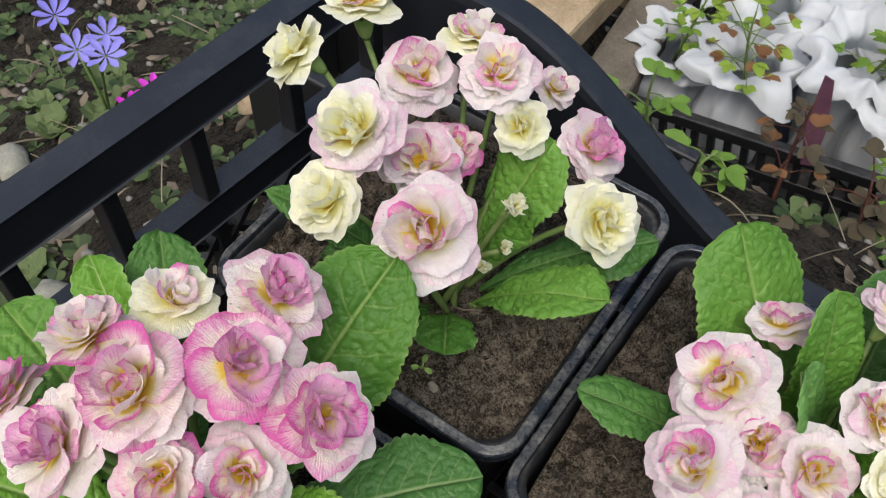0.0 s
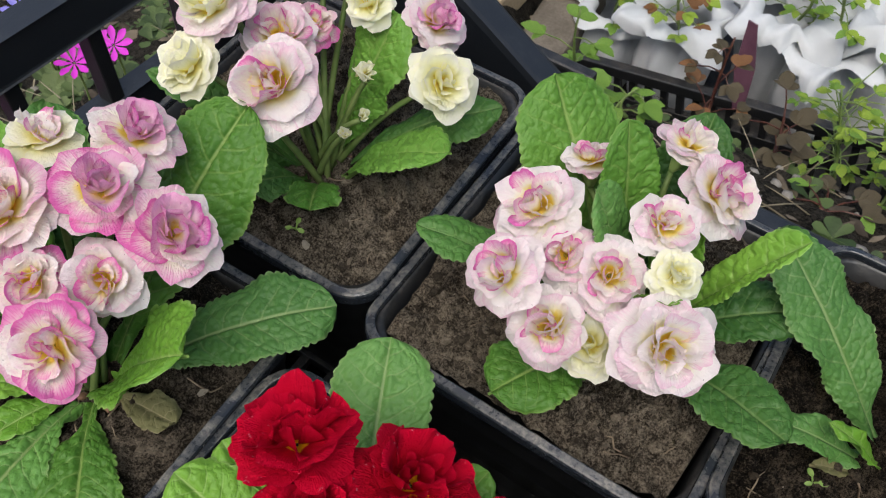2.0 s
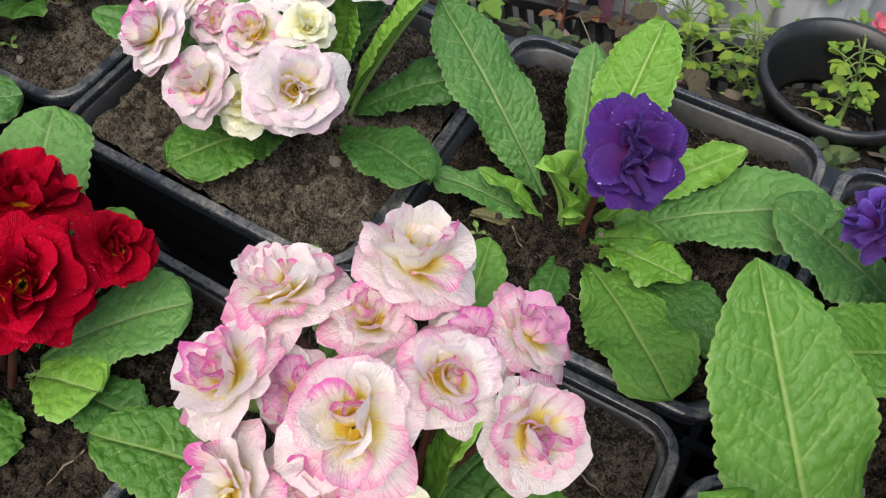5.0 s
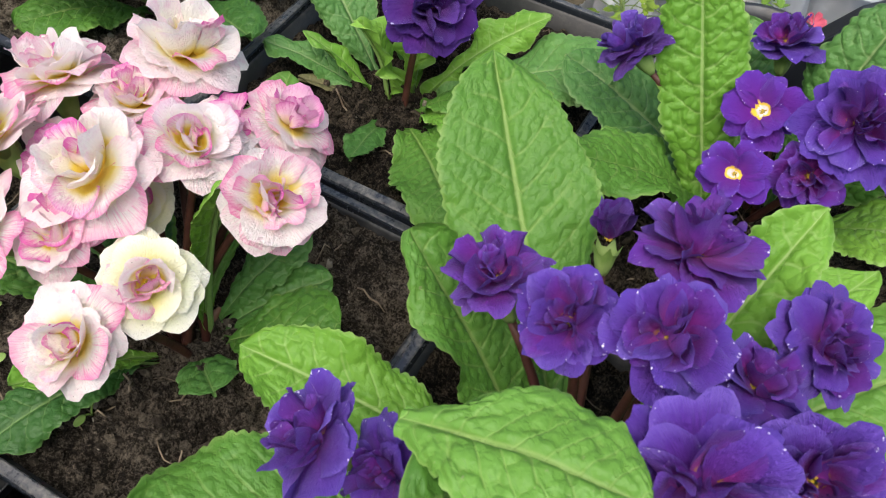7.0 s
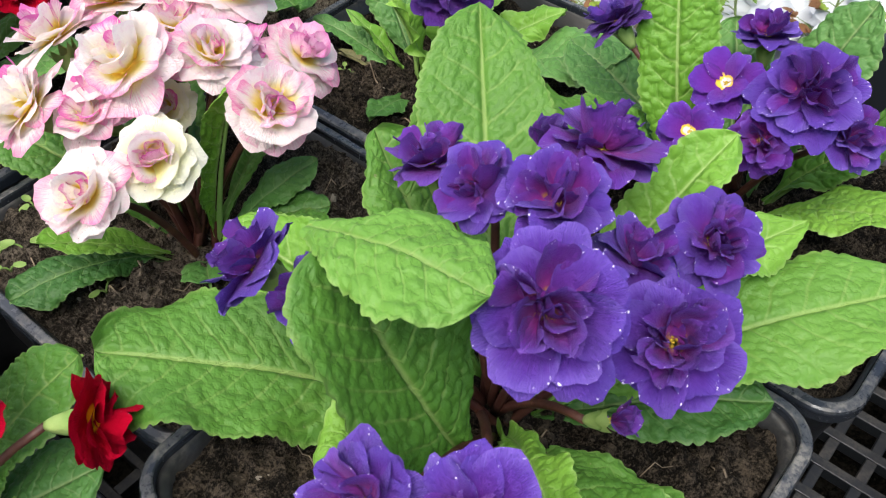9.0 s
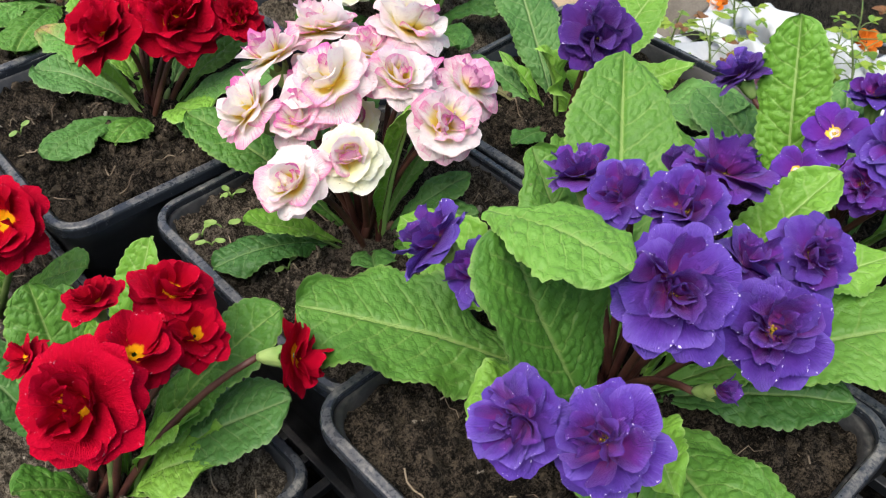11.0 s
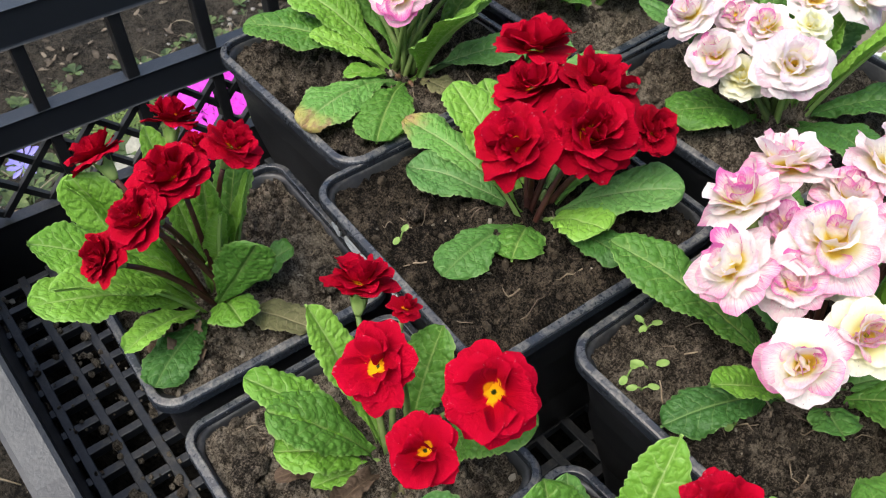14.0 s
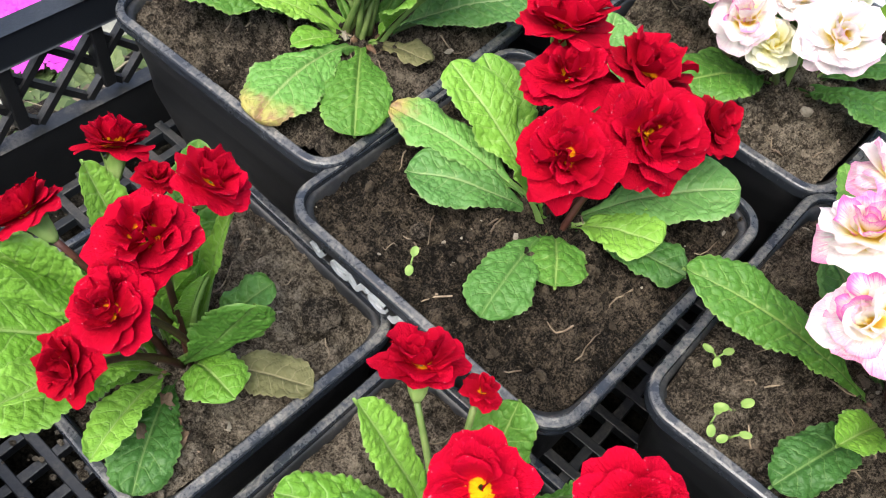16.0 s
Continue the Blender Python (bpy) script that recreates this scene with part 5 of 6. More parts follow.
flower(7, (0.270, 0.047, 0.161), 0.029, "violet", "violet_inner", C, -1.0, -0.5)
flower(7, (0.282, 0.094, 0.166), 0.026, "violet_inner", "violet_inner", A, -0.5, 0.2)
flower(7, (0.300, 0.087, 0.173), 0.025, "violet", "violet_inner", B, -0.1, -0.6)
flower(7, (0.318, 0.090, 0.179), 0.028, "violet", "violet_inner", B, 0.1, -0.2)
flower(7, (0.315, 0.112, 0.177), 0.031, "violet_inner", "violet_inner", C, 0.0, 0.4)
flower(7, (0.333, 0.065, 0.179), 0.037, "violet", "violet_inner", C, 0.1, -0.7)
flower(7, (0.344, 0.114, 0.165), 0.028, "violet", "violet_inner", C, 0.6, -0.2)
flower(7, (0.351, 0.086, 0.163), 0.032, "violet", "violet_inner", A, 0.4, -1.0)
flower(7, (0.327, 0.021, 0.163), 0.028, "violet", "violet_inner", C, -0.2, -1)
flower(7, (0.345, 0.028, 0.168), 0.030, "violet", "violet_inner", A, 0.3, -1)
flower(7, (0.283, 0.050, 0.157), 0.023, "violet", "violet_inner", B, -0.6, -1)
flower(7, (0.335, 0.096, 0.168), 0.026, "violet", "violet_inner", B, 0.2, 0.3)
flower(8, (0.334, 0.194, 0.153), 0.035, "violet", "violet_inner", C, 0.2, -0.7)
flower(8, (0.311, 0.194, 0.145), 0.026, "violet_eye", None, S, -0.2, -0.7)
flower(8, (0.312, 0.172, 0.141), 0.021, "violet_eye", None, S, -0.1, -0.9)
flower(8, (0.329, 0.183, 0.140), 0.023, "violet_inner", "violet_inner", B, 0.2, -0.9)
flower(8, (0.307, 0.233, 0.140), 0.026, "violet", "violet_inner", B, -0.2, 0.2)
flower(8, (0.272, 0.194, 0.150), 0.024, "violet_dark", "violet", C, -0.9, -0.1)
flower(8, (0.349, 0.198, 0.142), 0.024, "violet", "violet_inner", B, 0.7, -0.3)
flower(9, (0.219, -0.030, 0.153), 0.018, "red", "red_dark", A, -0.2, 0)
flower(9, (0.222, -0.010, 0.144), 0.027, "red", None, B, 0.2, 0.3)
flower(9, (0.246, -0.048, 0.151), 0.036, "red", "red", A, 0.5, -0.6)
flower(9, (0.218, -0.051, 0.145), 0.015, "red", None, B, -0.5, -0.5)
flower(9, (0.254, 0.008, 0.130), 0.026, "red", None, B, 6, 6.2)
flower(9, (0.235, -0.012, 0.138), 0.023, "red", None, B, 0.5, 0.1)
flower(9, (0.238, -0.030, 0.148), 0.028, "red", None, B, 0.3, 0)
flower(10, (0.121, -0.050, 0.133), 0.031, "red", None, B, -0.1, -0.7)
flower(10, (0.153, -0.030, 0.137), 0.035, "red", None, B, 0.4, -0.6)
flower(10, (0.152, -0.055, 0.129), 0.027, "red", None, B, 0.4, -0.9)
flower(10, (0.087, -0.034, 0.130), 0.028, "red", "red", A, -0.3, 0.4)
flower(10, (0.103, -0.027, 0.126), 0.013, "red_dark", None, B, 0, 0.4)
flower(11, (-0.013, -0.081, 0.146), 0.025, "red", "red_dark", A, -0.9, -0.2)
flower(11, (0.009, -0.038, 0.141), 0.026, "red", "red", A, 0.3, 0.5)
flower(11, (0.017, -0.065, 0.148), 0.033, "red", "red", A, 0.1, -0.2)
flower(11, (0.027, -0.084, 0.145), 0.027, "red", "red_dark", C, 0.1, -0.5)
flower(11, (0.026, -0.099, 0.135), 0.022, "red_dark", "red_dark", C, 0, -0.8)
flower(11, (-0.020, -0.049, 0.142), 0.026, "red", "red", A, -0.5, 0.6)
flower(11, (-0.005, -0.047, 0.138), 0.014, "red_dark", None, B, 0, 0.3)
flower(11, (0.022, -0.078, 0.144), 0.024, "red", "red_dark", B, 0, -0.3)

bud(1, (-0.026, 0.204, 0.137), 0.012, "cream", 0.3, -0.4)
bud(1, (-0.028, 0.193, 0.115), 0.007, "cream", 0.3, -0.5)
bud(1, (-0.025, 0.200, 0.120), 0.006, "cream", 0.5, -0.1)
bud(7, (0.348, 0.073, 0.147), 0.013, "violet_inner", 1.2, 0.2)
bud(7, (0.296, 0.120, 0.160), 0.016, "violet_dark", -0.2, 0.5)
bud(9, (0.226, -0.040, 0.130), 0.011, "red_dark", 0.2, -0.4)
# an upright leaf that faces the front
build_leaf(plants[8], (0.311, 0.186, 0.092), (0.281, 0.208, 0.172), 0.033, 0.03, "light", 0, 0.06, seed=403, neck=0.05, ruffle=0.08, point=0.1, side=(1, 0.25, 0))
# two leaves of a small red plant that show their faces to the front
build_leaf(plants[11], (0.012, -0.064, 0.070), (0.036, -0.048, 0.116), 0.029, 0.04, "mid", 0, -0.05, seed=404, neck=0.12, ruffle=0.05, point=0.0, pucker=0.7, side=(0.66, 0.75, 0))
build_leaf(plants[11], (0.002, -0.070, 0.080), (-0.017, -0.093, 0.140), 0.036, 0.04, "light", 0, 0.06, seed=405, neck=0.12, ruffle=0.05, point=0.0, pucker=0.7, side=(0.66, 0.75, 0))
# the large leaf of the violet plant folds over at its tip
build_leaf(plants[7], (0.286, 0.050, 0.182), (0.327, 0.055, 0.188), 0.040, 0.14, "mid", 8, -0.15, seed=401, neck=0.0, ruffle=0.05, point=0.5)


# seedlings that came up by themselves
def build_seedling(i, x, y, size, seed):
    rng = random.Random(seed)
    z = SOIL_TOP[i]
    plant = thing("seedling", "tiny pale green seedling with round seed leaves in the soil", "seedling", (x, y, z), group="seedlings in the pots")
    count = rng.choice((2, 3))
    turn = rng.uniform(0, 6.28)
    for k in range(count):
        a = turn + k * 2 * math.pi / count + rng.uniform(-0.4, 0.4)
        d = Vector((math.cos(a), math.sin(a), 0)) * size
        top = d * 0.9 + Vector((0, 0, size * rng.uniform(0.8, 1.3)))
        bm = bmesh.new()
        tube(bm, bent((0, 0, 0), d * 0.2 + Vector((0, 0, size)), top, 5), [0.00035] * 5, 5)
        smooth(part("stalk", bm, CALYX, plant))
        bm = bmesh.new()
        bmesh.ops.create_uvsphere(bm, u_segments=12, v_segments=8, radius=1.0)
        for v in bm.verts:
            v.co = Vector((v.co.x * size * 0.72, v.co.y * size * 0.46, (v.co.z * 0.07 + 0.18 * v.co.x ** 2 + 0.15 * v.co.y ** 2) * size))
        ob = smooth(part("seed_leaf", bm, CALYX, plant))
        ob.matrix_basis = Matrix.Translation(top + d * 0.4) @ Matrix.Rotation(a, 4, "Z")


for k, (i, x, y, size) in enumerate(((4, 0.047, 0.008, 0.0032), (6, 0.156, 0.040, 0.0036), (6, 0.153, 0.032, 0.0032), (6, 0.160, 0.032, 0.0030), (6, 0.142, 0.053, 0.0030), (6, 0.190, 0.046, 0.0028), (5, 0.165, 0.179, 0.0022), (1, -0.030, 0.163, 0.0022))):
    build_seedling(i, x, y, size, 900 + 3 * k)
build_leaf(plants[7], (0.328, 0.066, 0.104), (0.291, 0.051, 0.181), 0.058, 0.0, "mid", 8, 0.26, seed=402, neck=0.20, ruffle=0.07, mid=(0.317, 0.051, 0.144), point=0.0)


# old leaf bases round each crown, loose clods and dead leaves on the soil
for i, (base, label, stem) in PLANTS.items():
    rng = random.Random(i * 5)
    for k in range(9):
        a = k * 0.7 + rng.uniform(-0.3, 0.3)
        d = Vector((math.cos(a), math.sin(a), 0))
        bm = bmesh.new()
        p0 = d * 0.003 + Vector((0, 0, -0.006))
        p2 = d * rng.uniform(0.007, 0.014) + Vector((0, 0, rng.uniform(-0.003, 0.006)))
        tube(bm, bent(p0, p0.lerp(p2, 0.5) + Vector((0, 0, 0.004)), p2, 5), [0.0022, 0.0020, 0.0017, 0.0013, 0.0006], 6)
        smooth(part("leaf_base", bm, CROWN if k % 3 else CALYX, plants[i]))


def build_clod(i, x, y, size, seed):
    bm = bmesh.new()
    bmesh.ops.create_icosphere(bm, subdivisions=4, radius=1.0)
    for v in bm.verts:
        n = v.co.normalized()
        f = 1 + 0.25 * noise.noise(n * 1.5 + Vector((seed, 0, 0))) + 0.14 * noise.noise(n * 5 + Vector((0, seed, 0))) + 0.06 * noise.noise(n * 13)
        v.co = Vector((n.x * 1.1, n.y, n.z * 0.8)) * f * size
    ob = smooth(part("soil_clod", bm, SOILS["mid"]))
    ob.matrix_basis = pose(x, y, SOIL_TOP[i] + size * 0.45, 0, 0, seed * 50)
    tagged(ob, "round brown clod of potting soil", "clod", "clods on the soil")


build_clod(11, 0.031, -0.019, 0.0065, 1)
build_clod(10, 0.088, -0.090, 0.0060, 2)
build_clod(10, 0.098, -0.094, 0.0042, 3)
build_clod(6, 0.176, 0.030, 0.0040, 4)
build_clod(4, 0.040, 0.020, 0.0032, 5)
build_leaf(plants[11], (0.008, -0.074, 0.068), (0.034, -0.088, 0.070), 0.020, 0.15, "brown", 20, 0.5, seed=411, ruffle=0.3)
build_leaf(plants[11], (0.004, -0.078, 0.067), (0.018, -0.096, 0.070), 0.016, 0.20, "brown", -20, 0.4, seed=412, ruffle=0.35)
build_leaf(plants[10], (0.112, -0.058, 0.068), (0.100, -0.086, 0.074), 0.012, 0.30, "brown", 10, 0.5, seed=413, ruffle=0.3)


# ---- ground ----
def ground_z(x, y):
    dx = max(CX0 - 0.03 - x, x - CX1 - 0.03, 0.0)
    dy = max(CY0 - 0.03 - y, y - CY1 - 0.03, 0.0)
    d = math.hypot(dx, dy)
    east = min(max((x + 0.27) / 0.12, 0.0), 1.0)
    z = -0.0345 - 0.72 * min(d, 0.25) - (0.55 + 0.75 * east) * min(max(d - 0.25, 0.0), 0.40)
    back = min(max((y - 0.45) / 0.3, 0.0), 1.0)
    far = min(max((d - 0.6) / 2.0, 0.0), 1.0)
    z += (-0.44 - z) * far * far * (3 - 2 * far)
    under = min(max(min(x - CX0, CX1 - x, y - CY0, CY1 - y) / 0.02, 0.0), 1.0)
    return z + back * 0.20 * min(max(x + 0.2, 0.0), 0.8) * (1 - far) - 0.045 * under


def clod(x, y):
    return noise.noise((x * 9, y * 9, 0)) * 0.010 + noise.noise((x * 30, y * 30, 3)) * 0.006 + abs(noise.noise((x * 75, y * 75, 6))) * 0.006 - 0.012


bm = bmesh.new()
steps = [-400, -60, -12, -4, -2.2] + [-1.3 + 0.0125 * k for k in range(193)] + [1.6, 2.4, 4, 12, 60, 400]
vs = []
for a in steps:
    row = []
    for b in steps:
        x, y = a + 0.1, b + 0.3
        inside = CX0 - 0.02 < x < CX1 + 0.02 and CY0 - 0.02 < y < CY1 + 0.02
        n = clod(x, y)
        row.append(bm.verts.new((x, y, ground_z(x, y) + (min(n, -0.006) if inside else n))))
    vs.append(row)
for r0, r1 in zip(vs, vs[1:]):
    for i in range(len(r0) - 1):
        bm.faces.new((r0[i], r1[i], r1[i + 1], r0[i + 1]))
tagged(smooth(part("ground", bm, EARTH)), "brown garden earth with stones and plant litter", "ground", kind="structure")


def on_ground(x, y):
    return ground_z(x, y) + clod(x, y)


# ---- things on the ground round the crate ----
def stone_material(name, low, high):
    k = Mat(name, 0.85, 0.25)
    v = k.coord("Object")
    a, b = k.noise(v, 18, 5, 0.6), k.noise(v, 260, 4, 0.65)
    k.color(k.mix(k.grey(k.math("ADD", k.math("MULTIPLY", a, 0.7), k.math("MULTIPLY", b, 0.3)), 0.35, 0.65), low, high))
    k.bump(k.math("ADD", a, k.math("MULTIPLY", b, 0.4)), 0.5, 0.003)
    return k.m


BEIGE = stone_material("beige_stone", (0.187, 0.137, 0.0792), (0.331, 0.259, 0.166))
GREY = stone_material("grey_stone", (0.101, 0.0936, 0.0828), (0.245, 0.23, 0.202))
PALE = stone_material("pale_stone", (0.158, 0.158, 0.13), (0.288, 0.288, 0.238))
TIMBER = stone_material("weathered_timber", (0.072, 0.0612, 0.0468), (0.144, 0.126, 0.101))


def plain(name, low, high, rough=0.6, spec=0.3, scale=60.0, translucent=0.0, bumpy=0.3):
    k = Mat(name, rough, spec, translucent)
    v = k.coord("Object")
    n = k.noise(v, scale, 4, 0.6)
    pick = k.math("ADD", k.math("MULTIPLY", n, 0.7), k.math("MULTIPLY", k.island(), 0.45))
    k.color(k.mix(k.grey(pick, 0.3, 0.8), low, high))
    k.bump(k.noise(v, scale * 8, 3, 0.6), bumpy, 0.0008)
    return k.m


def build_stone(x, y, size, mat, label, name="stone", flat=0.55, seed=0, rz=0.0, sink=0.25):
    rng = random.Random(seed)
    bm = bmesh.new()
    bmesh.ops.create_icosphere(bm, subdivisions=3, radius=1.0)
    for v in bm.verts:
        n = v.co.normalized()
        f = 1 + 0.22 * noise.noise(n * 1.3 + Vector((seed, 0, 0))) + 0.07 * noise.noise(n * 4 + Vector((0, seed, 0)))
        c = Vector((math.copysign(abs(n.x) ** 0.8, n.x), math.copysign(abs(n.y) ** 0.8, n.y), n.z))
        v.co = Vector((c.x * size[0] / 2, c.y * size[1] / 2, c.z * size[0] * flat / 2)) * f
    ob = smooth(part(name, bm, mat))
    ob.matrix_basis = pose(x, y, on_ground(x, y) + size[0] * flat * (0.5 - sink), rng.uniform(-8, 8), rng.uniform(-8, 8), rz)
    return tagged(ob, label, "stone", "garden stones")


def build_slab(x, y, z, sx, sy, h, rz, mat, name, label, category, tilt=0.0):
    bm = bmesh.new()
    box(bm, -sx / 2, sx / 2, -sy / 2, sy / 2, -h, 0, 0.006)
    ob = part(name, bm, mat)
    ob.matrix_basis = pose(x, y, z, tilt, 0, rz)
    return tagged(ob, label, category)


build_stone(-0.335, 0.395, (0.062, 0.046), BEIGE, "beige rounded garden stone on the earth", seed=3, rz=35, flat=0.4)
build_stone(-0.560, 0.275, (0.050, 0.030), PALE, "flat pale stone half sunk in the earth", seed=5, rz=-25)
build_stone(-0.520, 0.210, (0.060, 0.040), GREY, "grey flat stone on the earth", seed=6, rz=20)
build_stone(-0.395, 0.230, (0.050, 0.032), GREY, "small grey stone on the earth", seed=7, rz=70)
build_stone(-0.300, 0.160, (0.036, 0.028), PALE, "small pale pebble on the earth", seed=8)
build_stone(-0.560, 0.060, (0.052, 0.036), PALE, "pale stone among dry litter", seed=9, rz=10)
build_stone(-0.500, 0.105, (0.030, 0.022), PALE, "small pale pebble on the earth", seed=10)
build_stone(-0.640, 0.120, (0.030, 0.024), GREY, "small grey stone on the earth", seed=11)
build_stone(-0.440, 0.010, (0.040, 0.030), GREY, "small grey stone on the earth", seed=12)
build_stone(-0.330, 0.500, (0.060, 0.050), BEIGE, "beige rounded garden stone on the earth", seed=13, rz=60)
build_stone(-0.120, -0.215, (0.030, 0.022), PALE, "small pale pebble beside the crate", seed=14)
build_stone(-0.080, -0.235, (0.026, 0.020), BEIGE, "small beige pebble beside the crate", seed=15)
build_stone(-0.165, -0.200, (0.024, 0.018), GREY, "small grey stone beside the crate", seed=16)
build_stone(-0.400, 0.152, (0.060, 0.046), PALE, "flat pale stone beside the phlox", seed=21, rz=30, flat=0.35)
build_stone(-0.395, 0.030, (0.056, 0.050), PALE, "flat pale stone behind the crate wall", seed=22, rz=70, flat=0.35)
build_stone(-0.470, 0.020, (0.050, 0.036), PALE, "pale stone among low weeds", seed=23, rz=15, flat=0.4)
build_stone(-0.380, -0.050, (0.054, 0.040), PALE, "flat pale stone behind the crate wall", seed=24, rz=-35, flat=0.35)
build_slab(-0.345, 0.800, -0.325, 0.17, 0.26, 0.05, -6, BEIGE, "paving_stone", "beige sandstone paving slab beside the path", "paving stone", 12)
build_slab(-0.370, 1.120, -0.405, 0.20, 0.26, 0.05, -2, BEIGE, "paving_stone", "beige sandstone paving slab beside the path", "paving stone", 8)
build_slab(-0.220, 0.940, -0.345, 0.060, 0.72, 0.05, 4, TIMBER, "timber_board", "grey weathered timber edging board", "board", 8)

# litter, pebbles and low weeds
LITTER = plain("dry_litter", (0.0309, 0.0247, 0.0179), (0.14, 0.115, 0.0842), 0.85, 0.2)
STRAW = plain("dry_grass", (0.0864, 0.072, 0.0468), (0.245, 0.216, 0.151), 0.8, 0.2)
WEED = plain("weed_leaf", (0.0184, 0.0367, 0.011), (0.0673, 0.101, 0.0306), 0.6, 0.3, translucent=0.15)


def scatter(name, mat, label, count, shape, region, seed, kind="stuff"):
    rng = random.Random(seed)
    bm = bmesh.new()
    for _ in range(count):
        x, y = rng.uniform(*region[0]), rng.uniform(*region[1])
        if CX0 - 0.03 < x < CX1 + 0.03 and CY0 - 0.035 < y < CY1 + 0.035:
            continue
        shape(bm, rng, Vector((x, y, on_ground(x, y))))
    return tagged(smooth(part(name, bm, mat)), label, name.replace("_", " "), kind=kind)


def chip(bm, rng, p):
    s = rng.uniform(0.003, 0.011)
    q = Euler((rng.uniform(-0.6, 0.6), rng.uniform(-0.6, 0.6), rng.uniform(0, 6.3))).to_matrix()
    w = rng.uniform(0.25, 0.6)
    pts = [(-1, 0, 0), (-0.3, w, 0.2), (0.6, w * 0.7, 0.1), (1, 0, 0.25), (0.4, -w, 0.15), (-0.4, -w * 0.8, 0.0)]
    c = bm.verts.new(p + q @ Vector((0, 0, 0.35)) * s + Vector((0, 0, s * 0.35)))
    ring_ = [bm.verts.new(p + q @ Vector(a) * s + Vector((0, 0, s * 0.35))) for a in pts]
    for i in range(6):
        bm.faces.new((c, ring_[i], ring_[(i + 1) % 6]))


def grit(bm, rng, p):
    s = rng.uniform(0.0018, 0.0055)
    vs_ = bmesh.ops.create_icosphere(bm, subdivisions=1, radius=s)["verts"]
    for v in vs_:
        v.co = Vector((v.co.x * 1.2, v.co.y, v.co.z * 0.7)) * rng.uniform(0.85, 1.15) + p


def tuft(bm, rng, p):
    """A small rosette of rounded, folded leaves."""
    n = rng.randint(4, 8)
    s = rng.uniform(0.006, 0.018)
    for k in range(n):
        a = 2 * math.pi * k / n + rng.uniform(-0.4, 0.4)
        out = Vector((math.cos(a), math.sin(a), 0))
        sd = Vector((-out.y, out.x, 0))
        rise, w = rng.uniform(0.3, 0.9), s * rng.uniform(0.22, 0.42)
        mid_, left, right = [], [], []
        for f, g in ((0.0, 0.15), (0.35, 0.55), (0.65, 1.0), (0.88, 0.75), (1.0, 0.0)):
            c = p + out * s * f + Vector((0, 0, s * rise * (f - 0.45 * f * f)))
            mid_.append(bm.verts.new(c))
            if g:
                left.append(bm.verts.new(c + sd * w * g + Vector((0, 0, 0.18 * w))))
                right.append(bm.verts.new(c - sd * w * g + Vector((0, 0, 0.18 * w))))
        for j in range(3):
            bm.faces.new((mid_[j], mid_[j + 1], left[j + 1], left[j]))
            bm.faces.new((mid_[j + 1], mid_[j], right[j], right[j + 1]))
        bm.faces.new((mid_[3], mid_[4], left[3]))
        bm.faces.new((mid_[4], mid_[3], right[3]))


def straw(bm, rng, p):
    """A thin dry blade or stalk, arched over the earth."""
    a, length = rng.uniform(0, 6.3), rng.uniform(0.015, 0.065)
    d = Vector((math.cos(a), math.sin(a), 0))
    top = p + d * length * 0.5 + Vector((0, 0, rng.uniform(0.003, 0.022)))
    r = rng.uniform(0.0004, 0.0010)
    tube(bm, bent(p, top, p + d * length + Vector((0, 0, rng.uniform(0.0, 0.012))), 5), [r, r, r, r * 0.8, r * 0.4], 4)


scatter("plant_litter", LITTER, "dry brown leaf and bark litter on the earth", 2600, chip, ((-1.2, 0.6), (-0.4, 1.3)), 5)
scatter("dry_grass", STRAW, "dry straw-coloured grass blades on the earth", 420, straw, ((-1.0, 0.5), (-0.3, 0.75)), 9)
scatter("grit", GREY, "fine grey grit and pebbles on the earth", 1500, grit, ((-1.0, 0.6), (-0.4, 1.2)), 6)
scatter("low_weeds", WEED, "low green weeds growing in the earth", 620, tuft, ((-1.0, -0.19), (-0.1, 0.75)), 7)
scatter("low_weeds", WEED, "low green weeds growing behind the crate", 150, tuft, ((-0.2, 0.6), (0.34, 0.75)), 8)


# ---- flowering plants on the ground ----
def petal_disc(name, n, r, mat, notch=0.15, cup=0.2, slim=1.0):
    bm = bmesh.new()
    for k in range(n):
        a0 = 2 * math.pi * k / n
        h = math.pi / n * 0.98
        rows = []
        for s in (0.08, 0.4, 0.75, 1.0):
            row = []
            for u in (-1, -0.5, 0, 0.5, 1):
                length = r * s * (1 - (notch if u == 0 else 0.02) * (s > 0.9) - 0.22 * abs(u) ** 3 * s)
                a = a0 + u * h * slim * (0.45 + 0.5 * math.sin(s * 2.2))
                row.append(bm.verts.new((length * math.cos(a), length * math.sin(a), cup * r * s * s + 0.04 * r * u * s)))
            rows.append(row)
        for p, q in zip(rows, rows[1:]):
            for i in range(4):
                bm.faces.new((p[i], q[i], q[i + 1], p[i + 1]))
    me = bpy.data.meshes.new(name)
    bm.to_mesh(me)
    bm.free()
    me.materials.append(mat)
    for p in me.polygons:
        p.use_smooth = True
    return me


def flat_flower_material(name, low, high):
    k = Mat(name, 0.6, 0.2, 0.2)
    v = k.coord("Object")
    k.color(k.mix(k.math("ADD", k.math("MULTIPLY", k.rand(), 0.5), k.math("MULTIPLY", k.noise(v, 300, 2), 0.5)), low, high))
    return k.m


BLUE = flat_flower_material("lilac_blue_petal", (0.158, 0.144, 0.518), (0.288, 0.266, 0.648))
MAGENTA = flat_flower_material("magenta_petal", (0.446, 0.0216, 0.396), (0.612, 0.0648, 0.576))
STAMEN = plain("pale_stamens", (0.55, 0.50, 0.45), (0.8, 0.78, 0.7))


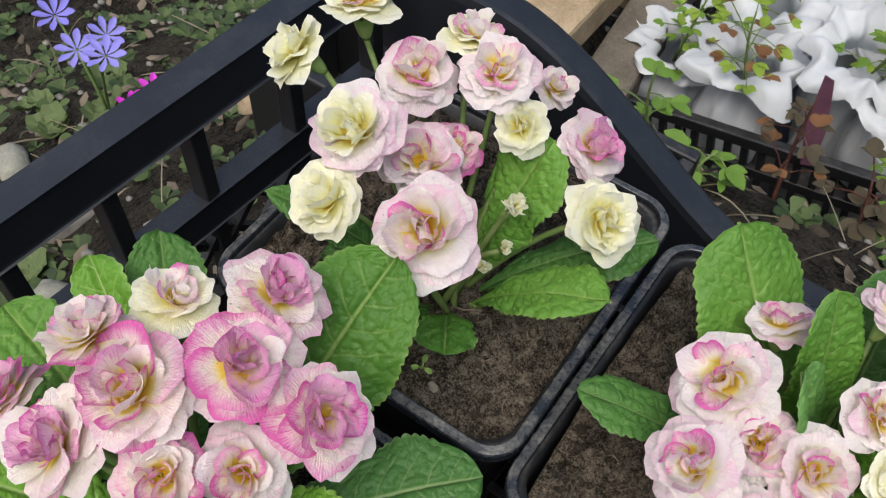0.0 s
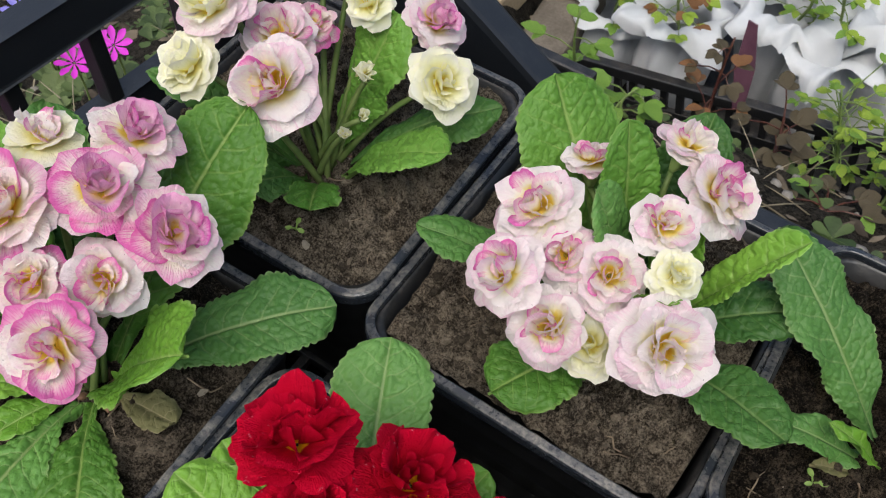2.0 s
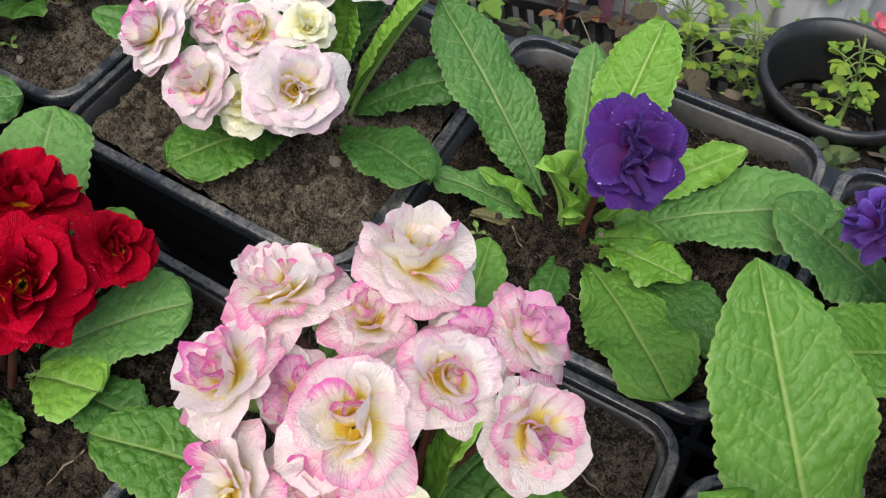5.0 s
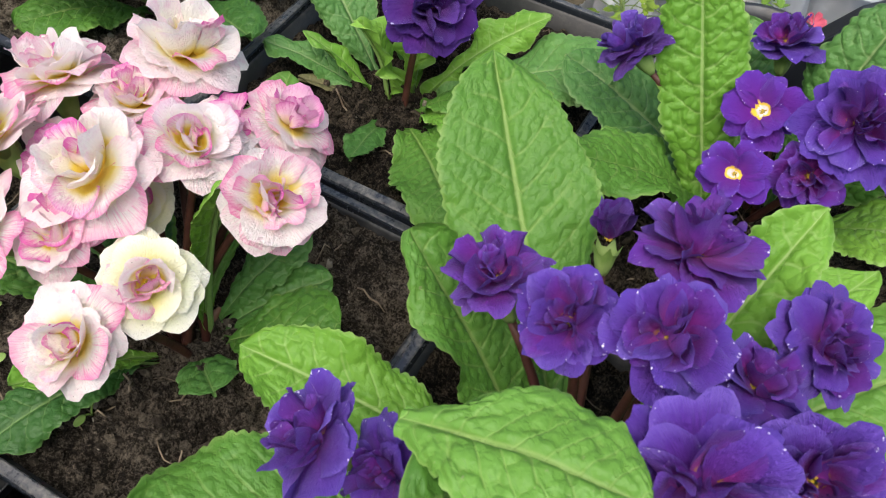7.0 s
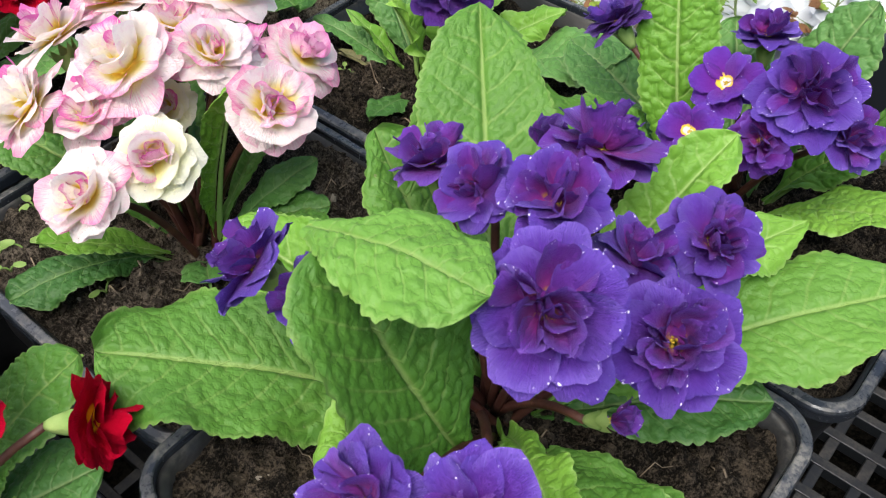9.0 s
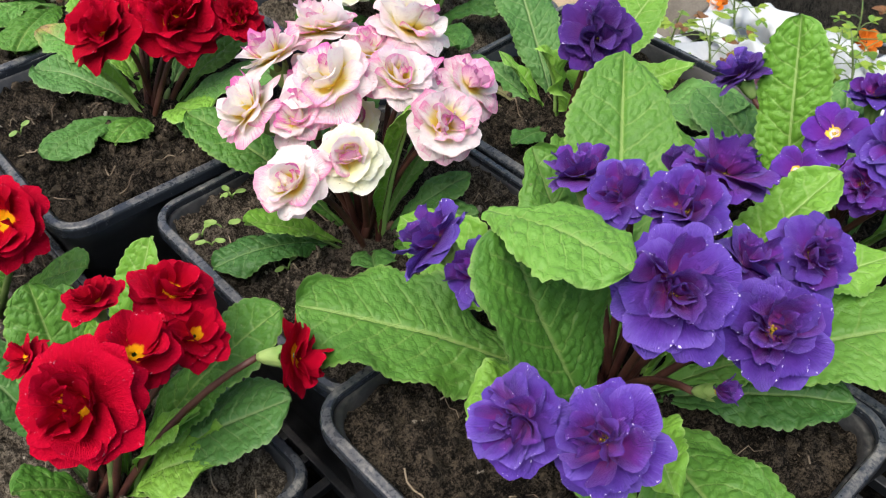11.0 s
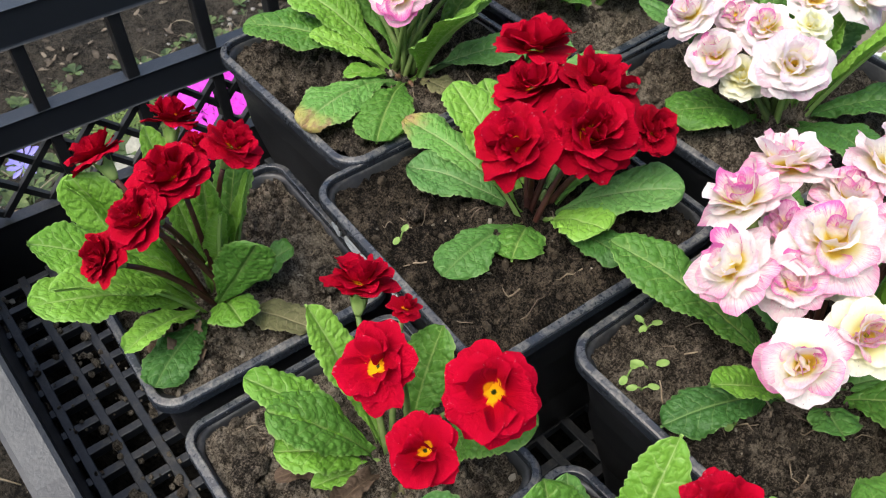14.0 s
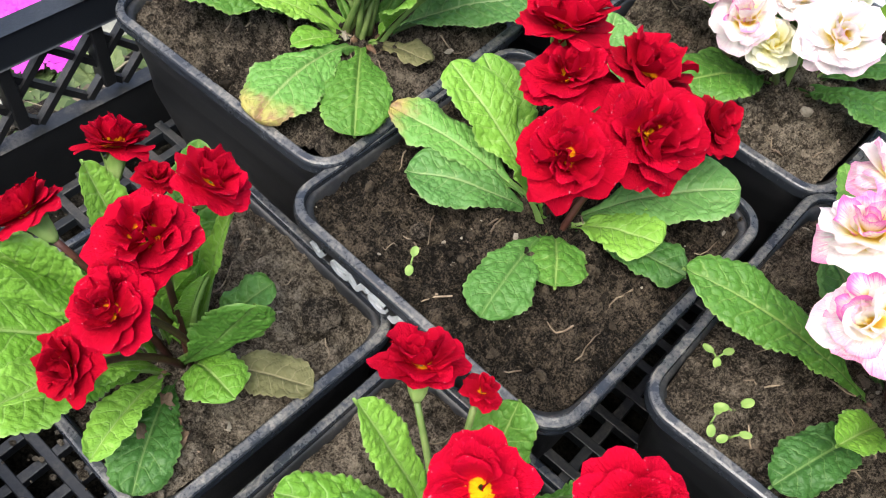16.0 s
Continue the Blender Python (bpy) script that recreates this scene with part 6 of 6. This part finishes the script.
def small_leaf_mesh(name, mat, lobes=0, aspect=0.45):
    """A unit leaf along y, slightly folded; lobes cut its outline."""
    bm = bmesh.new()
    n = 10
    left, mid, right = [], [], []
    for i in range(n + 1):
        s = i / n
        w = aspect * math.sin(math.pi * min(1, s * 0.96 + 0.02)) ** 0.8 * (1 + (0.28 * math.sin(s * lobes * 2 * math.pi) if lobes else 0.05 * math.sin(s * 40)))
        z = -0.18 * s * s
        left.append(bm.verts.new((-w, s, z + 0.25 * w)))
        mid.append(bm.verts.new((0, s, z)))
        right.append(bm.verts.new((w, s, z + 0.25 * w)))
    for i in range(n):
        bm.faces.new((left[i], mid[i], mid[i + 1], left[i + 1]))
        bm.faces.new((mid[i], right[i], right[i + 1], mid[i + 1]))
    me = bpy.data.meshes.new(name)
    bm.to_mesh(me)
    bm.free()
    me.materials.append(mat)
    for p in me.polygons:
        p.use_smooth = True
    return me


def hang(name, mesh, parent, at, direction, size, twist=0.0, label=""):
    """Links a shared mesh under a thing, its y axis along direction."""
    ob = bpy.data.objects.new(name, mesh)
    scene.collection.objects.link(ob)
    ob.parent = parent
    d = Vector(direction).normalized()
    ob.matrix_basis = Matrix.Translation(Vector(at) - parent.location) @ d.to_track_quat("Y", "Z").to_matrix().to_4x4() @ Matrix.Rotation(twist, 4, "Y") @ Matrix.Diagonal((size, size, size, 1))
    return tagged(ob, label)


def set_flower(name, mesh, parent, at, normal, size=1.0):
    ob = bpy.data.objects.new(name, mesh)
    scene.collection.objects.link(ob)
    ob.parent = parent
    ob.matrix_basis = Matrix.Translation(Vector(at) - parent.location) @ Vector(normal).normalized().to_track_quat("Z", "Y").to_matrix().to_4x4() @ Matrix.Diagonal((size, size, size, 1))
    return ob


def round_leaf_mesh(name, mat):
    """A unit leaf along y: a short stalk and a round blade with shallow lobes, cupped and puckered."""
    bm = bmesh.new()
    n, rings_ = 28, 4
    centre = Vector((0, 0.52, 0.10))
    hub = bm.verts.new(centre)
    prev = None
    for k in range(1, rings_ + 1):
        f = k / rings_
        row = []
        for i in range(n):
            a = 2 * math.pi * i / n
            r = 0.44 * f * (1 + 0.10 * f * math.cos(5 * a + 0.4) + 0.05 * f * math.cos(11 * a)) * (1 - 0.45 * f * math.exp(-((a - math.pi * 1.5) / 0.28) ** 2))
            row.append(bm.verts.new(centre + Vector((r * math.cos(a), r * math.sin(a), 0.12 * f * f + 0.05 * f * math.cos(5 * a) + 0.03 * f * math.sin(3 * a)))))
        for i in range(n):
            j = (i + 1) % n
            bm.faces.new((prev[i], row[i], row[j], prev[j]) if prev else (hub, row[i], row[j]))
        prev = row
    tube(bm, [(0, 0, 0), (0, 0.2, 0.05), (0, 0.5, 0.095)], [0.025, 0.022, 0.015], 5)
    me = bpy.data.meshes.new(name)
    bm.to_mesh(me)
    bm.free()
    me.materials.append(mat)
    for p in me.polygons:
        p.use_smooth = True
    return me


LOBED = round_leaf_mesh("leaf", plain("lobed_leaf", (0.0306, 0.052, 0.0172), (0.104, 0.141, 0.052), translucent=0.15))
blue_disc = petal_disc("flower", 8, 0.0165, BLUE, -0.06, 0.25, 0.78)


def blue_plant(x, y, heads, leaves, seed, label):
    rng = random.Random(seed)
    z = on_ground(x, y)
    plant = thing("blue_flower_plant", label, "plant", (x, y, z), group="flowers by the crate")
    for hx, hy, hz in heads:
        set_flower("flower", blue_disc, plant, (hx, hy, hz), (0.35 + rng.uniform(-0.2, 0.2), -0.35 + rng.uniform(-0.2, 0.2), 1), rng.uniform(0.9, 1.15))
        bm = bmesh.new()
        tube(bm, [p - plant.location for p in bent((x, y, z), ((x + hx) / 2, (y + hy) / 2, hz), (hx, hy, hz - 0.001), 6)], [0.0011] * 6, 5)
        smooth(part("flower_stalk", bm, STEM_GREEN, plant))
    for _ in range(leaves):
        a = rng.uniform(0, 6.28)
        hang("leaf", LOBED, plant, (x, y, z + 0.006), (math.cos(a), math.sin(a), rng.uniform(0.1, 0.7)), rng.uniform(0.018, 0.032), rng.uniform(-0.5, 0.5))


blue_plant(-0.520, 0.360, [(-0.584, 0.379, -0.200), (-0.510, 0.347, -0.176), (-0.482, 0.361, -0.155), (-0.466, 0.345, -0.156)], 9, 1, "lilac-blue star flowers on thin stalks over lobed leaves")
blue_plant(-0.530, -0.075, [(-0.552, -0.064, -0.240), (-0.572, -0.058, -0.245)], 6, 2, "low lilac-blue flowers behind the crate wall")
for k, (x, y) in enumerate(((-0.64, 0.35), (-0.57, 0.33), (-0.48, 0.34), (-0.43, 0.29), (-0.37, 0.17), (-0.33, 0.10), (-0.42, 0.13), (-0.60, 0.42), (-0.40, 0.44))):
    rng = random.Random(70 + k)
    z = on_ground(x, y)
    plant = thing("lobed_leaf_plant", "low rosette of dull green lobed leaves on the earth", "plant", (x, y, z), group="rosettes on the earth")
    for j in range(8):
        a = j * 0.8 + rng.uniform(-0.3, 0.3)
        hang("leaf", LOBED, plant, (x, y, z + 0.004), (math.cos(a), math.sin(a), rng.uniform(0.2, 0.6)), rng.uniform(0.016, 0.030), rng.uniform(-0.5, 0.5))

# magenta cushion behind the end wall
phlox_disc = petal_disc("flower", 5, 0.0098, MAGENTA, 0.2, 0.08)
star_disc = petal_disc("flower", 8, 0.0105, MAGENTA, -0.05, 0.25, 0.8)
cx, cy = -0.462, 0.122
cushion = thing("phlox_cushion", "cushion of bright magenta phlox in full flower", "plant", (cx, cy, on_ground(cx, cy)))
bm = bmesh.new()
rng = random.Random(9)
for _ in range(420):
    a, r = rng.uniform(0, 6.28), 0.060 * rng.random() ** 0.5
    tuft(bm, rng, Vector((r * math.cos(a), r * math.sin(a) * 0.9, 0.040 * (1 - (r / 0.09) ** 2))))
tagged(smooth(part("foliage", bm, WEED, cushion)), kind="stuff")
for _ in range(130):
    a, r = rng.uniform(0, 6.28), 0.058 * rng.random() ** 0.5
    n = Vector((math.cos(a) * r * 8, math.sin(a) * r * 8, 1.0))
    set_flower("flower", phlox_disc, cushion, cushion.location + Vector((r * math.cos(a), r * math.sin(a) * 0.95, 0.058 * (1 - (r / 0.11) ** 2) + rng.uniform(0, 0.004))), n + Vector((0.3, -0.2, 0)), rng.uniform(0.85, 1.2))
for x, y, h in ((-0.392, 0.308, 0.05), (-0.396, 0.333, 0.05), (-0.362, 0.327, 0.05)):
    z = on_ground(x, y)
    plant = thing("magenta_flower", "small magenta flower on a thin stalk", "flower", (x, y, z), group="flowers by the crate")
    set_flower("flower", star_disc, plant, (x, y, z + h), (0.3, -0.3, 1), 1.35)
    bm = bmesh.new()
    tube(bm, [(0, 0, 0), (0.002, 0, h * 0.5), (0, 0, h)], [0.0009] * 3, 5)
    part("flower_stalk", bm, STEM_GREEN, plant)

# fern
FERN = plain("fern_green", (0.0468, 0.0828, 0.0173), (0.115, 0.166, 0.036), translucent=0.2)


def frond_mesh(name):
    bm = bmesh.new()
    n = 16
    for i in range(n):
        s = 0.08 + 0.92 * i / n
        w = 0.30 * math.sin(math.pi * (0.25 + 0.75 * s)) + 0.03
        for sg in (-1, 1):
            y0, z0 = s, 0.30 * s - 0.34 * s * s
            tip = Vector((sg * w, y0 + w * 0.45, z0 - 0.05 * w))
            root = Vector((0, y0, z0))
            d = (tip - root)
            sd = Vector((-d.y, d.x, 0)).normalized() * 0.019
            v = [bm.verts.new(q) for q in (root - sd * 0.6, root + d * 0.5 - sd, tip, root + d * 0.5 + sd, root + sd * 0.6)]
            bm.faces.new(v)
    tube(bm, [(0, s, 0.30 * s - 0.34 * s * s - 0.004) for s in (0, 0.25, 0.5, 0.75, 1.0)], [0.012, 0.010, 0.008, 0.006, 0.002], 5)
    me = bpy.data.meshes.new(name)
    bm.to_mesh(me)
    bm.free()
    me.materials.append(FERN)
    return me


frond = frond_mesh("frond")
fx, fy = -0.700, 0.045
fern = thing("fern", "small yellow-green fern with feathery fronds", "fern", (fx, fy, on_ground(fx, fy)))
for a, s in ((72, 0.150), (45, 0.115), (100, 0.11), (15, 0.10), (135, 0.09), (-30, 0.09), (170, 0.08)):
    hang("frond", frond, fern, (fx, fy, on_ground(fx, fy) + 0.01), (math.cos(radians(a)), math.sin(radians(a)), 0.45), s, 0.0)


# ---- second crate with wrapped plants, behind ----
def build_far_crate():
    ob = thing("plastic_crate", "black slotted plastic crate holding plants wrapped in white fleece", "crate")
    ob.matrix_basis = pose(0.10, 0.93, -0.430, 0, -11, 0)
    L, W, H = 0.66, 0.30, 0.10
    for nm, x0, x1, y0, y1, z0, z1 in (("rim", -L / 2, L / 2, -W / 2, -W / 2 + 0.014, H - 0.014, H), ("rim", -L / 2, L / 2, W / 2 - 0.014, W / 2, H - 0.014, H),
                                      ("rim", -L / 2, -L / 2 + 0.014, -W / 2 + 0.0142, W / 2 - 0.0142, H - 0.014, H), ("rim", L / 2 - 0.014, L / 2, -W / 2 + 0.0142, W / 2 - 0.0142, H - 0.014, H)):
        bm = bmesh.new()
        box(bm, x0, x1, y0, y1, z0, z1, 0.002)
        part(nm, bm, CRATE, ob)
    for y in (-W / 2 + 0.006, W / 2 - 0.006):
        for z0, z1 in ((0.0, 0.018), (0.046, 0.058)):
            bm = bmesh.new()
            box(bm, -L / 2 + 0.001, L / 2 - 0.001, y - 0.004, y + 0.004, z0, z1, 0.001)
            part("rail", bm, CRATE, ob)
        for k in range(34):
            x = -L / 2 + 0.012 + k * (L - 0.024) / 33
            bm = bmesh.new()
            box(bm, x - 0.004, x + 0.004, y - 0.003, y + 0.003, 0.016, H - 0.013)
            part("slat", bm, CRATE, ob)
    for x in (-L / 2 + 0.006, L / 2 - 0.006):
        bm = bmesh.new()
        box(bm, x - 0.004, x + 0.004, -W / 2 + 0.012, W / 2 - 0.012, 0.0, H - 0.013)
        part("end_wall", bm, CRATE, ob)
    bm = bmesh.new()
    box(bm, -L / 2 + 0.002, L / 2 - 0.002, -W / 2 + 0.012, W / 2 - 0.012, -0.004, 0.001)
    part("floor_panel", bm, CRATE, ob)
    return ob


build_far_crate()
FLEECE = plain("white_fleece", (0.52, 0.545, 0.56), (0.65, 0.665, 0.675), 0.7, 0.3, 40.0, 0.25, 0.5)


def build_bag(x, y, z, w, h, seed, rz=0.0):
    """A piece of fleece gathered round a plant: a pleated sack whose torn upper edge flares out and hangs over."""
    rng = random.Random(seed)
    bm = bmesh.new()
    n, m = 72, 26
    folds = rng.randint(7, 10)
    rows = []
    for j in range(m + 1):
        s = j / m
        row = []
        for i in range(n):
            a = 2 * math.pi * i / n
            tear = 0.75 + 0.5 * noise.noise((math.cos(a) * 1.3 + seed, math.sin(a) * 1.3, 5.1))
            top = max(0.0, (s - 0.62) / 0.38) * tear
            pleat = 1 - 2 * abs(((a * folds / (2 * math.pi) + 0.35 * noise.noise((math.cos(a) * 2, math.sin(a) * 2, s * 2.2 + seed))) % 1.0) - 0.5)
            r = w / 2 * (0.80 + 0.22 * math.sin(s * 3.0) - 0.34 * math.exp(-((s - 0.62) / 0.14) ** 2) + 0.85 * top)
            r *= 1 + (0.06 + 0.26 * s) * (pleat - 0.5) + 0.22 * noise.noise((math.cos(a) * 1.8, math.sin(a) * 1.8, s * 3.5 + seed))
            zz = h * (min(s, 0.62) / 0.62 * 0.80 + 0.42 * top - 0.50 * top * top) + 0.10 * h * noise.noise((math.cos(a) * 3 + seed, math.sin(a) * 3, s * 4)) * s
            row.append(bm.verts.new((r * math.cos(a), r * math.sin(a) * 0.9, zz)))
        rows.append(row)
    for p, q in zip(rows, rows[1:]):
        for i in range(n):
            bm.faces.new((p[i], p[(i + 1) % n], q[(i + 1) % n], q[i]))
    bm.faces.new(list(reversed(rows[0])))
    ob = smooth(part("fleece_bag", bm, FLEECE))
    ob.matrix_basis = pose(x, y, z, rng.uniform(-8, 8), rng.uniform(-8, 8), rz)
    return tagged(ob, "crumpled white fleece wrapped round a potted plant", "bag", "wrapped plants in the crate")


BAGS = [(-0.165, 0.870), (-0.070, 0.850), (0.020, 0.915), (0.082, 0.888), (0.155, 0.915), (-0.110, 0.960), (0.010, 0.980), (0.120, 0.990), (0.230, 0.900), (0.300, 0.960)]
for k, (x, y) in enumerate(BAGS):
    build_bag(x, y, -0.424 + 0.194 * (x - 0.10), 0.096, 0.140 + 0.02 * (k % 3), k + 1, k * 40)

# rose cuttings and other leafy shoots
LEAF_GREEN = small_leaf_mesh("leaf", plain("shoot_leaf", (0.072, 0.158, 0.0216), (0.187, 0.302, 0.0432), translucent=0.2), 0, 0.30)
LEAF_LIME = small_leaf_mesh("leaf", plain("lime_shoot_leaf", (0.144, 0.238, 0.0216), (0.302, 0.396, 0.0576), translucent=0.25), 0, 0.34)
LEAF_RED = small_leaf_mesh("leaf", plain("bronze_shoot_leaf", (0.0396, 0.0324, 0.018), (0.0936, 0.072, 0.036), translucent=0.15), 0, 0.36)
LEAF_RUST = small_leaf_mesh("leaf", plain("rusty_shoot_leaf", (0.115, 0.0504, 0.0216), (0.216, 0.108, 0.036), translucent=0.15), 0, 0.40)


def build_shoot(base, top, leaves, size, pool, seed, label, stem=STEM_GREEN, spread=0.03):
    rng = random.Random(seed)
    plant = thing("leafy_shoot", label, "plant", base, group="shoots behind the crate")
    a, b = Vector((0, 0, 0)), Vector(top) - Vector(base)
    pts = bent(a, a.lerp(b, 0.5) + Vector((rng.uniform(-1, 1), rng.uniform(-1, 1), 0)) * 0.02, b, 9)
    bm = bmesh.new()
    tube(bm, pts, [0.0024 - 0.0015 * i / 8 for i in range(9)], 6)
    smooth(part("stem", bm, stem, plant))
    for k in range(leaves):
        s = 0.25 + 0.75 * k / leaves
        p = pts[min(8, int(s * 8))]
        ang = k * 2.4 + rng.uniform(-0.4, 0.4)
        d = Vector((math.cos(ang), math.sin(ang), rng.uniform(-0.1, 0.5)))
        q = p + d * rng.uniform(0.2, 1.0) * spread
        bm = bmesh.new()
        tube(bm, [p, (p + q) / 2 + Vector((0, 0, 0.003)), q], [0.0008, 0.0007, 0.0006], 4)
        part("twig", bm, stem, plant)
        side = Vector((-d.y, d.x, 0.1))
        for e, sz in ((d, 1.0), (d * 0.5 + side * 0.7, 0.8), (d * 0.5 - side * 0.7, 0.8)):
            hang("leaf", pool[rng.randrange(len(pool))], plant, q + plant.location, e, 0.56 * size * sz * rng.uniform(0.7, 1.25), rng.uniform(-0.4, 0.4))


build_shoot((-0.085, 0.640, on_ground(-0.085, 0.640)), (-0.110, 0.615, -0.165), 7, 0.036, (LEAF_GREEN,), 31, "green rose cutting with oval leaflets")
build_shoot((-0.030, 0.560, on_ground(-0.030, 0.560)), (-0.030, 0.575, -0.180), 6, 0.034, (LEAF_GREEN,), 32, "green seedling with spreading leaflets")
build_shoot((0.150, 0.690, on_ground(0.150, 0.690)), (0.110, 0.715, -0.215), 46, 0.021, (LEAF_GREEN, LEAF_LIME), 33, "bright green leafy shrub shoot", spread=0.05)
build_shoot((0.190, 0.670, on_ground(0.190, 0.670)), (0.190, 0.700, -0.215), 44, 0.020, (LEAF_GREEN, LEAF_LIME), 34, "bright green leafy shrub shoot", spread=0.05)
build_shoot((0.090, 0.600, on_ground(0.090, 0.600)), (0.080, 0.630, -0.190), 7, 0.034, (LEAF_RED,), 35, "bronze-leaved rose cutting on a red stem", STEM_RED)
build_shoot((0.020, 0.650, on_ground(0.020, 0.650)), (0.010, 0.690, -0.190), 8, 0.030, (LEAF_RED, LEAF_RUST), 36, "rusty bronze shoot on a red stem", STEM_RED)
build_shoot((0.140, 0.540, on_ground(0.140, 0.540)), (0.140, 0.560, -0.185), 7, 0.030, (LEAF_RED, LEAF_GREEN), 37, "bronze-leaved rose cutting on a red stem", STEM_RED)
build_shoot((0.280, 0.620, on_ground(0.280, 0.620)), (0.270, 0.660, -0.160), 30, 0.022, (LEAF_GREEN, LEAF_LIME), 38, "green leafy shoot behind the pots")
build_shoot((0.060, 0.520, on_ground(0.060, 0.520)), (0.050, 0.540, -0.200), 6, 0.028, (LEAF_RED,), 39, "low bronze shoot behind the pots", STEM_RED)
for k, (x, y) in enumerate(BAGS):
    z = -0.33 + 0.194 * (x - 0.10)
    build_shoot((x, y, z), (x + 0.02 * (-1) ** k, y - 0.02, z + 0.12), 16, 0.028, (LEAF_LIME, LEAF_RUST) if k % 3 == 1 else (LEAF_GREEN, LEAF_LIME), 50 + k, "leafy shoot growing out of white fleece", STEM_GREEN, 0.050)

# plum-coloured bag edge, tray, black pot, tags
PLUM = plain("plum_plastic", (0.0648, 0.0252, 0.0432), (0.108, 0.0504, 0.072), 0.4, 0.4)
bm = bmesh.new()
pts = [(0, 0, 0), (0.012, 0, 0.002), (0.018, 0.002, 0.05), (0.014, 0.004, 0.10), (0.005, 0.002, 0.105), (-0.003, 0, 0.05)]
lo = [bm.verts.new(p) for p in pts]
hi = [bm.verts.new((p[0], p[1] + 0.0016, p[2])) for p in pts]
bm.faces.new(lo)
bm.faces.new(list(reversed(hi)))
for i in range(6):
    bm.faces.new((lo[i], hi[i], hi[(i + 1) % 6], lo[(i + 1) % 6]))
ob = part("plastic_sleeve", bm, PLUM)
ob.matrix_basis = pose(0.020, 0.778, -0.352, -8, -14, 0)
tagged(ob, "plum-coloured plastic sleeve standing in the crate", "sleeve")

tray = thing("plastic_tray", "black plastic tray standing behind the crate", "tray", (-0.150, 0.372, -0.118))
bm = bmesh.new()
box(bm, -0.135, 0.135, -0.045, 0.045, 0.0, 0.005, 0.001)
part("base", bm, CRATE, tray)
for x0, x1, y0, y1 in ((-0.135, 0.135, 0.036, 0.045), (-0.135, 0.135, -0.045, -0.036), (-0.135, -0.126, -0.0358, 0.0358), (0.126, 0.135, -0.0358, 0.0358)):
    bm = bmesh.new()
    box(bm, x0, x1, y0, y1, 0.0052, 0.092, 0.002)
    part("wall", bm, CRATE, tray)


def round_pot(x, y, z, r, h):
    pot = thing("round_pot", "black round plastic pot behind the crate", "pot", (x, y, z))
    bm = bmesh.new()
    prof = [(0.72, 0.0), (0.74, 0.004), (0.96, h - 0.014), (1.04, h - 0.012), (1.05, h), (0.97, h), (0.94, h - 0.016), (0.72, 0.006)]
    loft(bm, [([(r * f * math.cos(2 * math.pi * i / 40), r * f * math.sin(2 * math.pi * i / 40)) for i in range(40)], zz) for f, zz in prof], close=True)
    smooth(part("body", bm, POT_BODY, pot))
    bm = bmesh.new()
    bmesh.ops.create_circle(bm, cap_ends=True, radius=r * 0.80, segments=40)
    for v in bm.verts:
        v.co.z = h - 0.065
    # dark wet tone paints the shaded inside of the pot
    part("soil", bm, SOILS["wet"], pot)


pot_z = on_ground(0.266, 0.606) + 0.004
round_pot(0.266, 0.606, pot_z, 0.060, -0.155 - pot_z)
TAG_PINK = plain("pink_plastic", (0.468, 0.072, 0.13), (0.576, 0.144, 0.202), 0.4)
for x, y, z, mat, label, w, h in ((0.226, 0.425, -0.085, TAG_PINK, "pink plastic plant tag behind the pots", 0.012, 0.020),):
    bm = bmesh.new()
    box(bm, -w / 2, w / 2, -0.0008, 0.0008, -0.13, h, 0.0004)
    for v in bm.verts:
        if v.co.z < -0.02:
            v.co.x *= 0.3
    ob = part("plant_tag", bm, mat)
    ob.matrix_basis = pose(x, y, z, -20, 12, 20)
    tagged(ob, label, "tag", "plant tags")

# single blooms among the wrapped plants
ORANGE = flat_flower_material("orange_petal", (0.54, 0.115, 0.0072), (0.648, 0.202, 0.0216))
CORAL = flat_flower_material("coral_pink_petal", (0.518, 0.072, 0.13), (0.612, 0.173, 0.23))
for x, y, z, mat, size, label in ((0.035, 1.000, -0.290, ORANGE, 0.019, "orange bloom on a stalk among the wrapped plants"), (-0.160, 0.960, -0.300, ORANGE, 0.015, "orange bloom on a stalk among the wrapped plants"), (0.286, 0.850, -0.285, CORAL, 0.013, "coral pink bloom among the wrapped plants")):
    plant = thing("garden_flower", label, "flower", (x, y, z - 0.12), group="blooms among the wrapped plants")
    set_flower("flower", petal_disc("flower", 6, size, mat, 0.05, 0.35), plant, (x, y, z), (0.4, -0.6, 1), 1.0)
    set_flower("flower", petal_disc("flower", 5, size * 0.7, mat, 0.05, 0.8), plant, (x, y, z + 0.001), (0.4, -0.6, 1), 1.0)
    bm = bmesh.new()
    tube(bm, [(0, 0, 0), (0.003, 0, 0.06), (0, 0, 0.12)], [0.0015, 0.0013, 0.0012], 5)
    smooth(part("flower_stalk", bm, STEM_GREEN, plant))
